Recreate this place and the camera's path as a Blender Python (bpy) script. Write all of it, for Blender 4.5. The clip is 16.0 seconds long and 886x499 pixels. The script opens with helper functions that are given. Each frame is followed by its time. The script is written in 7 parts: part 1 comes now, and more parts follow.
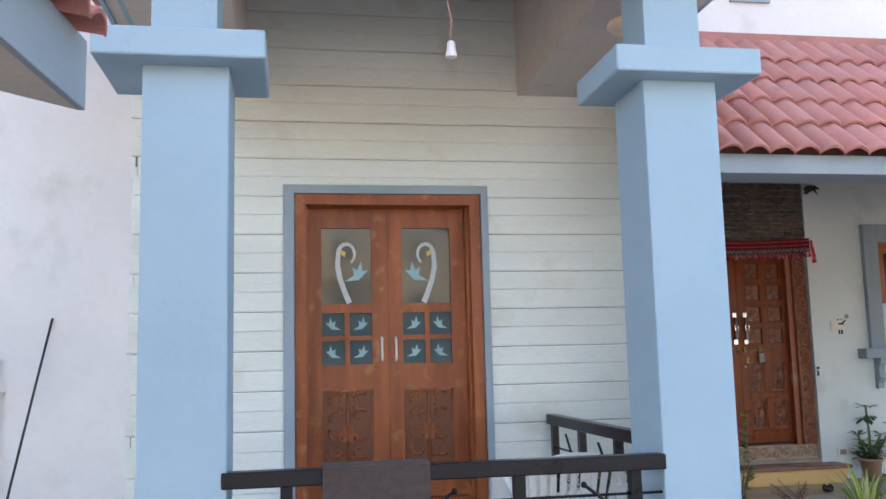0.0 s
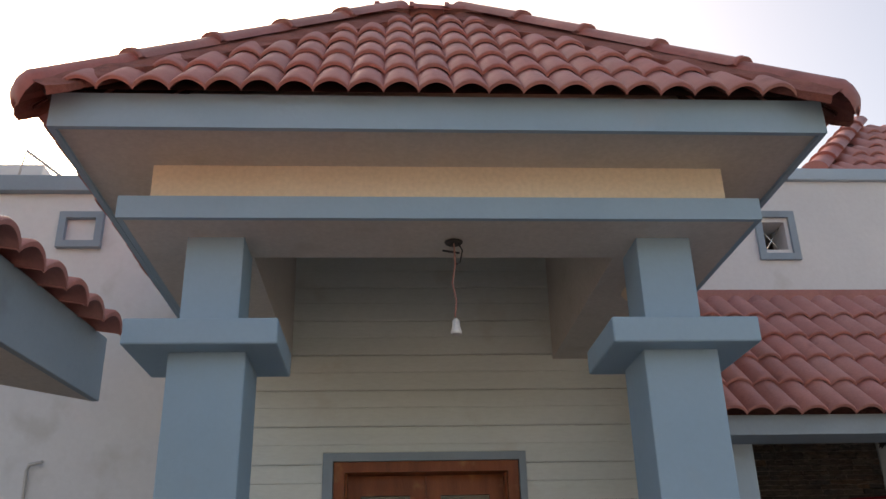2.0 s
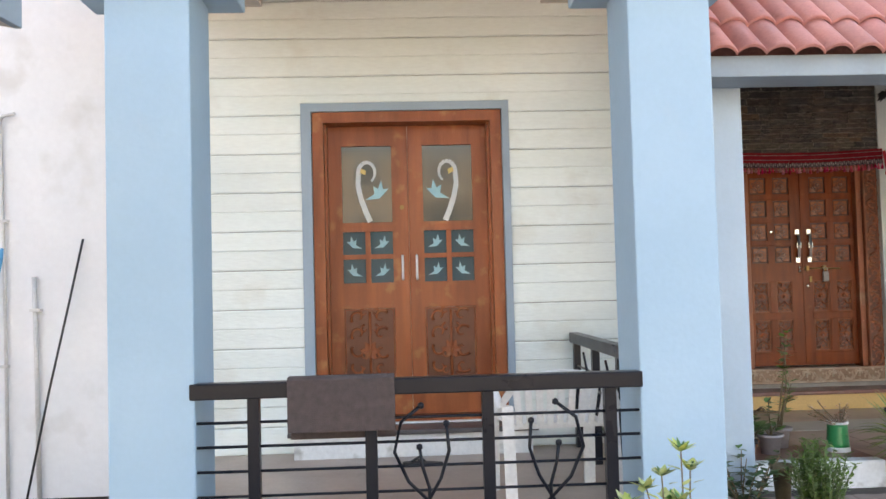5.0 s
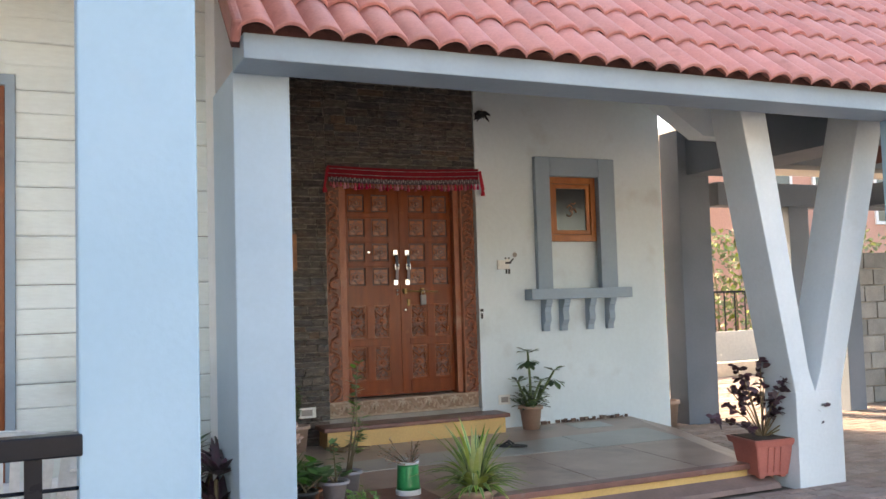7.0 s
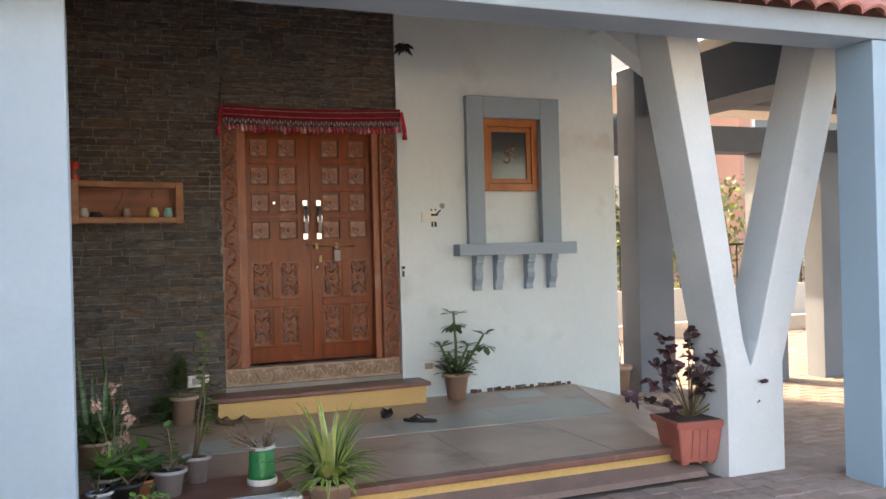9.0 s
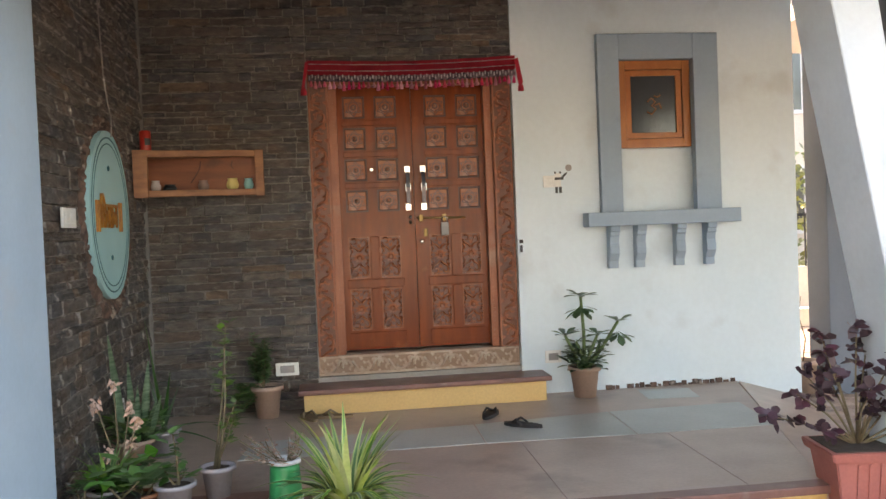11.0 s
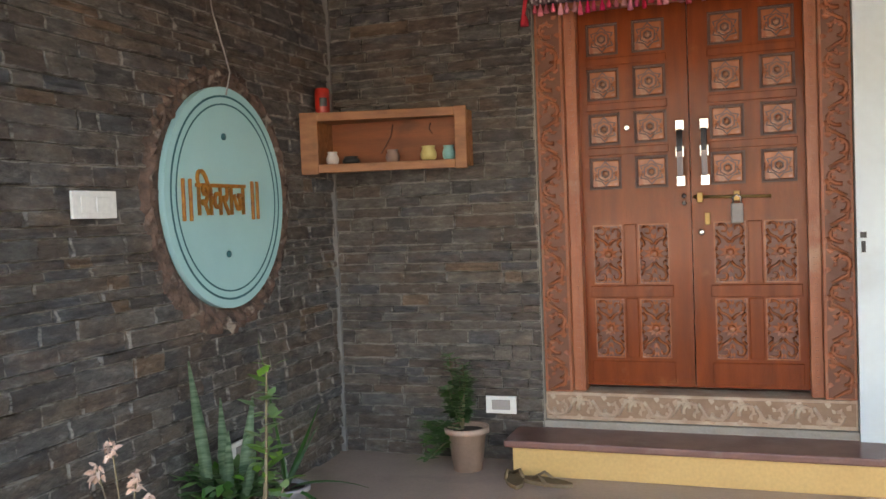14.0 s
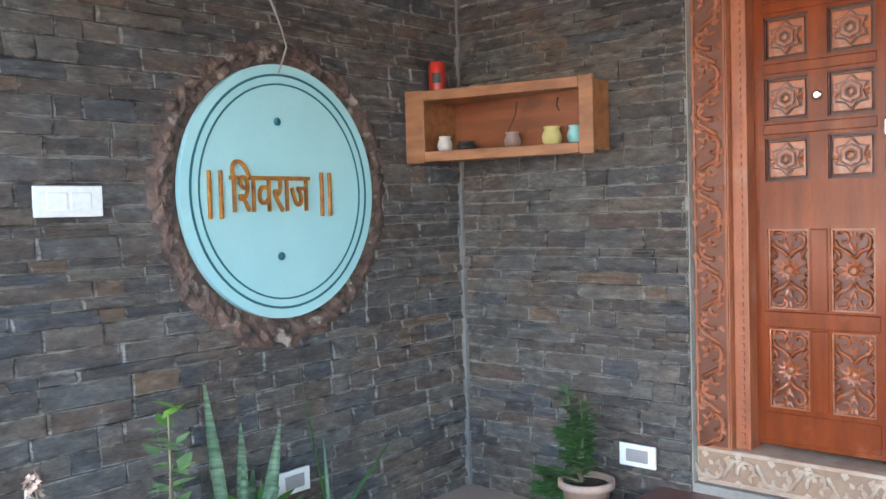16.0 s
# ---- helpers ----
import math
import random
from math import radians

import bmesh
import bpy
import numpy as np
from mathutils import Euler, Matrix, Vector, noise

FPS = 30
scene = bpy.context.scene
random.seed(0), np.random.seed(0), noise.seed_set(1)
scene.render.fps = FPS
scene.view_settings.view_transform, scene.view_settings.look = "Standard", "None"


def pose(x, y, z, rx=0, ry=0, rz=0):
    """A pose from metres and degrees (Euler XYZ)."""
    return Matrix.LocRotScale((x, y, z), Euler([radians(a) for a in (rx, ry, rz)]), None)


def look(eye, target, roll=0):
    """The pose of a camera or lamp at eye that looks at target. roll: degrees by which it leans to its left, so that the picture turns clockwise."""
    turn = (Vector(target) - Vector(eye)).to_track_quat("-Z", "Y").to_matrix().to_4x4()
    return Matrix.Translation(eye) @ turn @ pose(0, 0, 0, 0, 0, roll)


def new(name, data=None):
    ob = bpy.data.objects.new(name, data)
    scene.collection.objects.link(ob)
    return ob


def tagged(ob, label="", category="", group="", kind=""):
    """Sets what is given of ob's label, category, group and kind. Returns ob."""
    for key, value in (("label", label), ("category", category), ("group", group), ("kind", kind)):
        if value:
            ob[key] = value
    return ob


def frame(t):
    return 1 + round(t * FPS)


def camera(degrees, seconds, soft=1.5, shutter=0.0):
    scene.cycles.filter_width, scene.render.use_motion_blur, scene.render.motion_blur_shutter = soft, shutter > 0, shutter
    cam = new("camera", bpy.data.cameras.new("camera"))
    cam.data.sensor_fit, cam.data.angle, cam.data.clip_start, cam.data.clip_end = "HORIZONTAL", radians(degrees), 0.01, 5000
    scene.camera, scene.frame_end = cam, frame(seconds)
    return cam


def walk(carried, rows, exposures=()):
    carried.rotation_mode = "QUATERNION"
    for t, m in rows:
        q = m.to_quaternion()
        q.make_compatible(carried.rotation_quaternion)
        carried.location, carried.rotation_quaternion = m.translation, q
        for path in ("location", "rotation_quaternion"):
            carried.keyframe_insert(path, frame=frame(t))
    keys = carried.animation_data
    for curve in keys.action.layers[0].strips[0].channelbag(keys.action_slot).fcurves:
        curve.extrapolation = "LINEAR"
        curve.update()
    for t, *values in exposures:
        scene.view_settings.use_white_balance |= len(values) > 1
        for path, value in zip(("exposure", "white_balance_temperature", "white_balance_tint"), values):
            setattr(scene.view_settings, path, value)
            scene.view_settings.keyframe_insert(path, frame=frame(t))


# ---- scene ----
cam = camera(53.5, 16.0)
PATH = [
    (0, (0.033, 0.034, 1.432), (0.366, 1.99, 1.683), -1.4),
    (0.5, (0.165, -0.004, 1.446), (0.436, 1.905, 1.979), -1.0),
    (1, (0.294, -0.149, 1.479), (0.494, 1.688, 2.244), -0.3),
    (1.5, (0.418, -0.207, 1.506), (0.556, 1.612, 2.327), -0.6),
    (2, (0.448, -0.206, 1.502), (0.565, 1.626, 2.297), -1.4),
    (2.5, (0.464, -0.181, 1.505), (0.571, 1.659, 2.282), -1.8),
    (3, (0.485, -0.2, 1.51), (0.582, 1.645, 2.275), -1.8),
    (3.5, (0.495, -0.18, 1.502), (0.587, 1.696, 2.191), -1.6),
    (3.8, (0.509, -0.111, 1.475), (0.586, 1.815, 2.006), -1.2),
    (4, (0.531, -0.107, 1.453), (0.592, 1.849, 1.868), -1.3),
    (4.2, (0.513, -0.129, 1.416), (0.573, 1.845, 1.732), -1.4),
    (6.3, (1.269, 0.745, 1.369), (1.707, 2.696, 1.364), -2.0),
    (6.5, (1.364, 0.825, 1.389), (1.921, 2.746, 1.4), -2.1),
    (6.6, (1.426, 0.839, 1.409), (2.037, 2.744, 1.428), -1.7),
    (7, (1.638, 0.887, 1.373), (2.441, 2.715, 1.488), -1.7),
    (7.5, (1.935, 1.025, 1.381), (2.825, 2.813, 1.494), -1.7),
    (8, (2.253, 1.144, 1.396), (3.133, 2.939, 1.457), -1.6),
    (8.2, (2.342, 1.159, 1.435), (3.211, 2.96, 1.471), -1.6),
    (10.3, (3.577, 1.803, 1.351), (4.018, 3.754, 1.317), -2.0),
    (10.5, (3.665, 1.888, 1.367), (4.055, 3.849, 1.324), -2.3),
    (11, (3.901, 2.094, 1.39), (4.156, 4.077, 1.34), -2.3),
    (11.5, (4.106, 2.304, 1.39), (4.231, 4.3, 1.339), -2.8),
    (12, (4.311, 2.589, 1.402), (4.298, 4.588, 1.347), -2.9),
    (12.5, (4.549, 2.947, 1.367), (4.354, 4.937, 1.322), -3.1),
    (13, (4.667, 3.303, 1.393), (4.312, 5.27, 1.336), -2.7),
    (13.5, (4.727, 3.65, 1.409), (4.223, 5.584, 1.342), -2.5),
    (14, (4.807, 3.987, 1.422), (4.14, 5.871, 1.346), -2.2),
    (14.5, (4.951, 4.299, 1.428), (4.107, 6.11, 1.347), -1.9),
    (15, (5.084, 4.576, 1.431), (4.081, 6.305, 1.346), -1.7),
    (15.5, (5.222, 4.887, 1.436), (4.049, 6.504, 1.35), -1.5),
    (16, (5.316, 5.176, 1.438), (3.989, 6.669, 1.356), -1.6),
]
EXPOSURES = [(0, 2.43, 7500, 13), (0.4, 2.43, 7500, 13), (0.5, 2.38, 7600, 13), (1.0, 1.2, 8200, 15), (1.5, 0.7, 8200, 14), (2.0, 0.8, 8400, 14), (2.5, 1.35, 8500, 14), (3.4, 1.35, 8500, 14), (3.9, 2.3, 8700, 15), (4.2, 2.55, 8700, 15),
             (6.3, 2.92, 8600, 13), (6.6, 2.85, 8500, 13), (7.0, 2.62, 8300, 13), (7.5, 2.6, 8500, 14), (8.2, 2.62, 8600, 15), (10.3, 2.85, 8900, 15), (11, 3.05, 8900, 15), (11.5, 3.28, 8700, 15), (12, 3.38, 8500, 15), (13, 3.42, 8300, 14), (14, 3.48, 8300, 14), (14.5, 3.47, 8300, 13), (15, 4.05, 7500, 13), (15.5, 4.5, 6700, 11), (16, 4.3, 6500, 9)]
walk(cam, [(t, look(eye, target, roll)) for t, eye, target, roll in PATH],
     exposures=EXPOSURES)

# ---- light ----
world = bpy.data.worlds.new("sky")
scene.world = world
world.use_nodes = True
wn = world.node_tree
sky = wn.nodes.new("ShaderNodeTexSky")
sky.sky_type = "NISHITA"
sky.sun_disc = False
SUN_EL, SUN_AZ = radians(35), radians(335)
sky.sun_elevation, sky.sun_rotation = SUN_EL, SUN_AZ
sky.air_density, sky.dust_density, sky.ozone_density = 1.0, 3.5, 1.0
wn.links.new(sky.outputs[0], wn.nodes["Background"].inputs[0])
wn.nodes["Background"].inputs[1].default_value = 0.15
sun_data = bpy.data.lights.new("sun", "SUN")
sun_data.energy, sun_data.angle, sun_data.color = 2.0, radians(1.0), (1.0, 0.9, 0.78)
sun = new("sun", sun_data)
sun_dir = Vector((math.sin(SUN_AZ) * math.cos(SUN_EL), math.cos(SUN_AZ) * math.cos(SUN_EL), math.sin(SUN_EL)))
sun.rotation_euler = sun_dir.to_track_quat("Z", "Y").to_euler()


# ---- materials ----
def mat(name, col, col2=None, rough=0.6, scale=3.0, fine=60.0, bump=0.1, metal=0.0, stain=None, rand=0.0, stretch=None, spec=0.5, island=0.0, grain=0.3):
    """A node material: two noises mix col and col2, fine relief, optional stains, per-object variation."""
    m = bpy.data.materials.new(name)
    m.use_nodes = True
    nt = m.node_tree
    N, L = nt.nodes, nt.links
    b = N["Principled BSDF"]
    b.inputs["Roughness"].default_value, b.inputs["Metallic"].default_value = rough, metal
    b.inputs["Specular IOR Level"].default_value = spec
    col2 = col2 or tuple(c * 0.8 for c in col)
    tc = N.new("ShaderNodeTexCoord")
    src = tc.outputs["Object"]
    if rand:
        loc = N.new("ShaderNodeObjectInfo")
        add = N.new("ShaderNodeVectorMath")
        L.new(src, add.inputs[0])
        L.new(loc.outputs["Location"], add.inputs[1])
        src = add.outputs[0]
    place = src
    if stretch:
        mp = N.new("ShaderNodeMapping")
        mp.inputs["Scale"].default_value = stretch
        L.new(src, mp.inputs[0])
        src = mp.outputs[0]
    big, small = N.new("ShaderNodeTexNoise"), N.new("ShaderNodeTexNoise")
    for n, sc in ((big, scale), (small, fine)):
        n.inputs["Scale"].default_value, n.inputs["Detail"].default_value = sc, 5
        L.new(src, n.inputs[0])
    ramp = N.new("ShaderNodeMapRange")
    ramp.inputs[1].default_value, ramp.inputs[2].default_value = 0.32, 0.68
    L.new(big.outputs[0], ramp.inputs[0])
    mix = N.new("ShaderNodeMix")
    mix.data_type = "RGBA"
    mix.inputs[6].default_value, mix.inputs[7].default_value = (*col, 1), (*col2, 1)
    L.new(ramp.outputs[0], mix.inputs[0])
    out = mix.outputs[2]
    # fine grain
    g = N.new("ShaderNodeMix")
    g.data_type, g.blend_type = "RGBA", "MULTIPLY"
    g.inputs[0].default_value = grain
    L.new(out, g.inputs[6])
    gr = N.new("ShaderNodeMapRange")
    gr.inputs[1].default_value, gr.inputs[2].default_value, gr.inputs[3].default_value, gr.inputs[4].default_value = 0.3, 0.7, 0.7, 1.15
    L.new(small.outputs[0], gr.inputs[0])
    L.new(gr.outputs[0], g.inputs[7])
    out = g.outputs[2]
    if stain:
        st = N.new("ShaderNodeTexNoise")
        st.inputs["Scale"].default_value, st.inputs["Detail"].default_value = stain[1], 8
        L.new(place, st.inputs[0])
        sr = N.new("ShaderNodeMapRange")
        sr.inputs[1].default_value, sr.inputs[2].default_value, sr.inputs[4].default_value = stain[2], stain[2] + 0.12, stain[3]
        L.new(st.outputs[0], sr.inputs[0])
        sm = N.new("ShaderNodeMix")
        sm.data_type = "RGBA"
        sm.inputs[7].default_value = (*stain[0], 1)
        L.new(out, sm.inputs[6])
        L.new(sr.outputs[0], sm.inputs[0])
        out = sm.outputs[2]
    if rand or island:
        if rand:
            oi = N.new("ShaderNodeObjectInfo")
            rv = oi.outputs["Random"]
        else:
            oi = N.new("ShaderNodeNewGeometry")
            rv = oi.outputs["Random Per Island"]
        hs = N.new("ShaderNodeHueSaturation")
        k = rand or island
        for sock_name, lo, hi, seedmul in (("Value", 1 - k, 1 + k, 1.0), ("Saturation", 1 - k, 1 + k * 0.6, 7.3), ("Hue", 0.5 - 0.03 * k, 0.5 + 0.03 * k, 13.7)):
            fr = N.new("ShaderNodeMath")
            fr.operation = "MULTIPLY"
            fr.inputs[1].default_value = seedmul
            L.new(rv, fr.inputs[0])
            fc = N.new("ShaderNodeMath")
            fc.operation = "FRACT"
            L.new(fr.outputs[0], fc.inputs[0])
            mr = N.new("ShaderNodeMapRange")
            mr.inputs[3].default_value, mr.inputs[4].default_value = lo, hi
            L.new(fc.outputs[0], mr.inputs[0])
            L.new(mr.outputs[0], hs.inputs[sock_name])
        L.new(out, hs.inputs["Color"])
        out = hs.outputs[0]
    L.new(out, b.inputs["Base Color"])
    rr = N.new("ShaderNodeMapRange")
    rr.inputs[3].default_value, rr.inputs[4].default_value = max(0.03, rough - 0.1), min(1, rough + 0.1)
    L.new(big.outputs[0], rr.inputs[0])
    L.new(rr.outputs[0], b.inputs["Roughness"])
    if bump:
        bp = N.new("ShaderNodeBump")
        bp.inputs["Strength"].default_value, bp.inputs["Distance"].default_value = bump, 0.01
        L.new(small.outputs[0], bp.inputs["Height"])
        L.new(bp.outputs[0], b.inputs["Normal"])
    return m


M = {}
M["white_wall"] = mat("white_wall", (0.74, 0.75, 0.77), (0.66, 0.68, 0.71), 0.8, 1.2, 25, 0.15, grain=0.1, stain=((0.5, 0.5, 0.48), 2.3, 0.6, 0.5))
M["white_porch"] = mat("white_porch", (0.66, 0.74, 0.77), (0.59, 0.68, 0.71), 0.8, 1.2, 25, 0.15, grain=0.1, stain=((0.46, 0.48, 0.47), 2.3, 0.6, 0.5))
M["white_old"] = mat("white_old", (0.75, 0.77, 0.78), (0.65, 0.68, 0.7), 0.8, 2, 30, 0.4, stain=((0.3, 0.3, 0.28), 6, 0.6, 0.8))
M["siding"] = mat("siding", (0.74, 0.80, 0.79), (0.66, 0.73, 0.72), 0.7, 1.5, 30, 0.3, rand=0.03, grain=0.15, stretch=(0.5, 1, 2), stain=((0.54, 0.53, 0.47), 2.6, 0.57, 0.35))
M["blue_paint"] = mat("blue_paint", (0.31, 0.46, 0.585), (0.275, 0.42, 0.54), 0.65, 1.5, 40, 0.1, grain=0.08, stain=((0.33, 0.42, 0.5), 2.5, 0.63, 0.5))
M["grey_blue"] = mat("grey_blue", (0.29, 0.37, 0.44), (0.25, 0.33, 0.40), 0.65, 2, 40, 0.1, grain=0.1, stain=((0.2, 0.24, 0.27), 4, 0.63, 0.5))
M["pale_blue"] = mat("pale_blue", (0.40, 0.52, 0.62), (0.36, 0.47, 0.57), 0.7, 1.6, 40, 0.12, grain=0.1, stain=((0.42, 0.46, 0.5), 3, 0.62, 0.5))
M["eave_blue"] = mat("eave_blue", (0.29, 0.37, 0.44), (0.25, 0.325, 0.39), 0.65, 2, 40, 0.1, grain=0.1, stain=((0.25, 0.3, 0.35), 4, 0.63, 0.5))
M["v_white"] = mat("v_white", (0.64, 0.70, 0.74), (0.56, 0.63, 0.67), 0.75, 2, 35, 0.15, grain=0.12, stain=((0.45, 0.46, 0.46), 3, 0.6, 0.5))
M["dark_grey_blue"] = mat("dark_grey_blue", (0.15, 0.175, 0.21), (0.12, 0.145, 0.175), 0.7, 2, 40, 0.1, grain=0.12)
M["cream"] = mat("cream", (0.85, 0.74, 0.6), (0.81, 0.7, 0.55), 0.75, 1.5, 40, 0.1)
M["soffit"] = mat("soffit", (0.62, 0.58, 0.55), (0.56, 0.53, 0.5), 0.75, 1.5, 40, 0.15, stain=((0.45, 0.4, 0.35), 3, 0.62, 0.4))
# ceilings out of view; made brown to keep bounce off the upper wall
M["ceiling_low_bounce"] = mat("ceiling_low_bounce", (0.25, 0.2, 0.16), (0.2, 0.16, 0.13), 0.75, 1.5, 40, 0.15)
M["roof_tile"] = mat("roof_tile", (0.50, 0.212, 0.19), (0.44, 0.178, 0.16), 0.5, 5, 60, 0.15, rand=0.07, stain=((0.27, 0.10, 0.085), 7, 0.62, 0.6))
M["roof_mortar"] = mat("roof_mortar", (0.34, 0.125, 0.10), (0.24, 0.085, 0.07), 0.9, 9, 70, 1.0, stain=((0.16, 0.07, 0.06), 14, 0.58, 0.7))
# dark red sheet under the tiles, its colour giving the gap's shade
M["roof_bed_shade"] = mat("roof_bed_shade", (0.13, 0.052, 0.045), (0.09, 0.04, 0.035), 0.9, 8, 60, 0.6)
M["ridge_tile"] = mat("ridge_tile", (0.42, 0.145, 0.125), (0.35, 0.115, 0.10), 0.5, 5, 50, 0.2, rand=0.1, stain=((0.22, 0.08, 0.07), 7, 0.62, 0.6))
M["dark_gap"] = mat("dark_gap", (0.03, 0.022, 0.02), None, 0.9)
M["teak"] = mat("teak", (0.225, 0.045, 0.011), (0.135, 0.026, 0.007), 0.2, 2.5, 45, 0.16, stretch=(7, 7, 0.8), stain=((0.36, 0.13, 0.055), 5, 0.62, 0.5), spec=0.22)
M["teak_light"] = mat("teak_light", (0.34, 0.098, 0.036), (0.24, 0.06, 0.02), 0.26, 8, 45, 0.15, stain=((0.42, 0.25, 0.16), 11, 0.58, 0.6))
# the teak again, with the shade of grooves and cracks in its colour
M["teak_shade"] = mat("teak_shade", (0.085, 0.021, 0.009), (0.055, 0.013, 0.006), 0.5, 4, 45, 0.1)
# teak with a milder recess shade mixed into the colour, for sunk panel grounds
M["teak_panel_shade"] = mat("teak_panel_shade", (0.15, 0.036, 0.013), (0.10, 0.023, 0.009), 0.4, 4, 45, 0.15)
# frame wood as it looks shaded between the carvings
M["teak_frame_shade"] = mat("teak_frame_shade", (0.16, 0.05, 0.023), (0.11, 0.033, 0.015), 0.5, 5, 45, 0.2)
# old teak in shade, painted on the ground of the carved door panels
M["teak_old_shade"] = mat("teak_old_shade", (0.17, 0.05, 0.018), (0.12, 0.035, 0.012), 0.5, 5, 45, 0.2)
# sill wood darkened to paint shade behind its scrolls
M["teak_sill_shade"] = mat("teak_sill_shade", (0.33, 0.215, 0.145), (0.25, 0.15, 0.095), 0.7, 8, 45, 0.3)
M["teak_frame"] = mat("teak_frame", (0.36, 0.115, 0.05), (0.25, 0.07, 0.028), 0.4, 6, 45, 0.25, stretch=(4, 4, 1), stain=((0.42, 0.28, 0.19), 4, 0.6, 0.6))
M["teak_sill"] = mat("teak_sill", (0.47, 0.34, 0.25), (0.37, 0.24, 0.165), 0.7, 8, 45, 0.3, stain=((0.5, 0.4, 0.3), 7, 0.5, 0.8))
M["teak_old"] = mat("teak_old", (0.36, 0.098, 0.032), (0.22, 0.055, 0.017), 0.36, 2.2, 40, 0.2, stretch=(6, 6, 0.7), stain=((0.48, 0.23, 0.09), 9, 0.58, 0.45), spec=0.35)
M["shelf_wood"] = mat("shelf_wood", (0.34, 0.135, 0.05), (0.19, 0.07, 0.025), 0.45, 3, 40, 0.3, stretch=(1.2, 9, 9), stain=((0.15, 0.07, 0.03), 6, 0.63, 0.7))
M["shelf_back"] = mat("shelf_back", (0.27, 0.085, 0.032), (0.17, 0.05, 0.02), 0.5, 3, 40, 0.3, stretch=(0.8, 6, 7), stain=((0.09, 0.03, 0.015), 5, 0.6, 0.7))
M["window_wood"] = mat("window_wood", (0.42, 0.14, 0.035), (0.32, 0.095, 0.02), 0.35, 3, 40, 0.1, stretch=(4, 4, 1))


def slate_mat(name, island, edge):
    """Split slate: one of several stone colours a strip, cloudy stains, layered relief; pale chipped dust on its edges."""
    m = bpy.data.materials.new(name)
    m.use_nodes = True
    N, L = m.node_tree.nodes, m.node_tree.links
    b = N["Principled BSDF"]
    geo = N.new("ShaderNodeNewGeometry")
    rv = geo.outputs["Random Per Island"] if island else N.new("ShaderNodeObjectInfo").outputs["Random"]
    ramp = N.new("ShaderNodeValToRGB")
    cr = ramp.color_ramp
    cr.elements[0].position, cr.elements[0].color = 0.0, (0.052, 0.050, 0.050, 1)
    cr.elements[1].position, cr.elements[1].color = 1.0, (0.17, 0.155, 0.135, 1)
    for p, c in ((0.22, (0.088, 0.084, 0.080)), (0.40, (0.062, 0.067, 0.073)), (0.55, (0.105, 0.092, 0.082)), (0.68, (0.085, 0.066, 0.055)), (0.80, (0.12, 0.106, 0.092)), (0.9, (0.10, 0.098, 0.095)), (0.965, (0.15, 0.098, 0.065))):
        cr.elements.new(p).color = (*c, 1)
    cr.interpolation = "CONSTANT"
    L.new(rv, ramp.inputs[0])
    mp = N.new("ShaderNodeMapping")
    mp.inputs["Scale"].default_value = (1, 1, 2.6)
    L.new(geo.outputs["Position"], mp.inputs[0])

    def noise_node(scale, detail, rough=0.6):
        n = N.new("ShaderNodeTexNoise")
        n.inputs["Scale"].default_value, n.inputs["Detail"].default_value, n.inputs["Roughness"].default_value = scale, detail, rough
        L.new(mp.outputs[0], n.inputs[0])
        return n.outputs[0]

    def ranged(src, a, z, lo, hi):
        r = N.new("ShaderNodeMapRange")
        for k, v in zip((1, 2, 3, 4), (a, z, lo, hi)):
            r.inputs[k].default_value = v
        L.new(src, r.inputs[0])
        return r.outputs[0]

    def mixed(a, c, fac, blend="MIX"):
        x = N.new("ShaderNodeMix")
        x.data_type, x.blend_type = "RGBA", blend
        L.new(a, x.inputs[6])
        if isinstance(c, tuple):
            x.inputs[7].default_value = (*c, 1)
        else:
            L.new(c, x.inputs[7])
        if isinstance(fac, float):
            x.inputs[0].default_value = fac
        else:
            L.new(fac, x.inputs[0])
        return x.outputs[2]
    big, mid, fine = noise_node(3.2, 5), noise_node(13, 6, 0.7), noise_node(55, 6, 0.75)
    col = mixed(ramp.outputs[0], (0.15, 0.094, 0.062), ranged(big, 0.48, 0.66, 0.1, 0.6))
    col = mixed(col, ranged(mid, 0.3, 0.7, 0.4, 1.7), 0.95, "MULTIPLY")
    col = mixed(col, ranged(fine, 0.3, 0.7, 0.7, 1.3), 0.8, "MULTIPLY")
    col = mixed(col, (0.30, 0.28, 0.25), ranged(mid, 0.58, 0.68, 0.0, 0.45))
    if edge:
        col = mixed(col, (0.34, 0.315, 0.28), ranged(noise_node(13, 5, 0.7), 0.42, 0.56, 0.0, 0.9))
    L.new(col, b.inputs["Base Color"])
    L.new(ranged(mid, 0.3, 0.7, 0.62, 0.38), b.inputs["Roughness"])
    bp = N.new("ShaderNodeBump")
    bp.inputs["Strength"].default_value, bp.inputs["Distance"].default_value = 1.0, 0.022
    add = N.new("ShaderNodeMath")
    add.operation = "MULTIPLY_ADD"
    add.inputs[1].default_value = 0.35
    L.new(fine, add.inputs[0])
    L.new(mid, add.inputs[2])
    L.new(add.outputs[0], bp.inputs["Height"])
    L.new(bp.outputs[0], b.inputs["Normal"])
    return m


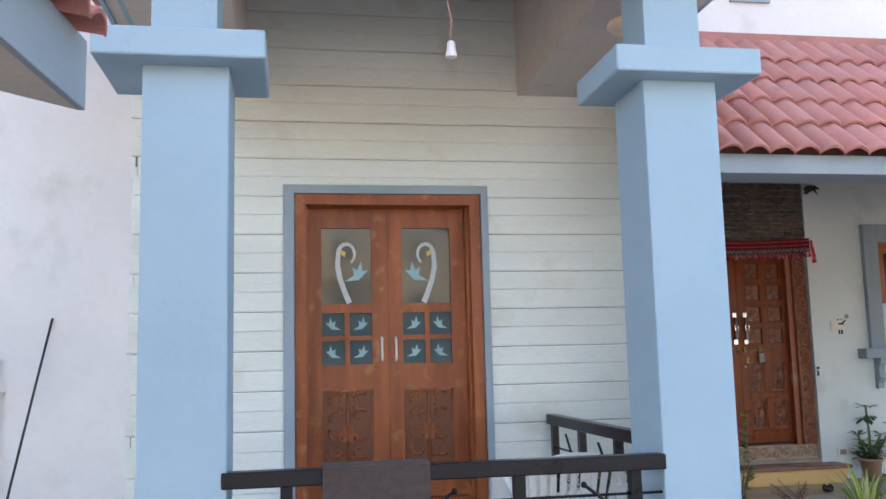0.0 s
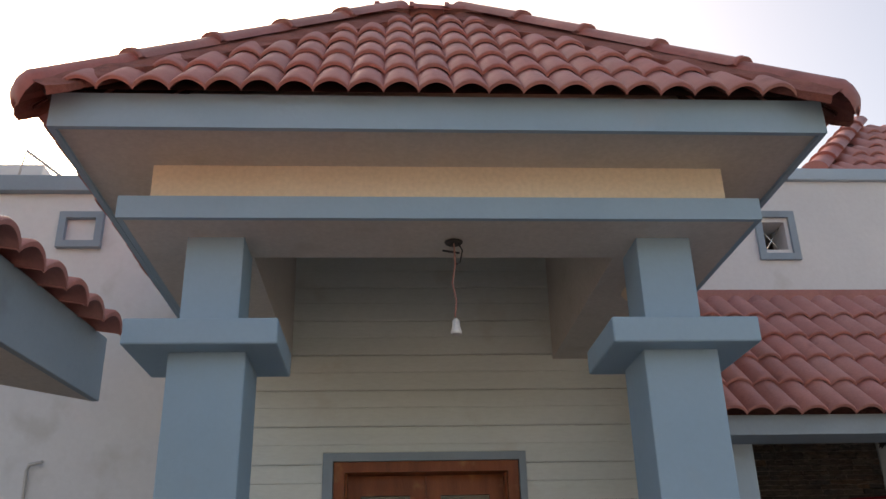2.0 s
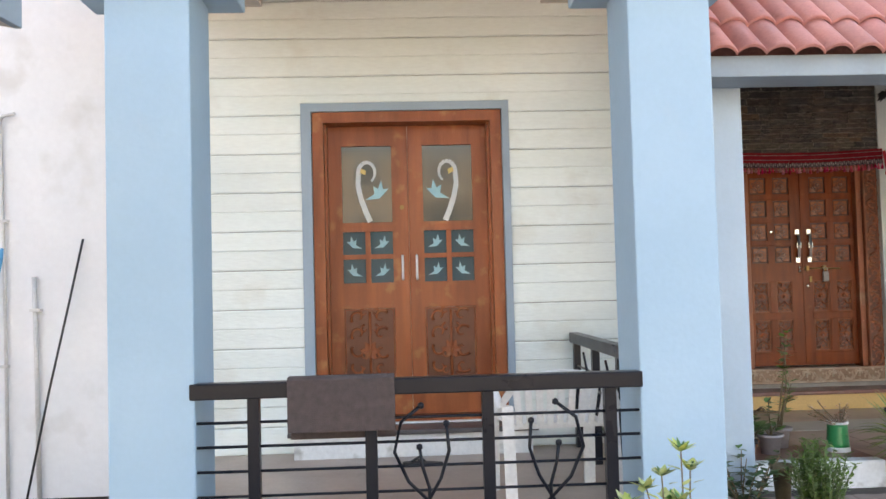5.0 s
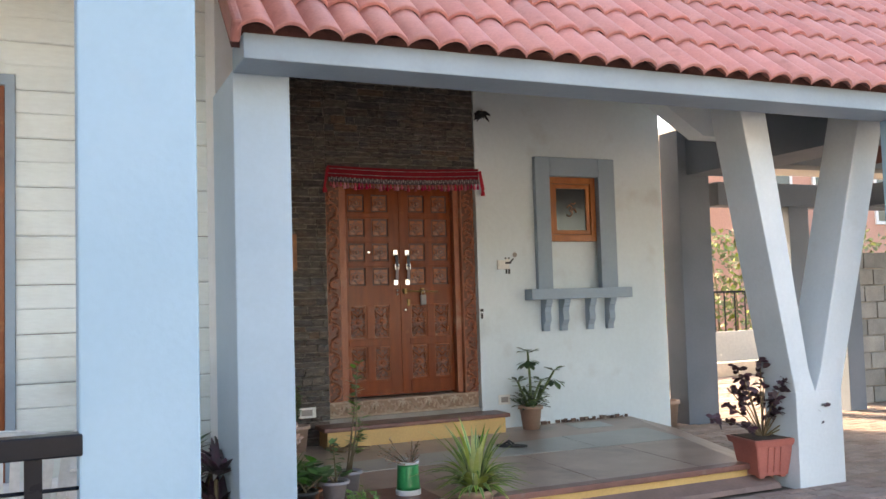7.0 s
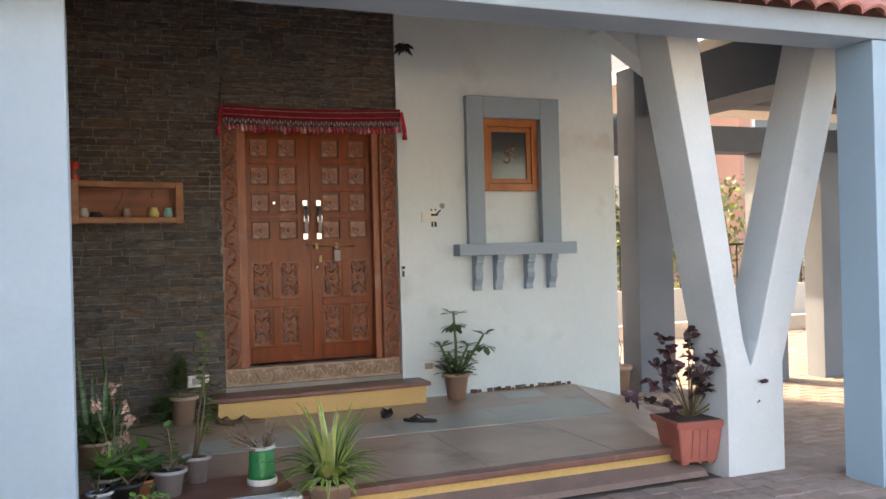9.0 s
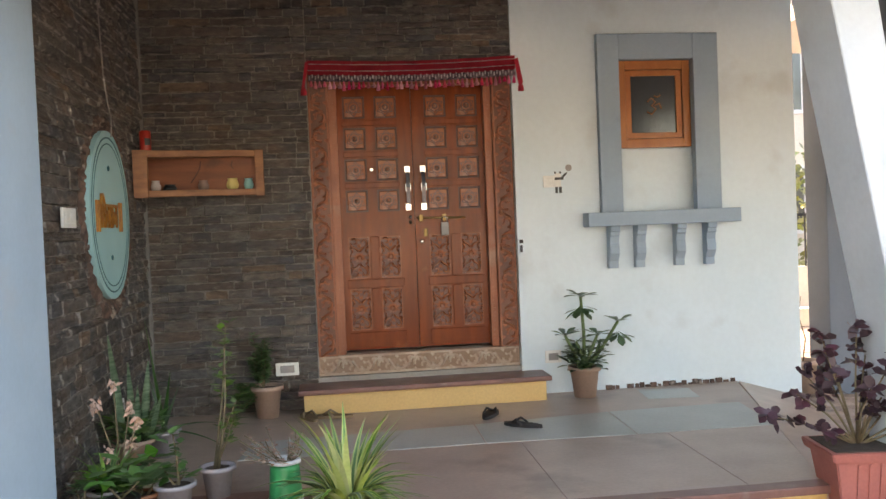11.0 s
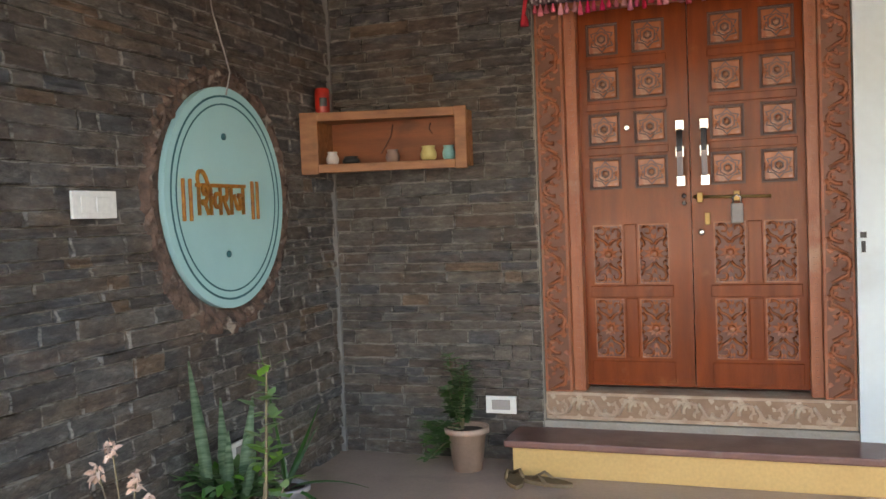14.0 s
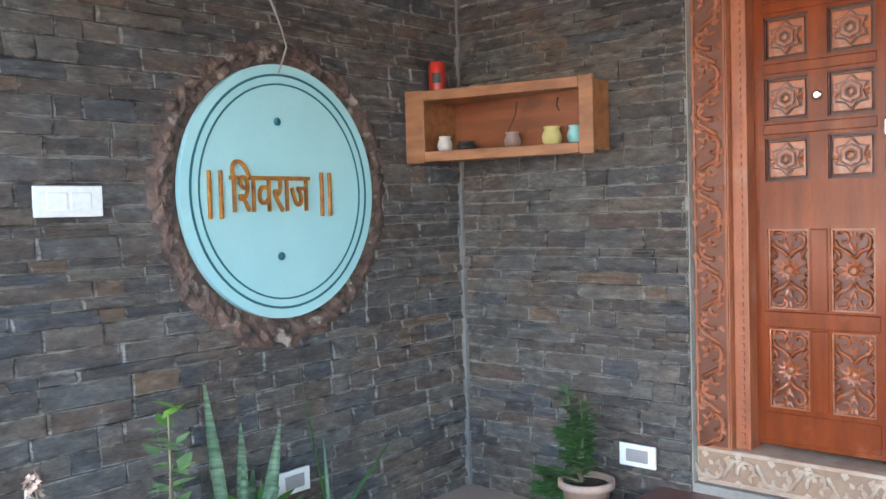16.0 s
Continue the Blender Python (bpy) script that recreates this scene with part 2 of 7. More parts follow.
M["slate"], M["slate_edge"] = slate_mat("slate", False, False), slate_mat("slate_edge", False, True)
M["slate_stuff"], M["slate_edge_stuff"] = slate_mat("slate_stuff", True, False), slate_mat("slate_edge_stuff", True, True)
M["slate_joint"] = mat("slate_joint", (0.32, 0.29, 0.255), None, 0.9, 8, 60, 0.5)
M["slate_rough"] = mat("slate_rough", (0.16, 0.095, 0.07), (0.045, 0.03, 0.025), 0.85, 16, 50, 1.0, stain=((0.36, 0.29, 0.24), 15, 0.57, 0.85))
M["grey_seam"] = mat("grey_seam", (0.20, 0.19, 0.18), None, 0.85, 9, 50, 0.4)
M["brown_stone"] = mat("brown_stone", (0.48, 0.35, 0.28), (0.40, 0.285, 0.225), 0.34, 3, 50, 0.05, stain=((0.12, 0.075, 0.06), 2.0, 0.58, 0.5))
M["red_stone"] = mat("red_stone", (0.23, 0.105, 0.082), (0.17, 0.078, 0.062), 0.35, 6, 60, 0.08, stain=((0.25, 0.18, 0.15), 7, 0.62, 0.6))
M["pale_stone"] = mat("pale_stone", (0.44, 0.44, 0.4), (0.38, 0.385, 0.35), 0.33, 2, 50, 0.05, rand=0.05)
M["yellow_tile"] = mat("yellow_tile", (0.62, 0.40, 0.15), (0.57, 0.36, 0.13), 0.4, 3, 60, 0.05, rand=0.05)
M["apron"] = mat("apron", (0.24, 0.16, 0.14), (0.19, 0.13, 0.11), 0.8, 5, 50, 0.3)
M["paver"] = mat("paver", (0.34, 0.25, 0.215), (0.27, 0.2, 0.17), 0.85, 9, 60, 0.5, rand=0.14, stain=((0.16, 0.12, 0.1), 5, 0.62, 0.5))
M["paver_stuff"] = mat("paver_stuff", (0.37, 0.28, 0.235), (0.3, 0.225, 0.19), 0.85, 9, 60, 0.5, island=0.14)
M["paver_joint"] = mat("paver_joint", (0.11, 0.09, 0.075), None, 0.95, 10, 70, 0.5)
M["soil"] = mat("soil", (0.09, 0.06, 0.04), (0.06, 0.04, 0.03), 0.95, 20, 90, 1.0)
M["ground"] = mat("ground", (0.3, 0.25, 0.2), (0.22, 0.19, 0.15), 0.95, 1.5, 40, 0.5, stain=((0.14, 0.17, 0.07), 1.2, 0.55, 0.6))
M["black_metal"] = mat("black_metal", (0.006, 0.008, 0.014), (0.01, 0.012, 0.018), 0.3, 5, 60, 0.05, spec=0.2)
M["steel"] = mat("steel", (0.75, 0.74, 0.72), (0.65, 0.64, 0.62), 0.22, 5, 60, 0.02, metal=1.0)
M["steel_dark"] = mat("steel_dark", (0.2, 0.19, 0.19), (0.15, 0.14, 0.14), 0.18, 5, 60, 0.02, metal=1.0)
M["brass"] = mat("brass", (0.34, 0.22, 0.09), (0.28, 0.18, 0.07), 0.45, 8, 60, 0.05, metal=1.0)
M["glass_dark"] = mat("glass_dark", (0.03, 0.05, 0.055), (0.025, 0.042, 0.048), 0.03, 2, 20, 0.0, spec=0.5, grain=0.0)
M["glass_dark"].node_tree.nodes["Principled BSDF"].inputs["IOR"].default_value = 1.6
M["glass_blue"] = mat("glass_blue", (0.02, 0.075, 0.1), (0.016, 0.06, 0.085), 0.06, 2, 20, 0.0, spec=0.2, grain=0.0)
M["etched"] = mat("etched", (0.5, 0.56, 0.58), (0.44, 0.5, 0.52), 0.35, 10, 60, 0.1)
M["etched_blue"] = mat("etched_blue", (0.22, 0.47, 0.55), (0.19, 0.42, 0.5), 0.35, 10, 60, 0.1)
M["etched_yellow"] = mat("etched_yellow", (0.55, 0.42, 0.12), None, 0.35)
M["plastic_white"] = mat("plastic_white", (0.76, 0.77, 0.77), (0.72, 0.73, 0.73), 0.35, 4, 50, 0.03)
M["switch"] = mat("switch", (0.75, 0.74, 0.7), (0.7, 0.69, 0.65), 0.35, 6, 50, 0.02)
M["dark_plastic"] = mat("dark_plastic", (0.02, 0.02, 0.02), None, 0.5)
M["rubber"] = mat("rubber", (0.016, 0.016, 0.018), None, 0.6, 10, 80, 0.2)
M["sandal_brown"] = mat("sandal_brown", (0.2, 0.13, 0.07), None, 0.6, 10, 80, 0.2)
M["board_teal"] = mat("board_teal", (0.35, 0.59, 0.59), (0.32, 0.55, 0.555), 0.45, 3, 80, 0.02, grain=0.05)
M["board_line"] = mat("board_line", (0.015, 0.12, 0.14), None, 0.5)
M["gold"] = mat("gold", (0.46, 0.19, 0.025), (0.27, 0.085, 0.02), 0.45, 28, 70, 0.2, metal=0.2)
M["red_paint"] = mat("red_paint", (0.45, 0.025, 0.015), (0.38, 0.02, 0.012), 0.3, 6, 60, 0.03)
M["cloth_red"] = mat("cloth_red", (0.50, 0.02, 0.04), (0.38, 0.013, 0.03), 0.9, 12, 160, 0.6)
M["cloth_black"] = mat("cloth_black", (0.04, 0.025, 0.04), (0.30, 0.22, 0.24), 0.9, 40, 160, 0.6)
M["cloth_white"] = mat("cloth_white", (0.7, 0.66, 0.66), (0.25, 0.2, 0.22), 0.9, 60, 160, 0.6)
M["cloth_pink"] = mat("cloth_pink", (0.62, 0.10, 0.17), (0.45, 0.03, 0.08), 0.9, 30, 160, 0.6, island=0.4)
M["mat_grey"] = mat("mat_grey", (0.10, 0.075, 0.075), (0.075, 0.058, 0.058), 0.95, 30, 220, 1.0)
M["pot_beige"] = mat("pot_beige", (0.42, 0.28, 0.215), (0.37, 0.245, 0.185), 0.55, 5, 60, 0.08, stain=((0.25, 0.17, 0.13), 6, 0.62, 0.5))
M["pot_grey"] = mat("pot_grey", (0.35, 0.32, 0.33), (0.3, 0.275, 0.285), 0.55, 5, 60, 0.08, stain=((0.2, 0.17, 0.16), 6, 0.6, 0.5))
M["pot_red"] = mat("pot_red", (0.45, 0.145, 0.115), (0.39, 0.12, 0.095), 0.5, 5, 60, 0.08)
M["terracotta"] = mat("terracotta", (0.4, 0.17, 0.09), (0.3, 0.12, 0.06), 0.8, 8, 60, 0.2)
M["green_plastic"] = mat("green_plastic", (0.012, 0.27, 0.085), (0.01, 0.22, 0.07), 0.35, 5, 60, 0.03)
M["pot_glaze"] = mat("pot_glaze", (0.7, 0.7, 0.68), (0.05, 0.08, 0.2), 0.25, 14, 60, 0.02)
M["leaf"] = mat("leaf", (0.10, 0.24, 0.055), (0.06, 0.155, 0.035), 0.45, 12, 60, 0.1, island=0.35)
M["leaf_light"] = mat("leaf_light", (0.16, 0.29, 0.06), (0.1, 0.2, 0.04), 0.5, 12, 60, 0.1, island=0.3)
M["leaf_dark"] = mat("leaf_dark", (0.05, 0.125, 0.035), (0.033, 0.085, 0.026), 0.4, 12, 60, 0.1, island=0.35)
M["leaf_yellow"] = mat("leaf_yellow", (0.52, 0.54, 0.20), (0.30, 0.40, 0.10), 0.5, 12, 60, 0.1, island=0.25)
M["leaf_snake"] = mat("leaf_snake", (0.30, 0.42, 0.27), (0.06, 0.14, 0.07), 0.45, 9, 60, 0.1, stretch=(1, 1, 8))
M["leaf_purple"] = mat("leaf_purple", (0.085, 0.035, 0.045), (0.05, 0.022, 0.03), 0.45, 12, 60, 0.1, island=0.4)
M["leaf_rhoeo"] = mat("leaf_rhoeo", (0.12, 0.03, 0.075), (0.03, 0.06, 0.04), 0.45, 9, 60, 0.1, island=0.4)
M["petal_dry"] = mat("petal_dry", (0.6, 0.42, 0.33), (0.5, 0.31, 0.23), 0.8, 14, 60, 0.2, island=0.2)
M["stem"] = mat("stem", (0.2, 0.16, 0.09), (0.14, 0.1, 0.06), 0.8, 14, 60, 0.3)
M["stem_green"] = mat("stem_green", (0.13, 0.19, 0.07), None, 0.7, 14, 60, 0.2)
M["hedge"] = mat("hedge", (0.14, 0.19, 0.04), (0.2, 0.2, 0.06), 0.6, 3, 40, 0.2, island=0.5)
M["pvc"] = mat("pvc", (0.6, 0.6, 0.6), (0.5, 0.5, 0.5), 0.5, 6, 60, 0.05)
M["blue_pole"] = mat("blue_pole", (0.06, 0.35, 0.62), None, 0.4)
M["cable_grey"] = mat("cable_grey", (0.33, 0.3, 0.28), None, 0.6)
M["cable_pink"] = mat("cable_pink", (0.4, 0.2, 0.18), None, 0.6)
M["plaster_pink"] = mat("plaster_pink", (0.55, 0.3, 0.24), (0.5, 0.27, 0.21), 0.8, 1, 20, 0.1)
M["plaster_beige"] = mat("plaster_beige", (0.68, 0.64, 0.57), (0.62, 0.58, 0.52), 0.8, 1, 20, 0.1)
M["plaster_dun"] = mat("plaster_dun", (0.42, 0.38, 0.32), (0.36, 0.33, 0.28), 0.8, 1, 20, 0.1)
M["stone_block"] = mat("stone_block", (0.30, 0.29, 0.27), (0.23, 0.225, 0.215), 0.85, 6, 40, 0.6, rand=0.2)
M["porch_floor"] = mat("porch_floor", (0.36, 0.28, 0.23), (0.31, 0.24, 0.2), 0.4, 3, 50, 0.05)
M["black_stone"] = mat("black_stone", (0.07, 0.07, 0.075), (0.05, 0.05, 0.055), 0.35, 5, 60, 0.05)
M["window_dark"] = mat("window_dark", (0.04, 0.045, 0.05), None, 0.08, spec=0.8)
M["bag_black"] = mat("bag_black", (0.015, 0.016, 0.018), None, 0.5, 8, 60, 0.2)


# ---- builders ----
def box(bm, x0, x1, y0, y1, z0, z1, bevel=0.0):
    v = [bm.verts.new(p) for p in ((x0, y0, z0), (x1, y0, z0), (x1, y1, z0), (x0, y1, z0), (x0, y0, z1), (x1, y0, z1), (x1, y1, z1), (x0, y1, z1))]
    f = [bm.faces.new([v[i] for i in q]) for q in ((3, 2, 1, 0), (4, 5, 6, 7), (0, 1, 5, 4), (1, 2, 6, 5), (2, 3, 7, 6), (3, 0, 4, 7))]
    if bevel:
        bmesh.ops.bevel(bm, geom=list({e for q in f for e in q.edges}), offset=bevel, segments=2, profile=0.5, affect="EDGES")


def prism(bm, pts, d0, d1, axis="y"):
    """Extrudes a polygon of (a, b) along an axis: y: (x, z), z: (x, y), x: (y, z)."""
    def at(a, b, d):
        return {"y": (a, d, b), "z": (a, b, d), "x": (d, a, b)}[axis]
    lo, hi = [bm.verts.new(at(a, b, d0)) for a, b in pts], [bm.verts.new(at(a, b, d1)) for a, b in pts]
    faces = [bm.faces.new(lo), bm.faces.new(hi[::-1])]
    n = len(pts)
    for i in range(n):
        faces.append(bm.faces.new((lo[i], hi[i], hi[(i + 1) % n], lo[(i + 1) % n])))
    bmesh.ops.recalc_face_normals(bm, faces=faces)
    return faces


def lathe(bm, prof, n=20, cx=0, cy=0, cz=0, sx=1.0, sy=1.0):
    """Turns a profile of (radius, z) round z."""
    rings = []
    for r, z in prof:
        rings.append([bm.verts.new((cx + sx * r * math.cos(2 * math.pi * i / n), cy + sy * r * math.sin(2 * math.pi * i / n), cz + z)) for i in range(n)])
    faces = []
    for a, b in zip(rings, rings[1:]):
        for i in range(n):
            faces.append(bm.faces.new((a[i], a[(i + 1) % n], b[(i + 1) % n], b[i])))
    faces.append(bm.faces.new(rings[0][::-1]))
    faces.append(bm.faces.new(rings[-1]))
    for f in faces[:-2]:
        f.smooth = True


def tube(bm, pts, r, n=6, r2=None):
    """A tube through points, tapering from r to r2."""
    pts = [Vector(p) for p in pts]
    r2 = r if r2 is None else r2
    rings = []
    up = Vector((0.123, 0.35, 0.93))
    for i, p in enumerate(pts):
        d = (pts[min(i + 1, len(pts) - 1)] - pts[max(i - 1, 0)]).normalized()
        a = d.cross(up)
        if a.length < 1e-3:
            a = d.cross(Vector((1, 0, 0)))
        a.normalize()
        b = d.cross(a)
        rr = r + (r2 - r) * i / max(1, len(pts) - 1)
        rings.append([bm.verts.new(p + rr * (math.cos(2 * math.pi * k / n) * a + math.sin(2 * math.pi * k / n) * b)) for k in range(n)])
    for a, b in zip(rings, rings[1:]):
        for k in range(n):
            f = bm.faces.new((a[k], a[(k + 1) % n], b[(k + 1) % n], b[k]))
            f.smooth = True
    bm.faces.new(rings[0][::-1])
    bm.faces.new(rings[-1])


def leaf(bm, base, tip, width, normal=(0, 0, 1), fold=0.15, seg=3, droop=0.0, shape=0.5):
    """A leaf blade: pointed, folded along its rib, bending down by droop."""
    base, tip, normal = Vector(base), Vector(tip), Vector(normal)
    d = tip - base
    s = d.cross(normal)
    if s.length < 1e-4:
        s = d.cross(Vector((1, 0.2, 0)))
    s.normalize()
    up = s.cross(d).normalized()
    rows = []
    for i in range(seg + 1):
        t = i / seg
        w = width * 0.5 * (math.sin(math.pi * min(1, max(0.03, t ** shape * 0.97))) + 0.04)
        c = base + d * t - Vector((0, 0, droop * t * t))
        rows.append((bm.verts.new(c - s * w + up * fold * w), bm.verts.new(c), bm.verts.new(c + s * w + up * fold * w)))
    for a, b in zip(rows, rows[1:]):
        for k in (0, 1):
            f = bm.faces.new((a[k], a[k + 1], b[k + 1], b[k]))
            f.smooth = True


def mesh_of(name, bm, material, second=None):
    me = bpy.data.meshes.new(name)
    bm.to_mesh(me)
    bm.free()
    me.materials.append(M[material])
    if second:
        me.materials.append(M[second])
    return me


def part(name, bm, material, parent=None, label=""):
    ob = new(name, mesh_of(name, bm, material))
    if parent is not None:
        ob.parent = parent
    if label:
        ob["label"] = label
    return ob


def piece(name, me, parent, loc=(0, 0, 0), rot=(0, 0, 0), scale=(1, 1, 1)):
    """An object of its own on shared mesh data."""
    ob = new(name, me)
    ob.parent = parent
    ob.location, ob.rotation_euler, ob.scale = loc, rot, scale
    return ob


def thing(name, label, category, loc=(0, 0, 0), group="", rz=0.0):
    ob = new(name)
    ob.empty_display_size = 0.05
    ob.location = loc
    ob.rotation_euler = (0, 0, radians(rz))
    return tagged(ob, label, category, group)


def struct(name, bm, material, label, category):
    ob = part(name, bm, material)
    return tagged(ob, label, category, kind="structure")


def struct_of(name, rows, material, label, category, piece_name):
    """A piece of the setting whose further members are parts of their own."""
    first = struct(name, boxes(rows[0]), material, label, category)
    for r in rows[1:]:
        part(piece_name, boxes(r), material, first)
    return first


def B(*a, **k):
    bm = bmesh.new()
    box(bm, *a, **k)
    return bm


def boxes(*rows, bevel=0.0):
    bm = bmesh.new()
    for r in rows:
        box(bm, *r, bevel=bevel)
    return bm

# ---- the large structure ----
YW, YB, XS = 6.24, 8.29, 2.67      # siding face, back wall face, slate side wall face
ZP = 0.16                          # platform level
ZF = 0.25                          # floor of the small porch

# ground
bm = bmesh.new()
box(bm, -400, 400, -400, 400, -0.6, -0.05)
struct("ground", bm, "ground", "bare earth and dry grass reaching to the horizon", "ground")
pavement = struct("pavement", B(-8, 16, -9, 22, -0.2, -0.012), "paver_joint", "courtyard paved with interlocking brown concrete pavers", "paving")

# unseen slab laid in front as a reflector for the porch
M["paver_bounce"] = mat("paver_bounce", (0.27, 0.24, 0.21), (0.22, 0.195, 0.175), 0.9, 3, 50, 0.4)
struct("road", B(-14, 22, -12.5, 0.45, -0.1, -0.004), "paver_bounce", "unseen pale drive added to bounce sunlight into the porch", "road")

# front wall with the double door's opening
DX0, DX1, DZ0, DZ1 = 0.03, 1.375, 0.44, 2.63
wall_front = struct("wall_front", boxes((-9, DX0, YW + 0.02, 6.5, 0, 4.79), (DX1, 2.46, YW + 0.02, 6.5, 0, 4.79), (2.46, 2.735, YW + 0.02, 6.5, 3.45, 4.79), (DX0, DX1, YW + 0.02, 6.5, DZ1, 4.79), (DX0, DX1, YW + 0.02, 6.5, 0, DZ0)), "white_wall", "tall white plastered house wall behind the porch", "wall")
VX0, VX1, VZ0, VZ1 = 3.51, 3.70, 4.30, 4.55
struct("wall_upper", boxes((2.735, VX0, YW, 6.5, 3.6, 4.93), (7.87, 8.1, 6.5, 9.6, 3.6, 4.93), (VX1, 8.1, YW, 6.5, 3.6, 4.93), (VX0, VX1, YW, 6.5, 3.6, VZ0), (VX0, VX1, YW, 6.5, VZ1, 4.93)), "white_wall", "white upper storey wall above the tiled lean-to roof", "wall")
struct("trim_parapet", boxes((-9, 2.7, YW - 0.05, 6.6, 4.79, 4.93), bevel=0.008), "grey_blue", "grey painted parapet band on the wall top", "trim")
struct("trim_parapet_upper", boxes((2.75, 8.15, YW - 0.04, 6.6, 4.93, 5.04), bevel=0.008), "pale_blue", "pale band under the upper roof", "trim")
struct("wall_back", boxes((5.24, 5.99, YB, 8.52, 0, 3.55), (6.65, 7.38, YB, 8.52, 0, 3.55), (5.99, 6.65, YB, 8.52, 0, 1.45), (5.99, 6.65, YB, 8.52, 2.62, 3.55), (5.99, 6.65, YB + 0.08, 8.52, 1.45, 1.92)), "white_porch", "white plastered wall of the entrance porch", "wall")
wall_slate_back = struct("wall_slate_back", boxes((2.40, 3.79, YB + 0.025, 8.6, 0, 3.55), (3.79, 5.24, YB + 0.025, 8.6, 2.56, 3.55), (3.79, 5.24, YB + 0.025, 8.6, 0, 0.37)), "slate_joint", "wall clad in split dark slate strips beside the carved door", "wall")
wall_slate_side = struct("wall_slate_side", boxes((XS - 0.05, XS - 0.025, 5.9, YB + 0.025, 0, 3.45)), "slate_joint", "side wall clad in split dark slate strips", "wall")
struct("wall_side", boxes((2.46, XS - 0.05, 5.9, YB + 0.025, 0, 3.45)), "white_wall", "white plastered side wall behind the slate", "wall")
struct("trim_corner_seam", boxes((XS - 0.02, XS + 0.012, YB - 0.010, YB + 0.02, ZP, 3.5)), "grey_seam", "grey mortar seam in the slate corner", "trim")
struct("wall_inside", boxes((-9, 2.4, 9.4, 9.6, 0, 4.79), (-9, -8.8, 6.5, 9.4, 0, 4.79), (2.40, 7.38, 9.4, 9.6, 0, 4.93), (7.15, 7.38, 8.52, 9.4, 0, 4.93)), "white_wall", "plain white rear walls that close the house", "wall")
struct("ceiling_porch", boxes((2.62, 8.3, 6.1, 8.6, 3.55, 3.65)), "ceiling_low_bounce", "unseen entrance porch ceiling, brown to cut bounce on the wall", "ceiling")
struct("ceiling_house", boxes((-9, 7.86, 6.5, 9.4, 4.55, 4.7)), "soffit", "flat roof slab of the house", "ceiling")

# post at the corner of the entrance porch
struct("column_corner", boxes((2.445, 2.735, 5.285, 5.9, 0, 2.56), bevel=0.008), "pale_blue", "pale blue painted corner post of the porch", "column")

# platform: slanted right edge, ramp beside it
platform = struct("floor_platform", bmesh.new(), "brown_stone", "polished brown stone floor of the entrance platform", "floor")
bm = bmesh.new()
prism(bm, [(2.6, 5.80), (6.09, 5.80), (6.88, YB + 0.05), (2.6, YB + 0.05)], -0.1, ZP, "z")
bm.to_mesh(platform.data)
bm.free()
bm = bmesh.new()
a = [bm.verts.new(p) for p in ((6.09, 5.80, ZP - 0.002), (6.88, YB, ZP - 0.002), (7.42, YB, 0.0), (6.62, 5.80, 0.0), (6.09, 5.8, -0.1), (6.88, YB, -0.1), (7.42, YB, -0.1), (6.62, 5.8, -0.1))]
for q in ((0, 1, 2, 3), (0, 3, 7, 4), (3, 2, 6, 7), (1, 5, 6, 2), (4, 7, 6, 5), (0, 4, 5, 1)):
    bm.faces.new([a[i] for i in q])
bmesh.ops.recalc_face_normals(bm, faces=bm.faces)
struct("floor_ramp", bm, "brown_stone", "sloping brown stone ramp beside the platform", "floor")
trim_nosing = struct("trim_nosing", B(3.80, 6.10, 5.765, 5.87, ZP - 0.036, ZP + 0.004, bevel=0.006), "red_stone", "dark red stone nosing along the platform edge", "trim")
riser = struct("trim_riser", B(3.80, 6.08, 5.79, 5.82, 0.04, ZP - 0.036), "yellow_tile", "ochre yellow tiled riser under the platform edge", "trim")
bm = bmesh.new()
prism(bm, [(5.83, 0.0), (5.83, 0.075), (5.79, 0.075), (5.66, 0.03), (5.64, 0.0)], 3.80, 6.25, "x")
struct("trim_apron", bm, "apron", "reddish cement apron along the foot of the platform", "trim")
struct("wall_planter", B(2.735, 3.80, 5.775, 5.90, -0.02, ZP + 0.006, bevel=0.01), "white_old", "low weathered white kerb holding the potted plants", "kerb")
struct("trim_planter_top", B(2.735, 3.79, 5.9, 6.35, ZP + 0.0, ZP + 0.005), "red_stone", "dark red stone ledge under the pots", "trim")
# door step
step = thing("door_step", "ochre tiled door step with a dark red stone tread", "step")
part("body", B(3.685, 5.355, 8.05, YB + 0.02, ZP, 0.30, bevel=0.003), "yellow_tile", step)
part("tread", B(3.65, 5.39, 8.015, YB + 0.07, 0.30, 0.335, bevel=0.008), "red_stone", step, "dark red stone tread")
# pale inset slabs in the floor
SLABS = [[(3.35, 6.97), (4.725, 6.97), (4.735, 7.45), (3.4, 7.38)], [(4.735, 6.97), (5.60, 6.93), (5.63, 7.55), (4.745, 7.45)], [(5.61, 6.93), (6.44, 6.92), (6.53, 7.57), (5.64, 7.55)], [(6.02, 7.86), (6.37, 7.82), (6.42, 8.14), (6.06, 8.2)]]
for poly in SLABS:
    bm = bmesh.new()
    prism(bm, poly, ZP - 0.02, ZP + 0.003, "z")
    part("floor_slab", bm, "pale_stone", platform, "pale grey-green stone slab")
bm = bmesh.new()
for x, y0, y1 in ((4.0, 5.88, 6.95), (4.9, 5.88, 6.92), (5.75, 5.88, 6.9)):
    prism(bm, [(x, y0), (x + 0.003, y0), (x + 0.027, y1), (x + 0.024, y1)], ZP - 0.01, ZP + 0.0015, "z")
part("joint", bm, "red_stone", platform, "dark joint")

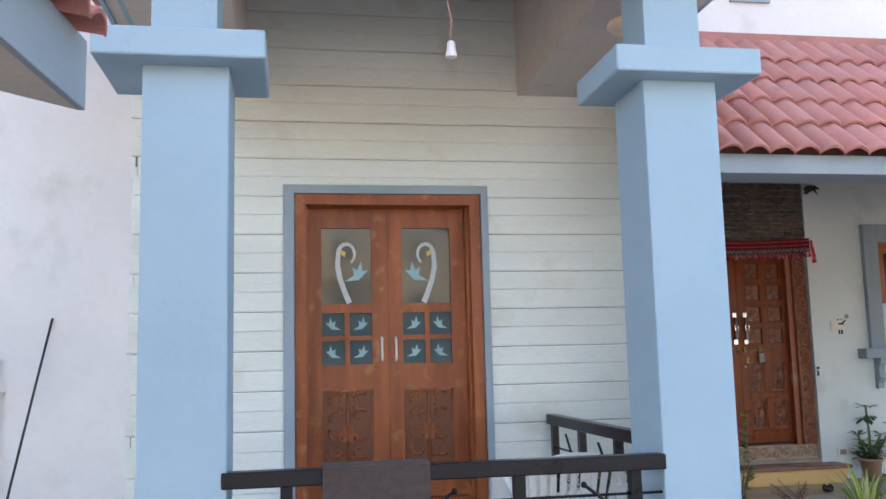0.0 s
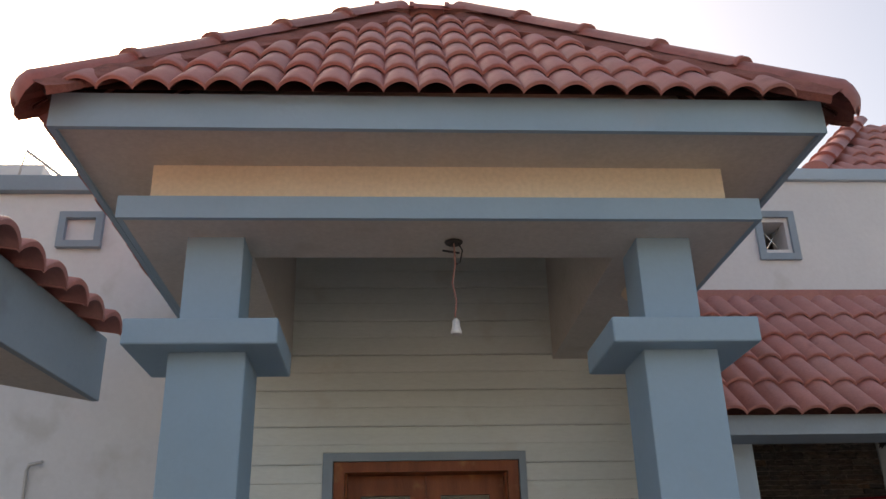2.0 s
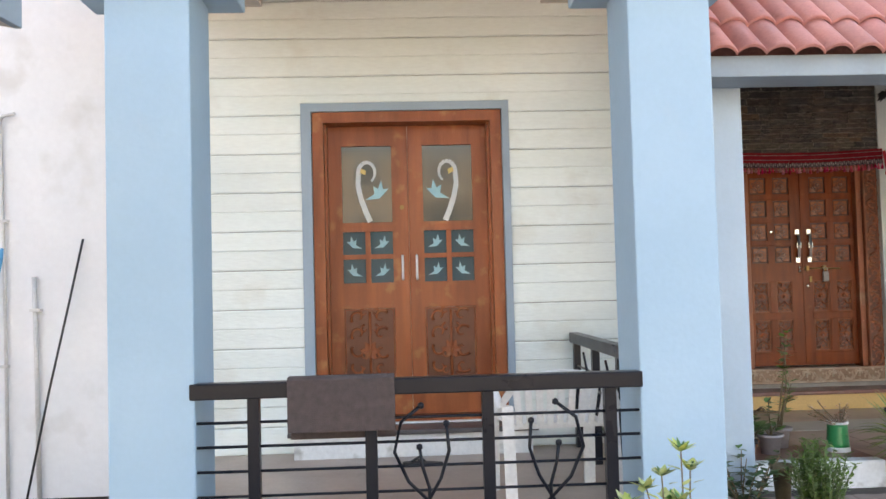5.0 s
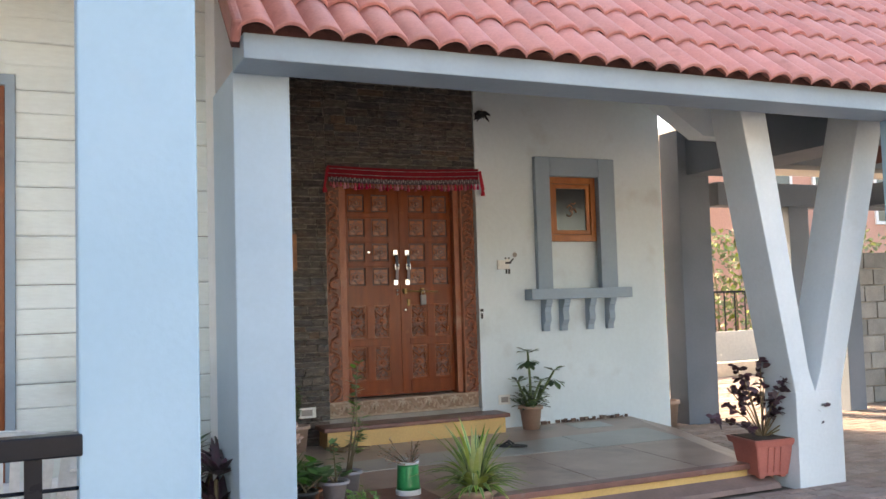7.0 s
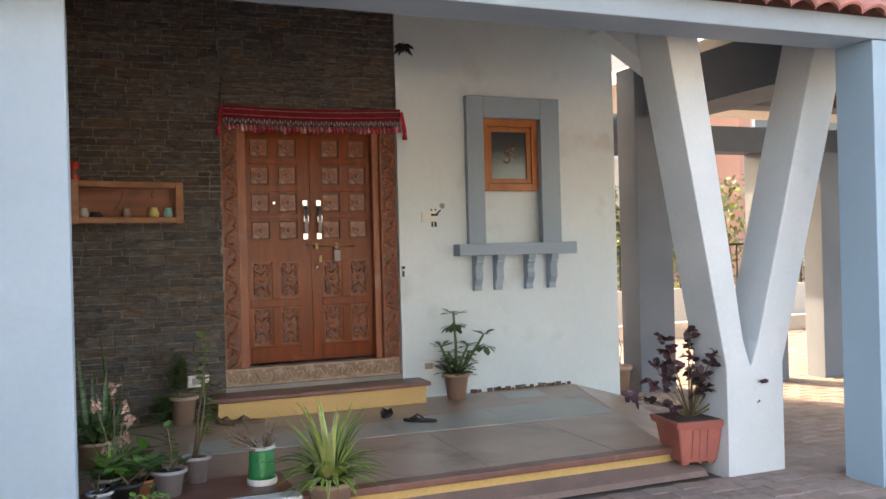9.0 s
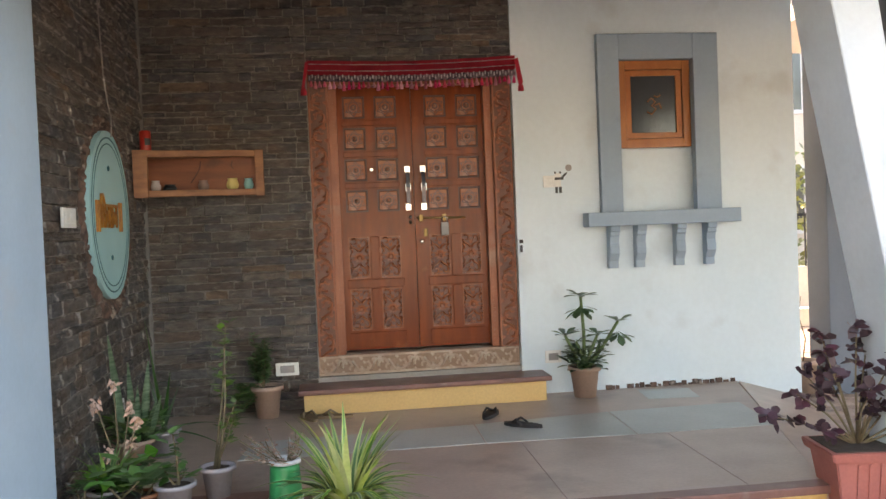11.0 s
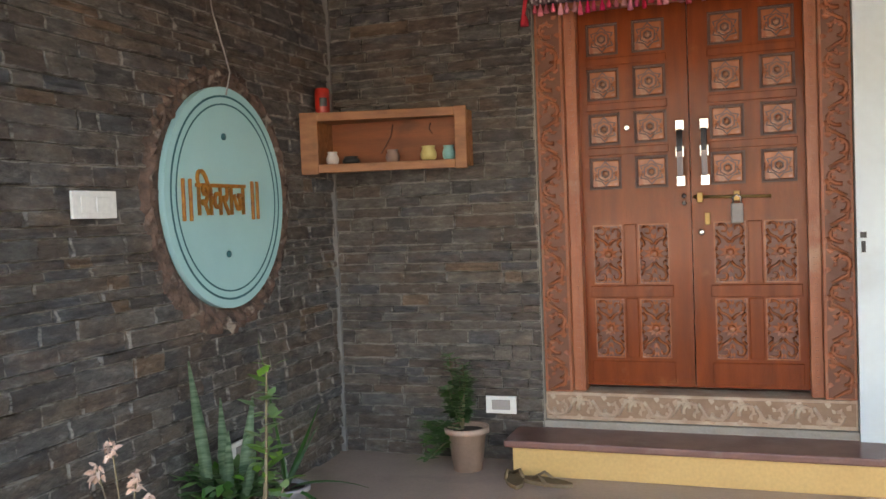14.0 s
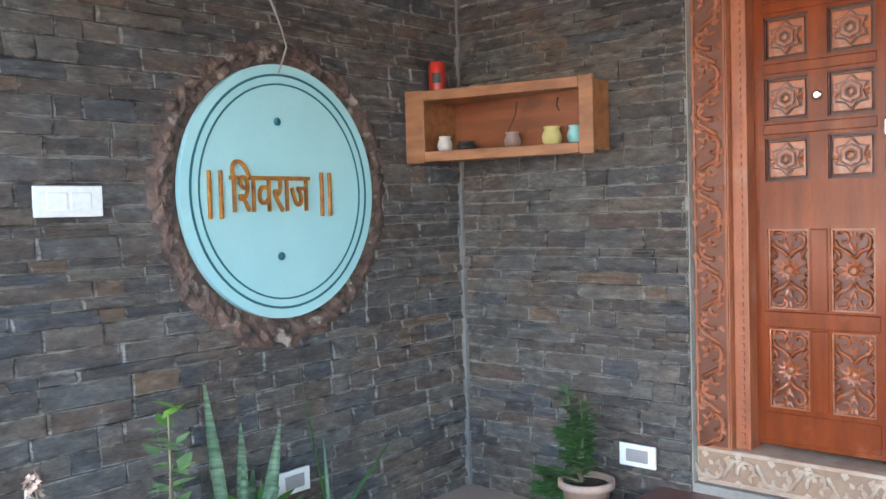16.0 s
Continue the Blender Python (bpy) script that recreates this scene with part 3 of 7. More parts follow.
# porch 2: beam, fascia, soffit and V column
struct("beam_eave", boxes((2.44, 9.2, 4.97, 5.26, 2.535, 2.658), bevel=0.006), "eave_blue", "pale blue eave beam over the entrance porch", "beam")
struct("beam_upstand", boxes((2.46, 9.15, 5.06, 5.25, 2.658, 2.76)), "soffit", "plastered upstand behind the eave", "beam")
bm = bmesh.new()
prism(bm, [(5.24, 2.74), (5.24, 2.80), (6.15, 3.68), (6.15, 3.60)], 2.46, 8.0, "x")
struct("ceiling_slope", bm, "ceiling_low_bounce", "sloping ceiling under the lean-to roof, brown to cut bounce", "ceiling")
V = thing("v_column", "white V-shaped concrete column with grey sides", "column", (6.545, 5.55, 0))
bm = bmesh.new()
box(bm, -0.215, 0.215, 0, 0.30, -0.05, 0.66, bevel=0.006)
part("base", bm, "v_white", V)
for s, xt0, xt1 in ((-1, -0.605, -0.375), (1, 0.565, 0.82)):
    bm = bmesh.new()
    if s < 0:
        prism(bm, [(-0.215, 0.655), (-0.03, 0.655), (-0.08, 0.80), (xt1, 2.72), (xt0, 2.72)], 0.001, 0.299, "y")
    else:
        prism(bm, [(-0.03, 0.655), (0.215, 0.655), (xt1, 2.72), (xt0, 2.72), (0.03, 0.80)], 0.001, 0.299, "y")
    bmesh.ops.bevel(bm, geom=bm.edges[:], offset=0.005, segments=1, affect="EDGES")
    part("arm", bm, "v_white", V)
bm = bmesh.new()
prism(bm, [(6.80, 3.19), (7.32, 2.87), (7.66, 2.87), (7.66, 3.56), (6.80, 3.56)], 7.52, 7.74, "y")
struct("beam_haunch", bm, "white_porch", "white plastered beam with a sloping haunch", "beam")
struct("beam_porch_side", boxes((6.5, 8.3, 5.6, 5.9, 2.75, 3.1)), "soffit", "plastered beam above the V column", "beam")
struct("column_right", boxes((6.94, 7.21, 4.985, 5.255, -0.05, 2.535), bevel=0.006), "blue_paint", "blue painted square column of the driveway porch", "column")

# small porch: floor, pillars, slab, roof
struct("floor_porch", boxes((-0.9, 2.33, 3.7, 6.26, -0.1, ZF), bevel=0.006), "porch_floor", "brown tiled floor of the small front porch", "floor")
doorstep = thing("porch_step", "black stone threshold step with a white riser", "step")
part("riser", B(-0.10, 1.50, 6.0, YW + 0.02, ZF, 0.40), "white_old", doorstep)
part("tread", B(-0.14, 1.54, 5.97, YW + 0.02, 0.40, 0.432, bevel=0.006), "black_stone", doorstep, "polished black stone tread")
for cx, side in ((-0.455, "left"), (1.885, "right")):
    p = thing("porch_pillar", "pale blue square porch pillar with a wide capital block", "pillar", (cx, 4.125, 0), group="porch pillars")
    part("shaft", B(-0.188 + (0.018 if side == "left" else 0), 0.188 + (0.014 if side == "left" else 0), -0.195, 0.195, -0.05, 2.76, bevel=0.008), "blue_paint", p)
    part("capital", B(-0.365, 0.365, -0.325, 0.275, 2.758, 2.888, bevel=0.01), "blue_paint", p)
    part("neck", B(-0.145, 0.145, -0.145, 0.145, 2.886, 3.39, bevel=0.006), "blue_paint", p)
X0, X1, Y0 = -0.90, 2.335, 3.745
struct_of("beam_porch", ((X0 + 0.03, X1 - 0.03, Y0 + 0.03, 4.25, 3.387, 3.5), (X0 + 0.03, -0.30, 4.25, YW, 3.387, 3.5), (1.68, X1 - 0.03, 4.25, YW, 3.387, 3.5), (-0.70, 2.13, 4.1, 4.25, 3.5, 4.40), (-0.45, -0.30, 4.25, YW, 3.5, 4.40), (1.68, 1.85, 4.25, YW, 3.5, 4.40)), "soffit", "plastered beams of the small porch, open in the middle", "beam", "beam")
struct_of("trim_slab_rim", ((X0, X1, Y0, Y0 + 0.03, 3.386, 3.505), (X0, X0 + 0.03, Y0 + 0.03, YW, 3.386, 3.505), (X1 - 0.03, X1, Y0 + 0.03, YW, 3.386, 3.505)), "blue_paint", "blue painted rim of the porch slab", "trim", "rim")
struct("ceiling_small_porch", boxes((-0.45, 1.85, 4.12, YW, 4.402, 4.46)), "soffit", "plaster ceiling inside the small porch", "ceiling")
struct_of("wall_cream_band", ((-0.775, 2.205, 3.85, 3.88, 3.50, 3.74), (-0.775, -0.745, 3.88, YW, 3.50, 3.74), (2.175, 2.205, 3.88, YW, 3.50, 3.74)), "cream", "cream painted wall band between slab and eave", "wall", "band")
FX0, FX1, FY0 = -1.17, 2.60, 3.44
struct_of("soffit_porch", ((FX0 + 0.02, FX1 - 0.02, FY0 + 0.02, 4.245, 3.735, 3.78), (FX0 + 0.02, -0.31, 4.245, YW, 3.735, 3.78), (1.69, FX1 - 0.02, 4.245, YW, 3.735, 3.78)), "soffit", "plastered soffit under the porch eave", "ceiling", "soffit_panel")
struct_of("trim_fascia", ((FX0, FX1, FY0, FY0 + 0.03, 3.715, 3.90), (FX0, FX0 + 0.03, FY0 + 0.03, YW, 3.715, 3.90), (FX1 - 0.03, FX1, FY0 + 0.03, YW, 3.715, 3.90)), "blue_paint", "blue painted fascia of the porch roof", "trim", "fascia")

# ---- tiled roofs ----
TW, TL = 0.168, 0.34       # pitch of the rolls, exposed length


def tile_mesh():
    """A clay roll tile: one round roll between two narrow valleys, 15 mm thick."""
    n = 10
    prof = [((k / n - 0.5) * (TW + 0.006), 0.052 * math.sin(math.pi * k / n) ** 0.72 if 0 < k < n else 0.0) for k in range(n + 1)]
    bm = bmesh.new()
    L1 = TL + 0.05
    rows = []
    for y, lift, drop in ((0.0, 0.018, 0.017), (0.012, 0.025, 0.017), (L1, -0.010, 0.015)):
        rows.append([bm.verts.new((x, y, z + lift)) for x, z in prof])
        rows.append([bm.verts.new((x, y, z + lift - drop)) for x, z in prof])
    for t0, b0, t1, b1 in (rows[0:4], rows[2:6]):
        for i in range(n):
            for q in ((t0[i], t0[i + 1], t1[i + 1], t1[i]), (b0[i + 1], b0[i], b1[i], b1[i + 1])):
                f = bm.faces.new(q)
                f.smooth = True
    for i in range(n):
        bm.faces.new((rows[1][i], rows[1][i + 1], rows[0][i + 1], rows[0][i]))
    return mesh_of("roof_tile", bm, "roof_tile")


def ridge_mesh(length, end=False):
    """A half-round ridge tile, wider at its lower end; the last one closes in a drooping dome."""
    bm = bmesh.new()
    rows = []
    n = 10
    prof = [(0.0, 0.125, 0.012), (0.03, 0.125, 0.012), (0.04, 0.116, 0.006), (length, 0.106, 0.0)]
    if end:
        prof = [(-0.115, 0.02, -0.06), (-0.107, 0.055, -0.045), (-0.085, 0.088, -0.025), (-0.045, 0.108, -0.006), (0.0, 0.12, 0.004)] + prof[2:]
    for y, r, dz in prof:
        rows.append([bm.verts.new((r * math.cos(math.pi * k / n), y, 0.8 * r * math.sin(math.pi * k / n) + dz - 0.03)) for k in range(n + 1)])
    for a, b in zip(rows, rows[1:]):
        for k in range(n):
            f = bm.faces.new((a[k], a[k + 1], b[k + 1], b[k]))
            f.smooth = True
    inner = [bm.verts.new((v.co.x * 0.86, v.co.y + 0.002, v.co.z * 0.86 - 0.006)) for v in rows[0]]
    for k in range(n):
        bm.faces.new((inner[k], inner[k + 1], rows[0][k + 1], rows[0][k]))
    bm.faces.new(inner)
    return mesh_of("ridge_tile", bm, "ridge_tile")


def mortar_bed(parent, p0, p1, sides):
    """Uneven red mortar along a hip line, reaching down onto the faces beside it."""
    p0, p1 = Vector(p0), Vector(p1)
    d = (p1 - p0).normalized()
    n = 26
    bm = bmesh.new()
    for nrm in sides:
        nrm = Vector(nrm).normalized()
        q = nrm.cross(d).normalized()
        if q.z > 0:
            q = -q
        rows = []
        for k in range(n + 1):
            c = p0.lerp(p1, k / n)
            w = 0.20 + random.uniform(-0.02, 0.02)
            rows.append([bm.verts.new(c + nrm * 0.065), bm.verts.new(c + q * w * 0.6 + nrm * (0.055 + random.uniform(-0.006, 0.01))), bm.verts.new(c + q * w + nrm * (0.045 + random.uniform(-0.01, 0.006))), bm.verts.new(c + q * w + nrm * 0.0)])
        for a, b in zip(rows, rows[1:]):
            for i in range(3):
                bm.faces.new((a[i], a[i + 1], b[i + 1], b[i]))
    bmesh.ops.recalc_face_normals(bm, faces=bm.faces)
    part("mortar", bm, "roof_mortar", parent, "rough red mortar along the hip")


TILE = tile_mesh()


def tiled_face(parent, origin, along, up, width, length, inside, shift=0.0):
    """Lays courses of tiles on a sloping face: origin at the eave's start, along the eave, up the slope."""
    along, up = Vector(along).normalized(), Vector(up).normalized()
    nrm = along.cross(up)
    rot = Matrix((along, up, nrm)).transposed().to_euler()
    rows, cols = int(math.ceil(length / TL)), int(math.ceil(width / TW))
    for r in range(rows):
        for c in range(cols):
            a, u = (c + 0.5) * TW + shift, r * TL
            if inside(a, u + TL * 0.45):
                j = random.uniform(-0.002, 0.002)
                p = Vector(origin) + along * (a + j) + up * (u + random.uniform(-0.005, 0.005)) + nrm * (0.012 + random.uniform(0, 0.003))
                piece("tile", TILE, parent, p, rot)


def ridge_line(parent, p0, p1, n, dome=False):
    p0, p1 = Vector(p0), Vector(p1)
    d = p1 - p0
    step_len = d.length / n
    me = ridge_mesh(step_len + 0.06)
    first = ridge_mesh(step_len + 0.06, True) if dome else me
    y = d.normalized()
    x = y.cross(Vector((0, 0, 1))).normalized()
    rot = Matrix((x, y, x.cross(y))).transposed().to_euler()
    for i in range(n):
        piece("ridge_tile", first if i == 0 else me, parent, p0 + d * (i / n) + Vector((0, 0, 0.08)), rot)


# porch roof: hipped, eave just outside the fascia
EX0, EX1, EY0, EY1, EZ = -1.27, 2.70, 3.36, 6.22, 3.85
RX0, RX1, RY, RZ = 0.45, 0.98, 4.72, 5.34
porch_roof = thing("porch_roof", "hipped porch roof of weathered red clay tiles", "roof", (0, 0, 0))
bm = bmesh.new()
BI = 0.055
vs = [bm.verts.new(p) for p in ((EX0 + BI, EY0 + BI, EZ + BI), (EX1 - BI, EY0 + BI, EZ + BI), (EX1 - BI, EY1, EZ + BI), (EX0 + BI, EY1, EZ + BI), (RX0, RY, RZ), (RX1, RY, RZ))]
for q in ((0, 1, 5, 4), (1, 2, 5), (3, 0, 4)):
    bm.faces.new([vs[i] for i in q])
part("bed", bm, "roof_bed_shade", porch_roof, "bed under the tiles, coloured dark as the shaded gap")


def hip(parent, e0, e1, r0, r1):
    """Tiles one trapezoid face from its eave e0-e1 to its ridge r0-r1."""
    e0, e1, r0, r1 = (Vector(v) for v in (e0, e1, r0, r1))
    along = (e1 - e0).normalized()
    w = (e1 - e0).length
    a0, a1 = (r0 - e0).dot(along), (r1 - e0).dot(along)
    foot = e0 + along * a0
    up = (r0 - foot)
    ln = up.length
    tiled_face(parent, e0, along, up, w, ln, lambda a, u: a0 * u / ln + 0.12 < a < w - (w - a1) * u / ln - 0.12 and u < ln)


hip(porch_roof, (EX0, EY0, EZ), (EX1, EY0, EZ), (RX0, RY, RZ), (RX1, RY, RZ))
hip(porch_roof, (EX1, EY0, EZ), (EX1, EY1, EZ), (RX1, RY, RZ), (RX1, RY, RZ))
hip(porch_roof, (EX0, EY1, EZ), (EX0, EY0, EZ), (RX0, RY, RZ), (RX0, RY, RZ))
ridge_line(porch_roof, (EX0 + 0.02, EY0 + 0.02, EZ - 0.03), (RX0, RY, RZ + 0.02), 5, True)
ridge_line(porch_roof, (EX1 - 0.02, EY0 + 0.02, EZ - 0.03), (RX1, RY, RZ + 0.02), 5, True)
rise, run = RZ - EZ, RY - EY0
for ex, rx, sx in ((EX0, RX0, -1), (EX1, RX1, 1)):
    mortar_bed(porch_roof, (ex, EY0, EZ + 0.02), (rx, RY, RZ + 0.02), ((0, -rise, run), (sx * rise, 0, abs(rx - ex))))
ridge_line(porch_roof, (RX0 - 0.12, RY, RZ - 0.02), (RX1 + 0.06, RY, RZ - 0.02), 3)

# lean-to roof over the entrance porch
lean_roof = thing("lean_to_roof", "lean-to roof of red clay tiles over the entrance porch", "roof")
LX0, LX1, LXT, LY0, LZ0, LY1, LZ1 = 2.40, 9.25, 8.12, 4.905, 2.628, YW - 0.01, 3.87
bm = bmesh.new()
a = [bm.verts.new(p) for p in ((LX0, LY0 + 0.10, LZ0 + 0.085), (LX1 - 0.1, LY0 + 0.10, LZ0 + 0.085), (LXT, LY1, LZ1 - 0.02), (LX0, LY1, LZ1 - 0.02), (LX1 - 0.1, LY1 + 1.2, LZ0 + 0.085), (LX0, LY0 + 0.16, LZ0 - 0.02), (LX1 - 0.1, LY0 + 0.16, LZ0 - 0.02), (LXT, LY1, LZ1 - 0.12), (LX0, LY1, LZ1 - 0.12), (LX1 - 0.1, LY1 + 1.2, LZ0 - 0.02))]
for q in ((0, 1, 2, 3), (1, 4, 2), (5, 8, 7, 6), (6, 7, 9), (0, 5, 6, 1), (1, 6, 9, 4), (0, 3, 8, 5)):
    bm.faces.new([a[i] for i in q])
bmesh.ops.recalc_face_normals(bm, faces=bm.faces)
part("bed", bm, "roof_bed_shade", lean_roof, "bed under the tiles, coloured dark as the shaded gap")
ln = math.hypot(LY1 - LY0, LZ1 - LZ0)
tiled_face(lean_roof, (LX0, LY0, LZ0), (1, 0, 0), (0, LY1 - LY0, LZ1 - LZ0), LX1 - LX0, ln - 0.1, lambda a, u: u < ln and a < LX1 - LX0 - (LX1 - LXT) * u / ln - 0.12)
ridge_line(lean_roof, (LX1 - 0.02, LY0 + 0.02, LZ0), (LXT, LY1, LZ1 + 0.02), 5, True)
mortar_bed(lean_roof, (LX1, LY0, LZ0 + 0.02), (LXT, LY1, LZ1 + 0.02), ((0, LZ0 - LZ1, LY1 - LY0),))
part("flashing", B(LX0, LXT, YW - 0.09, YW - 0.005, LZ1 - 0.06, LZ1 + 0.05, bevel=0.01), "ridge_tile", lean_roof, "red mortar flashing along the wall")
part("verge", B(LX0 - 0.03, LX0 + 0.02, 0, ln, -0.05, 0.07, bevel=0.015), "ridge_tile", lean_roof, "red mortar verge").matrix_basis = Matrix.Translation((0, LY0, LZ0)) @ Matrix.Rotation(math.atan2(LZ1 - LZ0, LY1 - LY0), 4, "X")

# upper roof behind the parapet
upper_roof = thing("upper_roof", "steep red clay tile roof over the upper storey", "roof")
UX0, UX1, UY0, UZ0, URY, URZ = 4.15, 8.3, 6.42, 5.06, 8.0, 6.55
bm = bmesh.new()
vs = [bm.verts.new(p) for p in ((UX0, UY0, UZ0), (UX1, UY0, UZ0), (UX1, 9.6, UZ0), (UX0, 9.6, UZ0), (UX0 + 1.5, URY, URZ), (UX1, URY, URZ))]
for q in ((0, 1, 5, 4), (1, 2, 5), (2, 3, 4, 5), (3, 0, 4), (3, 2, 1, 0)):
    bm.faces.new([vs[i] for i in q])
part("bed", bm, "roof_bed_shade", upper_roof)
hip(upper_roof, (UX0, UY0, UZ0), (UX1, UY0, UZ0), (UX0 + 1.5, URY, URZ), (UX1, URY, URZ))
ridge_line(upper_roof, (UX0, UY0, UZ0), (UX0 + 1.5, URY, URZ), 6)

# neighbouring shed roof, a wedge in plan
shed = thing("shed_roof", "low grey shed roof edge with weathered clay tiles", "roof", (-0.722, 3.338, 2.376), rz=-5)


def wedge(bm, z0, z1, inset=0.0):
    prism(bm, [(-inset, 0), (-inset, -5), (-3.2, -5), (-3.2, -4.6 + 0.55)], z0, z1, "z")


bm = bmesh.new()
wedge(bm, 0.0, 0.05, 0.03)
part("soffit", bm, "soffit", shed)
part("fascia", B(-0.03, 0, -5, 0, -0.002, 0.262, bevel=0.004), "grey_blue", shed, "grey painted fascia board")
bm = bmesh.new()
v = [bm.verts.new(q) for q in ((-0.04, 0.0, 0.245), (-0.04, -5, 0.245), (-3.2, -5, 1.1), (-3.2, -4.05, 1.1), (-0.05, 0.0, 0.05), (-0.05, -5, 0.05), (-3.2, -5, 0.05), (-3.2, -4.05, 0.05))]
for q in ((0, 3, 2, 1), (0, 1, 5, 4), (4, 5, 6, 7), (0, 4, 7, 3), (3, 7, 6, 2), (1, 2, 6, 5)):
    bm.faces.new([v[k] for k in q])
part("bed", bm, "roof_bed_shade", shed)
tiled_face(shed, (0.10, -5.0, 0.215), (0, 1, 0), (-3.25, 0, 0.865), 5.1, 3.3, lambda a, u: a < 5.12 - u * 1.2)
for x, y in ((-3.0, -4.6), (-0.9, -4.6)):
    part("post", B(x - 0.07, x + 0.07, y - 0.07, y + 0.07, -2.42, 0.01), "pale_blue", shed)

# ---- front wall: siding, door, vents ----
BOARD_H = 0.136
z, course = 0.165, 0
while z < 4.54:
    z1 = min(z + BOARD_H, 4.54)
    wide = course % 2          # every second joint is the open one
    if z1 < 2.70:
        spans = ((-1.07, -0.045), (1.428, 2.475))
    elif z < 2.69:
        spans = ((-1.07, -0.045), (-0.0448, 1.4278), (1.428, 2.475))
    else:
        spans = ((-1.07, 2.475),)
    for x0, x1 in spans:
        e = random.uniform(-0.006, 0.006)
        lo = max(z, ZF, 2.692 if -0.1 < x0 < 1 else 0)
        if z1 - lo < 0.03:
            continue
        cut = 0.014 if wide else 0.005
        bm = bmesh.new()
        prism(bm, [(YW + 0.025, lo), (YW + 0.004, lo), (YW - 0.002 + e * 0.25, lo + 0.008), (YW - 0.004 + e * 0.25, z1 - cut), (YW + (0.003 if wide else -0.001), z1 - (0.004 if wide else 0.0012)), (YW + 0.025, z1 - (0.004 if wide else 0.0012))], x0 + (e * 3 + 0.02 * wide if x0 < -1 else 0), x1, "x")
        part("siding_board", bm, "siding", wall_front)
    z = z1
    course += 1
# grey sheet over the white wall, darkening the board joints like shade
struct("trim_groove_shade", boxes((-1.05, -0.045, YW + 0.014, YW + 0.0199, ZF, 4.54), (1.428, 2.46, YW + 0.014, YW + 0.0199, ZF, 4.54), (-0.045, 1.428, YW + 0.014, YW + 0.0199, 2.69, 4.54)), "grey_seam", "dark sheet added behind the siding boards to shade the grooves", "trim")
struct("trim_siding_end", B(2.478, 2.56, YW - 0.004, YW + 0.0199, ZF, 3.1), "siding", "plain white end board of the siding", "trim")
bm = bmesh.new()
for zz in np.arange(0.165 + 0.136, 4.2, 0.272):
    box(bm, -1.075, -1.035, YW - 0.004, YW + 0.02, float(zz) - 0.03, float(zz) + 0.06)
struct("trim_siding_edge", bm, "siding", "toothed white edge of the siding", "trim")
struct("trim_door_surround", boxes((-0.042, 0.03, YW - 0.02, YW + 0.06, 0.43, 2.69), (1.375, 1.425, YW - 0.02, YW + 0.06, 0.43, 2.69), (0.03, 1.375, YW - 0.02, YW + 0.06, 2.632, 2.69)), "grey_blue", "grey-blue painted surround of the porch door", "trim")


def scroll(bm, cx, cz, r, turn, flip, y, thick):
    """A carved spiral leaf, as a tube lying on a panel."""
    pts = []
    for k in range(11):
        t = k / 10
        a = turn + flip * t * 4.6
        rr = r * (1 - 0.75 * t)
        pts.append((cx + rr * math.cos(a), y, cz + rr * math.sin(a)))
    tube(bm, pts, thick, 5, thick * 0.6)


def scroll_panel(w, h, rows, y0=0.0):
    """A carved floral panel: mirrored scrolls about a stem on a ground coloured as shaded, w by h, centred, its face
    towards -y.
    """
    bm = bmesh.new()
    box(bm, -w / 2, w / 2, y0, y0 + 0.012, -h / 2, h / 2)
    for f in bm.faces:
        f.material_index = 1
    for x0, x1, z0, z1 in ((-w / 2, w / 2, h / 2 - 0.008, h / 2), (-w / 2, w / 2, -h / 2, -h / 2 + 0.008), (-w / 2, -w / 2 + 0.008, -h / 2 + 0.008, h / 2 - 0.008), (w / 2 - 0.008, w / 2, -h / 2 + 0.008, h / 2 - 0.008)):
        box(bm, x0, x1, y0 - 0.01, y0, z0, z1)
    step_h = h / rows
    t = 0.028 * w + 0.0015
    for i in range(rows):
        zc = -h / 2 + (i + 0.5) * step_h
        f = 1 if i >= rows / 2 else -1
        for s in (-1, 1):
            scroll(bm, s * w * 0.23, zc, min(w * 0.2, step_h * 0.48), math.pi / 2 * (1 - s) + f * 0.6, s * f, y0 - 0.003, t)
            scroll(bm, s * w * 0.11, zc + f * step_h * 0.3, w * 0.09, math.pi / 2, -s, y0 - 0.003, t * 0.8)
    tube(bm, [(0, y0 - 0.002, -h / 2 + 0.02), (0, y0 - 0.004, 0), (0, y0 - 0.002, h / 2 - 0.02)], t, 5)
    for a in range(6):
        an = a * math.pi / 3
        leaf(bm, (0.01 * math.cos(an), y0 - 0.006, 0.01 * math.sin(an)), (w * 0.2 * math.cos(an), y0 - 0.01, w * 0.2 * math.sin(an)), w * 0.13, (0, -1, 0), 0.3)
    return bm


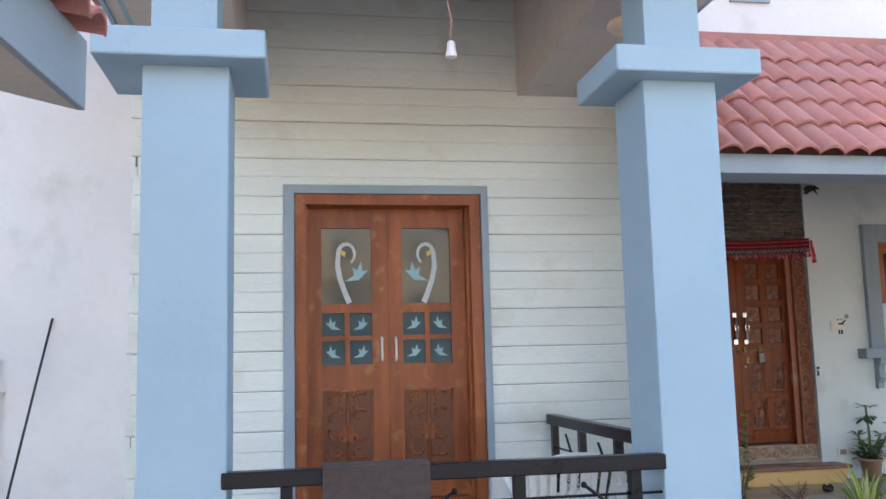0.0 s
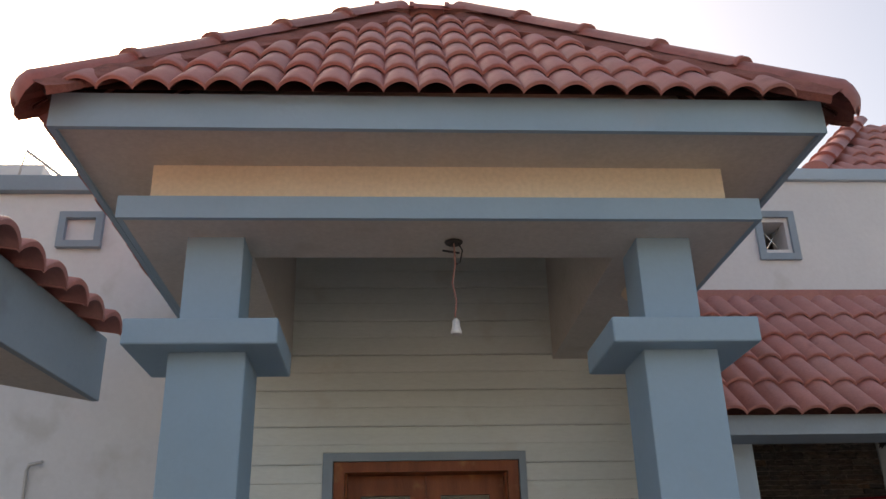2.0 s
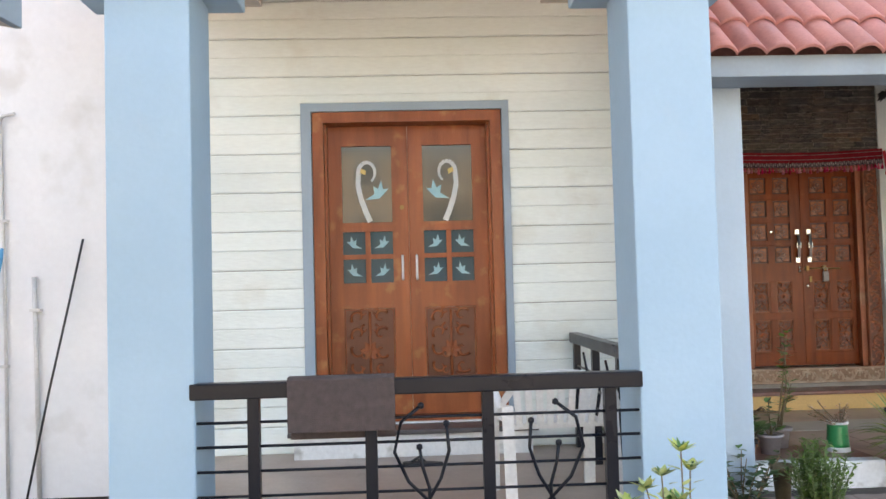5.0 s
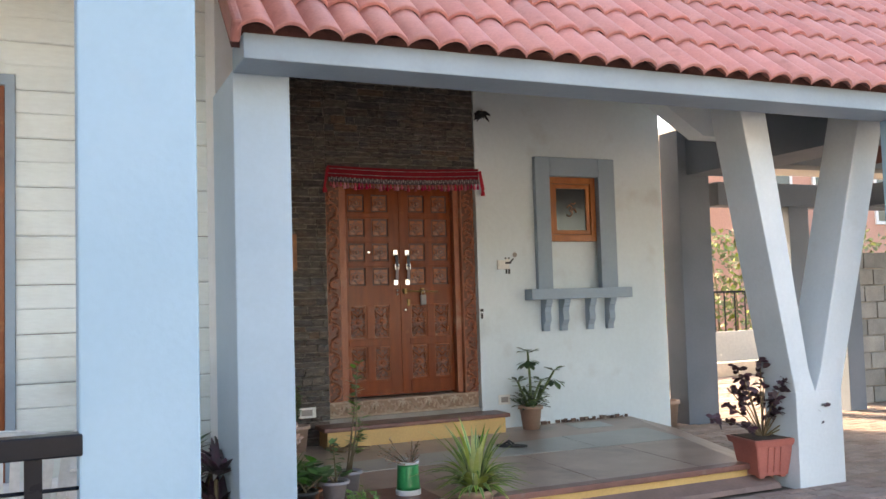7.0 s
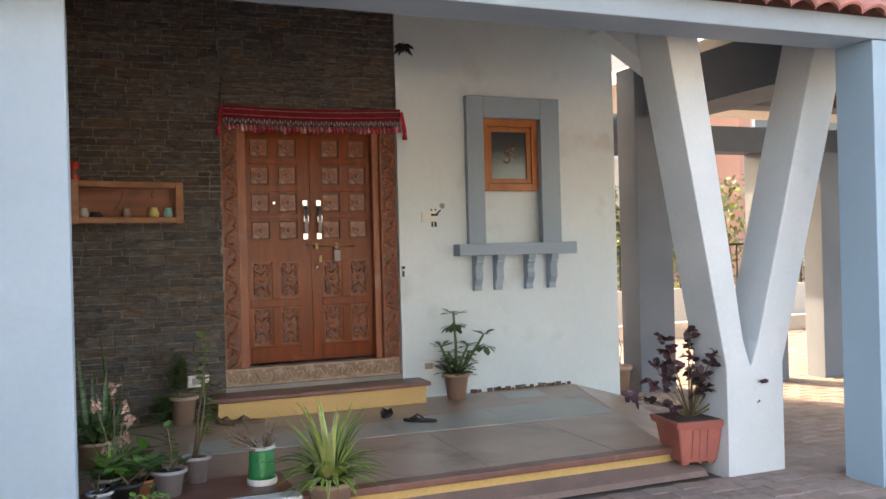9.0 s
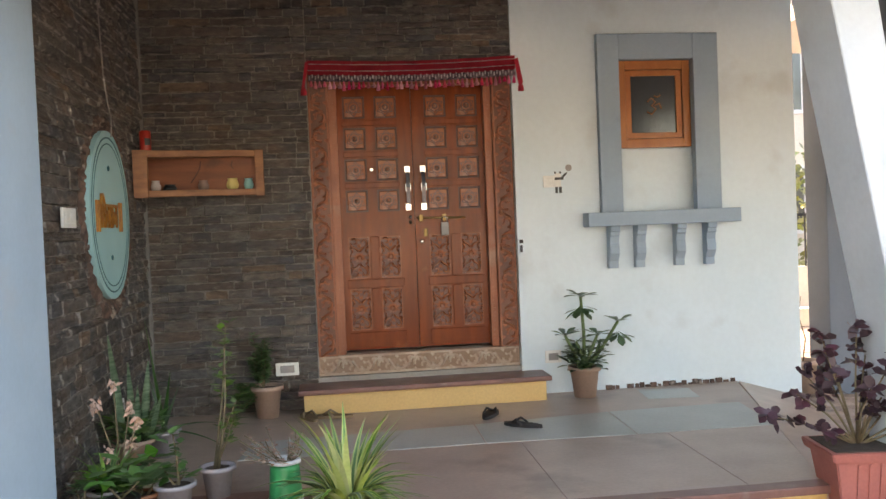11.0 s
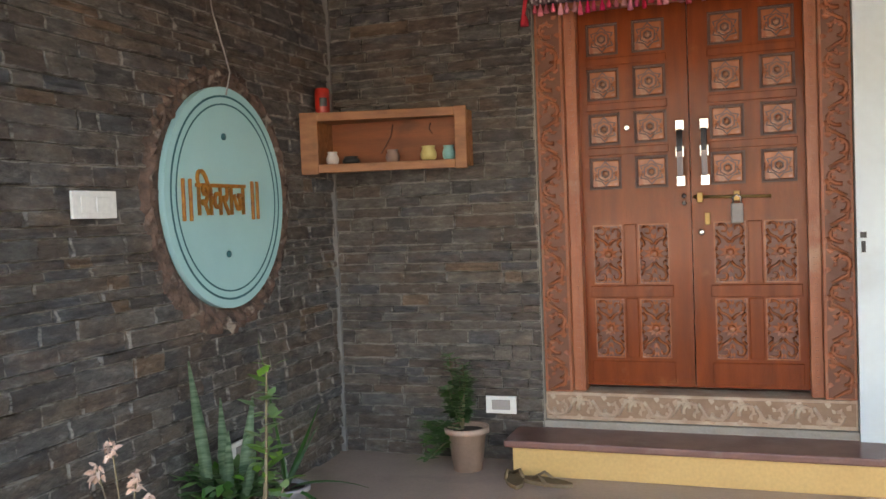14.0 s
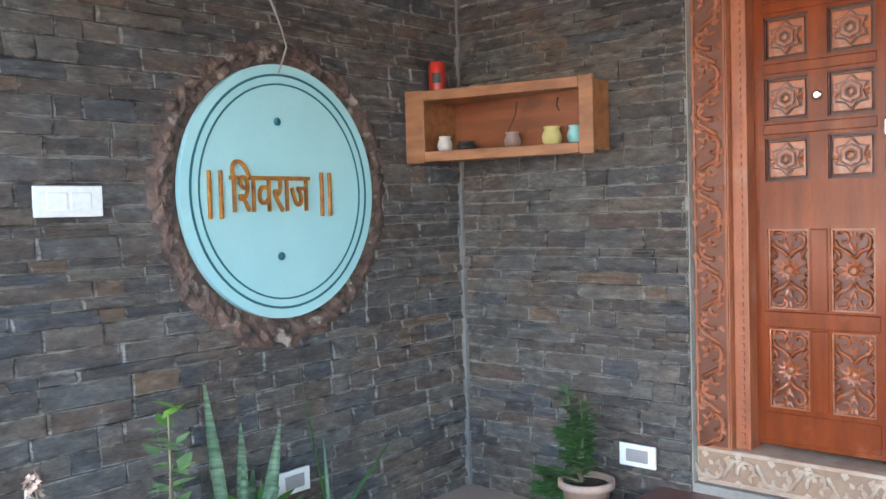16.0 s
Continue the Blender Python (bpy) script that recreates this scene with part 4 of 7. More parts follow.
def leaf_frame(bm, x0, x1, z0, z1, y0, y1, holes):
    """A door leaf as a board with rectangular holes, from strips."""
    xs = sorted({x0, x1, *[h[0] for h in holes], *[h[1] for h in holes]})
    zs = sorted({z0, z1, *[h[2] for h in holes], *[h[3] for h in holes]})
    nx, nz = len(xs) - 1, len(zs) - 1
    solid = [[not any(h[0] <= (xs[i] + xs[i + 1]) / 2 <= h[1] and h[2] <= (zs[j] + zs[j + 1]) / 2 <= h[3] for h in holes) for j in range(nz)] for i in range(nx)]
    vert = {}

    def vv(i, j, y):
        if (i, j, y) not in vert:
            vert[i, j, y] = bm.verts.new((xs[i], y, zs[j]))
        return vert[i, j, y]
    for i in range(nx):
        for j in range(nz):
            if not solid[i][j]:
                continue
            bm.faces.new((vv(i, j, y0), vv(i + 1, j, y0), vv(i + 1, j + 1, y0), vv(i, j + 1, y0)))
            bm.faces.new((vv(i, j, y1), vv(i, j + 1, y1), vv(i + 1, j + 1, y1), vv(i + 1, j, y1)))
            for di, dj, a, b in ((-1, 0, (i, j), (i, j + 1)), (1, 0, (i + 1, j + 1), (i + 1, j)), (0, -1, (i + 1, j), (i, j)), (0, 1, (i, j + 1), (i + 1, j + 1))):
                ii, jj = i + di, j + dj
                if not (0 <= ii < nx and 0 <= jj < nz) or not solid[ii][jj]:
                    bm.faces.new((vv(*a, y0), vv(*b, y0), vv(*b, y1), vv(*a, y1)))


# the glazed double door
door_1 = tagged(new("door_1"), "worn teak double door with etched glass and carved panels, closed", "door", kind="structure")
part("frame", boxes((0.034, 0.112, 6.245, 6.45, 0.44, 2.63), (1.293, 1.371, 6.245, 6.45, 0.44, 2.63), (0.112, 1.293, 6.245, 6.45, 2.555, 2.63), (0.112, 1.293, 6.30, 6.45, 0.44, 0.47), (0.112, 0.13, 6.33, 6.45, 0.47, 2.555), (1.275, 1.293, 6.33, 6.45, 0.47, 2.555)), "teak_old", door_1, "worn teak door frame")
CARVED_TALL = mesh_of("carved_panel", scroll_panel(0.355, 0.60, 5), "teak_old", "teak_old_shade")


def bird(bm, cx, cz, s, flip, y):
    pts = [(-0.5, -0.35), (-0.1, -0.1), (-0.15, 0.25), (0.05, 0.12), (0.2, 0.5), (0.27, 0.1), (0.5, 0.12), (0.25, -0.15), (0.1, -0.3)]
    prism(bm, [(cx + flip * s * a, cz + s * b) for a, b in pts], y - 0.0015, y, "y")


for x0, x1, flip in ((0.13, 0.7015, 1), (0.7035, 1.275, -1)):
    lf = part("door_leaf", bmesh.new(), "teak_old", door_1)
    gx0 = x0 + (0.095 if flip > 0 else 0.105)
    gx1 = gx0 + 0.36
    mid = (gx0 + gx1) / 2
    holes = [(gx0, gx1, 1.855, 2.41), (gx0, mid - 0.018, 1.625, 1.79), (mid + 0.018, gx1, 1.625, 1.79), (gx0, mid - 0.018, 1.42, 1.592), (mid + 0.018, gx1, 1.42, 1.592), (gx0, gx1, 0.63, 1.235)]
    bm = bmesh.new()
    leaf_frame(bm, x0, x1, 0.475, 2.553, 6.405, 6.445, holes)
    bm.to_mesh(lf.data)
    bm.free()
    for k, hh in enumerate(holes[:5]):
        g = part("pane", B(hh[0] - 0.004, hh[1] + 0.004, 6.426, 6.432, hh[2] - 0.004, hh[3] + 0.004), "glass_dark" if k == 0 else "glass_blue", lf, "dark reflecting glass pane")
    bm = bmesh.new()
    for k, hh in enumerate(holes[1:5]):
        bird(bm, (hh[0] + hh[1]) / 2, (hh[2] + hh[3]) / 2, 0.11, flip * (1 if k % 2 else -1), 6.4255)
    bird(bm, mid + flip * 0.07, 2.08, 0.17, flip, 6.4255)
    part("etched_birds", bm, "etched_blue", lf, "pale blue etched bird shapes")
    bm = bmesh.new()
    path = [(mid + flip * 0.0 + flip * 0.06 * math.cos(a), 2.22 + 0.075 * math.sin(a)) for a in np.linspace(-1.0, 3.3, 12)]
    path = path + [(mid - flip * 0.065, 2.13), (mid - flip * 0.045, 2.03), (mid - flip * 0.01, 1.93), (mid + flip * 0.02, 1.862)]
    for (ax, az), (bx, bz), w in zip(path, path[1:], np.linspace(0.012, 0.03, len(path))):
        d = Vector((bx - ax, 0, bz - az)).normalized()
        n = Vector((d.z, 0, -d.x)) * w * 0.7
        q = [bm.verts.new((ax - n.x, 6.4245, az - n.z)), bm.verts.new((ax + n.x, 6.4245, az + n.z)), bm.verts.new((bx + n.x, 6.4245, bz + n.z)), bm.verts.new((bx - n.x, 6.4245, bz - n.z))]
        bm.faces.new(q)
    part("etched_swan", bm, "etched", lf, "frosted curling swan-neck motif")
    bm = bmesh.new()
    prism(bm, [(mid - flip * 0.05, 2.22), (mid - flip * 0.01, 2.20), (mid - flip * 0.005, 2.235), (mid - flip * 0.04, 2.25)], 6.4228, 6.4238, "y")
    part("etched_beak", bm, "etched_yellow", lf)
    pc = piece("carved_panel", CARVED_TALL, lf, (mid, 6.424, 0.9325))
    hx = x1 - 0.05 if flip > 0 else x0 + 0.05
    bm = bmesh.new()
    tube(bm, [(hx, 6.405, 1.44), (hx, 6.372, 1.45), (hx, 6.368, 1.52), (hx, 6.372, 1.60), (hx, 6.405, 1.61)], 0.009, 8)
    part("door_handle", bm, "plastic_white", lf, "pale vertical pull handle")
bm = bmesh.new()
tube(bm, [(0.655, 6.407, 1.96), (0.655, 6.398, 1.96)], 0.016, 12)
part("door_viewer", bm, "brass", door_1, "small round brass door viewer")


# square vents high on the wall
def wall_vent(name, x0, x1, z0, z1, lattice):
    v = thing(name, "square grey framed ventilation opening high in the wall" + (" with crossed bars" if lattice else ""), "vent")
    fr = 0.055
    y0, y1 = YW - 0.03, YW + 0.02
    part("frame", boxes((x0, x1, y0, y1, z1 - fr, z1), (x0, x1, y0, y1, z0, z0 + fr), (x0, x0 + fr, y0, y1, z0 + fr, z1 - fr), (x1 - fr, x1, y0, y1, z0 + fr, z1 - fr)), "grey_blue", v, "grey painted frame")
    part("recess", boxes((x0 + fr, x1 - fr, YW + 0.13, YW + 0.14, z0 + fr, z1 - fr)) if not lattice else boxes((x0 + fr, x0 + fr + 0.012, y0 + 0.03, YW + 0.24, z0 + fr, z1 - fr)), "cream", v, "cream painted recess")
    if lattice:
        bm = bmesh.new()
        a0, a1, c0, c1 = x0 + fr, x1 - fr, z0 + fr, z1 - fr
        for p, q in (((a0, c0), (a1, c1)), ((a0, c1), (a1, c0))):
            tube(bm, [(p[0], YW + 0.1, p[1]), (q[0], YW + 0.1, q[1])], 0.006, 6)
        part("cross_bar", bm, "steel", v, "thin crossed metal bars")


wall_vent("wall_vent", -2.172, -1.83, 4.31, 4.615, False)
wall_vent("wall_vent", 3.445, 3.785, 4.205, 4.64, True)

# roof-top railing and tank stand behind the left parapet
rt = thing("roof_railing", "thin grey pipe railing on the flat roof", "railing")
bm = bmesh.new()
tube(bm, [(-2.62, 6.35, 4.92), (-2.58, 6.35, 5.24), (-2.15, 6.45, 4.93)], 0.014, 6)
part("pipe", bm, "pvc", rt)
tk = thing("roof_parapet_block", "pale plastered block standing on the flat roof", "parapet")
part("block", B(-3.6, -2.62, 6.8, 7.6, 4.7, 5.36, bevel=0.01), "white_wall", tk)

# pipes, poles and wires on the white wall
pipe = thing("drain_pipe", "thin grey pipe with an elbow on the white wall", "pipe")
bm = bmesh.new()
tube(bm, [(-2.07, 6.235, 0.0), (-2.09, 6.235, 1.6), (-2.115, 6.235, 2.60), (-2.10, 6.235, 2.64), (-2.0, 6.2, 2.65)], 0.012, 8)
part("pipe", bm, "pvc", pipe)
for zz in (0.9, 1.9):
    part("clip", B(-2.115, -2.065, 6.215, 6.262, zz, zz + 0.02), "pvc", pipe)
pipe2 = thing("short_pipe", "short pale plastic pipe on the white wall", "pipe")
bm = bmesh.new()
tube(bm, [(-1.86, 6.23, 0.0), (-1.875, 6.235, 0.9), (-1.89, 6.235, 1.52)], 0.016, 8)
part("pipe", bm, "pvc", pipe2)
part("clip", B(-1.91, -1.84, 6.20, 6.262, 1.28, 1.30), "pvc", pipe2)
pole = thing("blue_pole", "bright blue pole leaning against the white wall", "pole")
bm = bmesh.new()
tube(bm, [(-2.36, 5.9, 0.0), (-2.2, 6.1, 0.95), (-2.10, 6.235, 1.72)], 0.016, 8)
part("shaft", bm, "blue_pole", pole)
stick = thing("thin_cane", "thin dark cane leaning against the white wall", "stick")
bm = bmesh.new()
tube(bm, [(-1.84, 5.95, 0.0), (-1.72, 6.05, 0.75), (-1.63, 6.18, 1.35), (-1.555, 6.235, 1.775)], 0.008, 6)
part("shaft", bm, "bag_black", stick)

# hanging lamp holder in the porch
lamp = thing("lamp_holder", "white bulb holder hanging on a pink twisted cord", "lamp", (0.775, 4.02, 0))
bm = bmesh.new()
tube(bm, [(0, 0, 3.39), (0.005, 0, 3.25), (-0.012, 0.004, 3.15), (0.006, 0, 3.05), (-0.004, 0, 2.96)], 0.005, 6)
part("cord", bm, "cable_pink", lamp)
bm = bmesh.new()
lathe(bm, [(0.012, 0.07), (0.02, 0.06), (0.02, 0.03), (0.03, 0.0), (0.026, -0.012)][::-1], 12, cz=2.88)
part("holder", bm, "plastic_white", lamp)
bm = bmesh.new()
lathe(bm, [(0.045, 3.37), (0.05, 3.378), (0.03, 3.388)], 12)
tube(bm, [(-0.06, 0, 3.33), (0.03, 0.01, 3.32)], 0.006, 5)
tube(bm, [(0.02, 0, 3.38), (0.045, 0, 3.33), (0.03, 0, 3.26), (0.0, 0, 3.25)], 0.004, 5)
part("hook", bm, "dark_plastic", lamp, "dark hook and wire ends")
lt = thing("ceiling_light", "round shallow cream ceiling light under the porch beam", "lamp", (2.0, 4.75, 3.387))
bm = bmesh.new()
lathe(bm, [(0.14, 0.0), (0.15, -0.02), (0.13, -0.045), (0.02, -0.05)], 24)
part("shade", bm, "cream", lt)


# ---- porch railing ----
rail = thing("porch_railing", "black square-section railing with curled bars across the porch", "railing")
part("top_rail", B(-0.275, 1.708, 3.92, 4.00, 0.915, 0.985, bevel=0.006), "black_metal", rail)
for x in (0.505, 1.02, 1.565):
    part("post", B(x - 0.026, x + 0.026, 3.935, 3.985, ZF, 0.915, bevel=0.003), "black_metal", rail)
part("post", B(-0.03, 0.022, 3.935, 3.985, ZF, 0.915, bevel=0.003), "black_metal", rail)
for zz in (0.81, 0.705, 0.598, 0.49, 0.385):
    bm = bmesh.new()
    tube(bm, [(-0.275, 3.962, zz), (1.708, 3.962, zz)], 0.007, 6)
    part("bar", bm, "black_metal", rail)
for xc in (0.755, 1.29):
    for pts in ([(xc - 0.03, 0.86), (xc - 0.12, 0.79), (xc - 0.15, 0.66), (xc - 0.09, 0.53), (xc + 0.02, 0.42)], [(xc + 0.08, 0.78), (xc + 0.09, 0.66), (xc + 0.05, 0.54), (xc - 0.02, 0.42)], [(xc - 0.04, 0.68), (xc - 0.03, 0.6), (xc, 0.5), (xc, 0.42)]):
        bm = bmesh.new()
        f = -1 if xc > 1 else 1
        p3 = [(xc + f * (a - xc), 3.952, b) for a, b in pts]
        tube(bm, p3, 0.008, 6)
        lathe(bm, [(0.003, -0.015), (0.014, -0.008), (0.014, 0.008), (0.003, 0.015)], 8, *p3[0])
        part("curled_bar", bm, "black_metal", rail)
side = thing("side_railing", "black side railing from pillar to siding wall", "railing")
part("top_rail", B(1.81, 1.88, 4.32, 6.236, 0.965, 1.035, bevel=0.006), "black_metal", side)
for y in (4.9, 5.55, 6.15):
    part("post", B(1.822, 1.868, y - 0.024, y + 0.024, ZF, 0.965), "black_metal", side)
for zz in (0.81, 0.705, 0.598, 0.45):
    bm = bmesh.new()
    tube(bm, [(1.845, 4.32, zz), (1.845, 6.236, zz)], 0.007, 6)
    part("bar", bm, "black_metal", side)
for y in (5.2, 5.85):
    bm = bmesh.new()
    tube(bm, [(1.83, y, 0.92), (1.83, y - 0.1, 0.82), (1.83, y - 0.12, 0.7), (1.83, y - 0.03, 0.5)], 0.008, 6)
    part("curled_bar", bm, "black_metal", side)
doormat = thing("doormat", "dark grey-brown looped doormat hung over the rail", "mat")
bm = bmesh.new()
prof = [(3.905, 0.765), (3.903, 0.99), (3.925, 1.002), (3.995, 1.002), (4.017, 0.99), (4.019, 0.72), (4.008, 0.72), (4.006, 0.985), (3.99, 0.99), (3.93, 0.99), (3.915, 0.985), (3.916, 0.765)]
prism(bm, prof, 0.148, 0.612, "x")
part("cloth", bm, "mat_grey", doormat)

# plastic chair facing the door
chair = thing("plastic_chair", "white moulded plastic armchair with a slatted back", "chair", (1.42, 4.72, ZF), rz=4)
bm = bmesh.new()
prism(bm, [(-0.24, -0.2), (0.24, -0.2), (0.25, 0.25), (-0.25, 0.25)], 0.40, 0.425, "z")
part("seat", bm, "plastic_white", chair)
top = []
for k in range(13):
    a = math.pi * k / 12
    top.append((0.31 * math.cos(a), -0.20 - 0.10 * math.sin(a) ** 0.7, 0.50 + 0.20 * math.sin(a) ** 0.8))
bm = bmesh.new()
pts_in = [(x * 0.93, y + 0.01, zz - 0.035) for x, y, zz in top]
for i in range(12):
    bm.faces.new([bm.verts.new(q) for q in (top[i], top[i + 1], pts_in[i + 1], pts_in[i])])
bmesh.ops.remove_doubles(bm, verts=bm.verts, dist=0.0005)
bmesh.ops.solidify(bm, geom=bm.faces[:], thickness=0.014)
part("back_rim", bm, "plastic_white", chair)
for k in range(-4, 5):
    x = k * 0.052
    bm = bmesh.new()
    zt = 0.50 + 0.20 * math.sin(math.acos(max(-1, min(1, x * 1.1 / 0.31)))) ** 0.8 - 0.02
    prism(bm, [(x - 0.017, 0.415), (x + 0.017, 0.415), (x * 1.12 + 0.017, zt), (x * 1.12 - 0.017, zt)], -0.215, -0.203, "y")
    for v in bm.verts:
        v.co.y -= (v.co.z - 0.41) * 0.26
    part("back_slat", bm, "plastic_white", chair)
for s in (-1, 1):
    bm = bmesh.new()
    tube(bm, [(s * 0.30, -0.21, 0.50), (s * 0.31, -0.02, 0.60), (s * 0.31, 0.18, 0.615), (s * 0.29, 0.25, 0.58)], 0.022, 8)
    part("armrest", bm, "plastic_white", chair)
    for y0, y1, ztop in ((-0.19, -0.26, 0.52), (0.23, 0.27, 0.6)):
        bm = bmesh.new()
        prism(bm, [(s * 0.27 - 0.03, y0 - 0.03), (s * 0.27 + 0.03, y0 - 0.03), (s * 0.27 + 0.02, y0 + 0.03), (s * 0.27 - 0.02, y0 + 0.03)], 0.0, ztop, "z")
        for v in bm.verts:
            v.co.y += (y1 - y0) * (1 - v.co.z / ztop)
        part("leg", bm, "plastic_white", chair)

# ---- entrance porch: carved door ----
door_2 = tagged(new("door_2"), "carved reddish teak double door with floral panels, closed and padlocked", "door", kind="structure")
FX = (3.79, 5.238)
part("frame", boxes((3.79, 3.93, 8.35, 8.54, 0.51, 2.56), (5.10, 5.238, 8.35, 8.54, 0.51, 2.56), (3.93, 5.10, 8.35, 8.54, 2.42, 2.56), (3.93, 3.99, 8.385, 8.54, 0.51, 2.42), (5.045, 5.10, 8.385, 8.54, 0.51, 2.42), bevel=0.004), "teak_frame", door_2, "carved teak door frame")
part("sill", B(3.79, 5.238, 8.345, 8.54, 0.37, 0.51, bevel=0.006), "teak_sill", door_2, "worn pale carved door sill")


def scroll_unit(flip):
    bm = bmesh.new()
    scroll(bm, 0.0, 0.0, 0.046, -1.2, flip, 0.0, 0.0115)
    scroll(bm, flip * 0.014, -0.064, 0.028, 1.8, -flip, 0.0, 0.0085)
    for sx, sz, ex, ez in ((-0.5, 0.9, -1.05, 1.25), (0.9, -0.5, 1.1, -1.1), (-0.9, -0.6, -1.1, -1.2)):
        leaf(bm, (flip * 0.045 * sx, -0.003, 0.045 * sz), (flip * 0.045 * ex, -0.006, 0.045 * ez), 0.026, (0, -1, 0), 0.5)
    for a in (0.4, 1.5, 2.6, 3.9):
        leaf(bm, (0.012 * math.cos(a), -0.004, 0.012 * math.sin(a)), (0.036 * math.cos(a), -0.008, 0.036 * math.sin(a)), 0.018, (0, -1, 0), 0.4)
    tube(bm, [(flip * 0.042, 0, -0.02), (flip * 0.03, 0, -0.06), (-flip * 0.03, 0, -0.1)], 0.009, 5)
    return bm


SCROLLS = [mesh_of("scroll_carving", scroll_unit(f), "teak_frame") for f in (1, -1)]
SCROLLS_SILL = [mesh_of("scroll_carving", scroll_unit(f), "teak_sill") for f in (1, -1)]
# backing strips whose colour holds the shade between the scrolls
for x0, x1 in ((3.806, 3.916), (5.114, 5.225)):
    part("carved_ground", B(x0, x1, 8.346, 8.3505, 0.52, 2.5), "teak_frame_shade", door_2, "ground of the carving with recess shade in its colour")
part("carved_ground", B(3.80, 5.228, 8.3415, 8.3465, 0.39, 0.495), "teak_sill_shade", door_2)
for x in (3.857, 5.172):
    for k in range(14):
        piece("scroll_carving", SCROLLS[k % 2], door_2, (x, 8.344, 0.62 + k * 0.132), (0, 0, 0), (1.15, 1.3, 1.0))
for k in range(11):
    piece("scroll_carving", SCROLLS_SILL[k % 2], door_2, (3.87 + k * 0.128, 8.340, 0.44), (0, radians(90), 0), (1.1, 1.0, 1.0))
bm = bmesh.new()
for x in (3.962, 5.072):
    for k in range(60):
        box(bm, x - 0.008, x + 0.008, 8.378, 8.386, 0.53 + k * 0.031, 0.545 + k * 0.031)
for x0 in (3.796, 3.918, 5.106, 5.226):
    box(bm, x0, x0 + 0.008, 8.342, 8.352, 0.52, 2.5)
part("bead_moulding", bm, "teak_frame", door_2)


def star_panel():
    """A square panel: groove coloured dark as shade, raised field, a six-pointed rosette in steps."""
    bm = bmesh.new()
    h = 0.081
    box(bm, -h, h, 0.006, 0.014, -h, h)
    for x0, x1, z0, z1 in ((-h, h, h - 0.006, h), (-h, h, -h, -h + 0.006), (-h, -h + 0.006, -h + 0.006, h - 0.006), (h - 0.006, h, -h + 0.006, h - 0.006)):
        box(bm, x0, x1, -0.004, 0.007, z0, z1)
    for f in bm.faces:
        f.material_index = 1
    box(bm, -h + 0.015, h - 0.015, -0.004, 0.007, -h + 0.015, h - 0.015, bevel=0.004)

    def layer(r, n, inner, y0, y1, dark):
        a = []
        for k in range(2 * n):
            rr = r * (inner if k % 2 else 1.0)
            a.append((rr * math.sin(k * math.pi / n), rr * math.cos(k * math.pi / n)))
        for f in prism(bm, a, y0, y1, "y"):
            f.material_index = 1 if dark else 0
    # every other step carries the shaded wood colour to outline the star
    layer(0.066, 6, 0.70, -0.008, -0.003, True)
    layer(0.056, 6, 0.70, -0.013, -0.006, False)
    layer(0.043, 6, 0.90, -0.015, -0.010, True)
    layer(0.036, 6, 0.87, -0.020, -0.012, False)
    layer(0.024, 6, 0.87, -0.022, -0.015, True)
    ball = bmesh.ops.create_uvsphere(bm, u_segments=10, v_segments=6, radius=0.014)
    for v in ball["verts"]:
        v.co.y = v.co.y * 0.7 - 0.021
    for s in (-1, 1):
        leaf(bm, (s * 0.040, -0.006, 0.0), (s * 0.064, -0.010, 0.014), 0.016, (0, -1, 0), 0.4)
        leaf(bm, (s * 0.040, -0.006, 0.0), (s * 0.064, -0.010, -0.014), 0.016, (0, -1, 0), 0.4)
    return bm


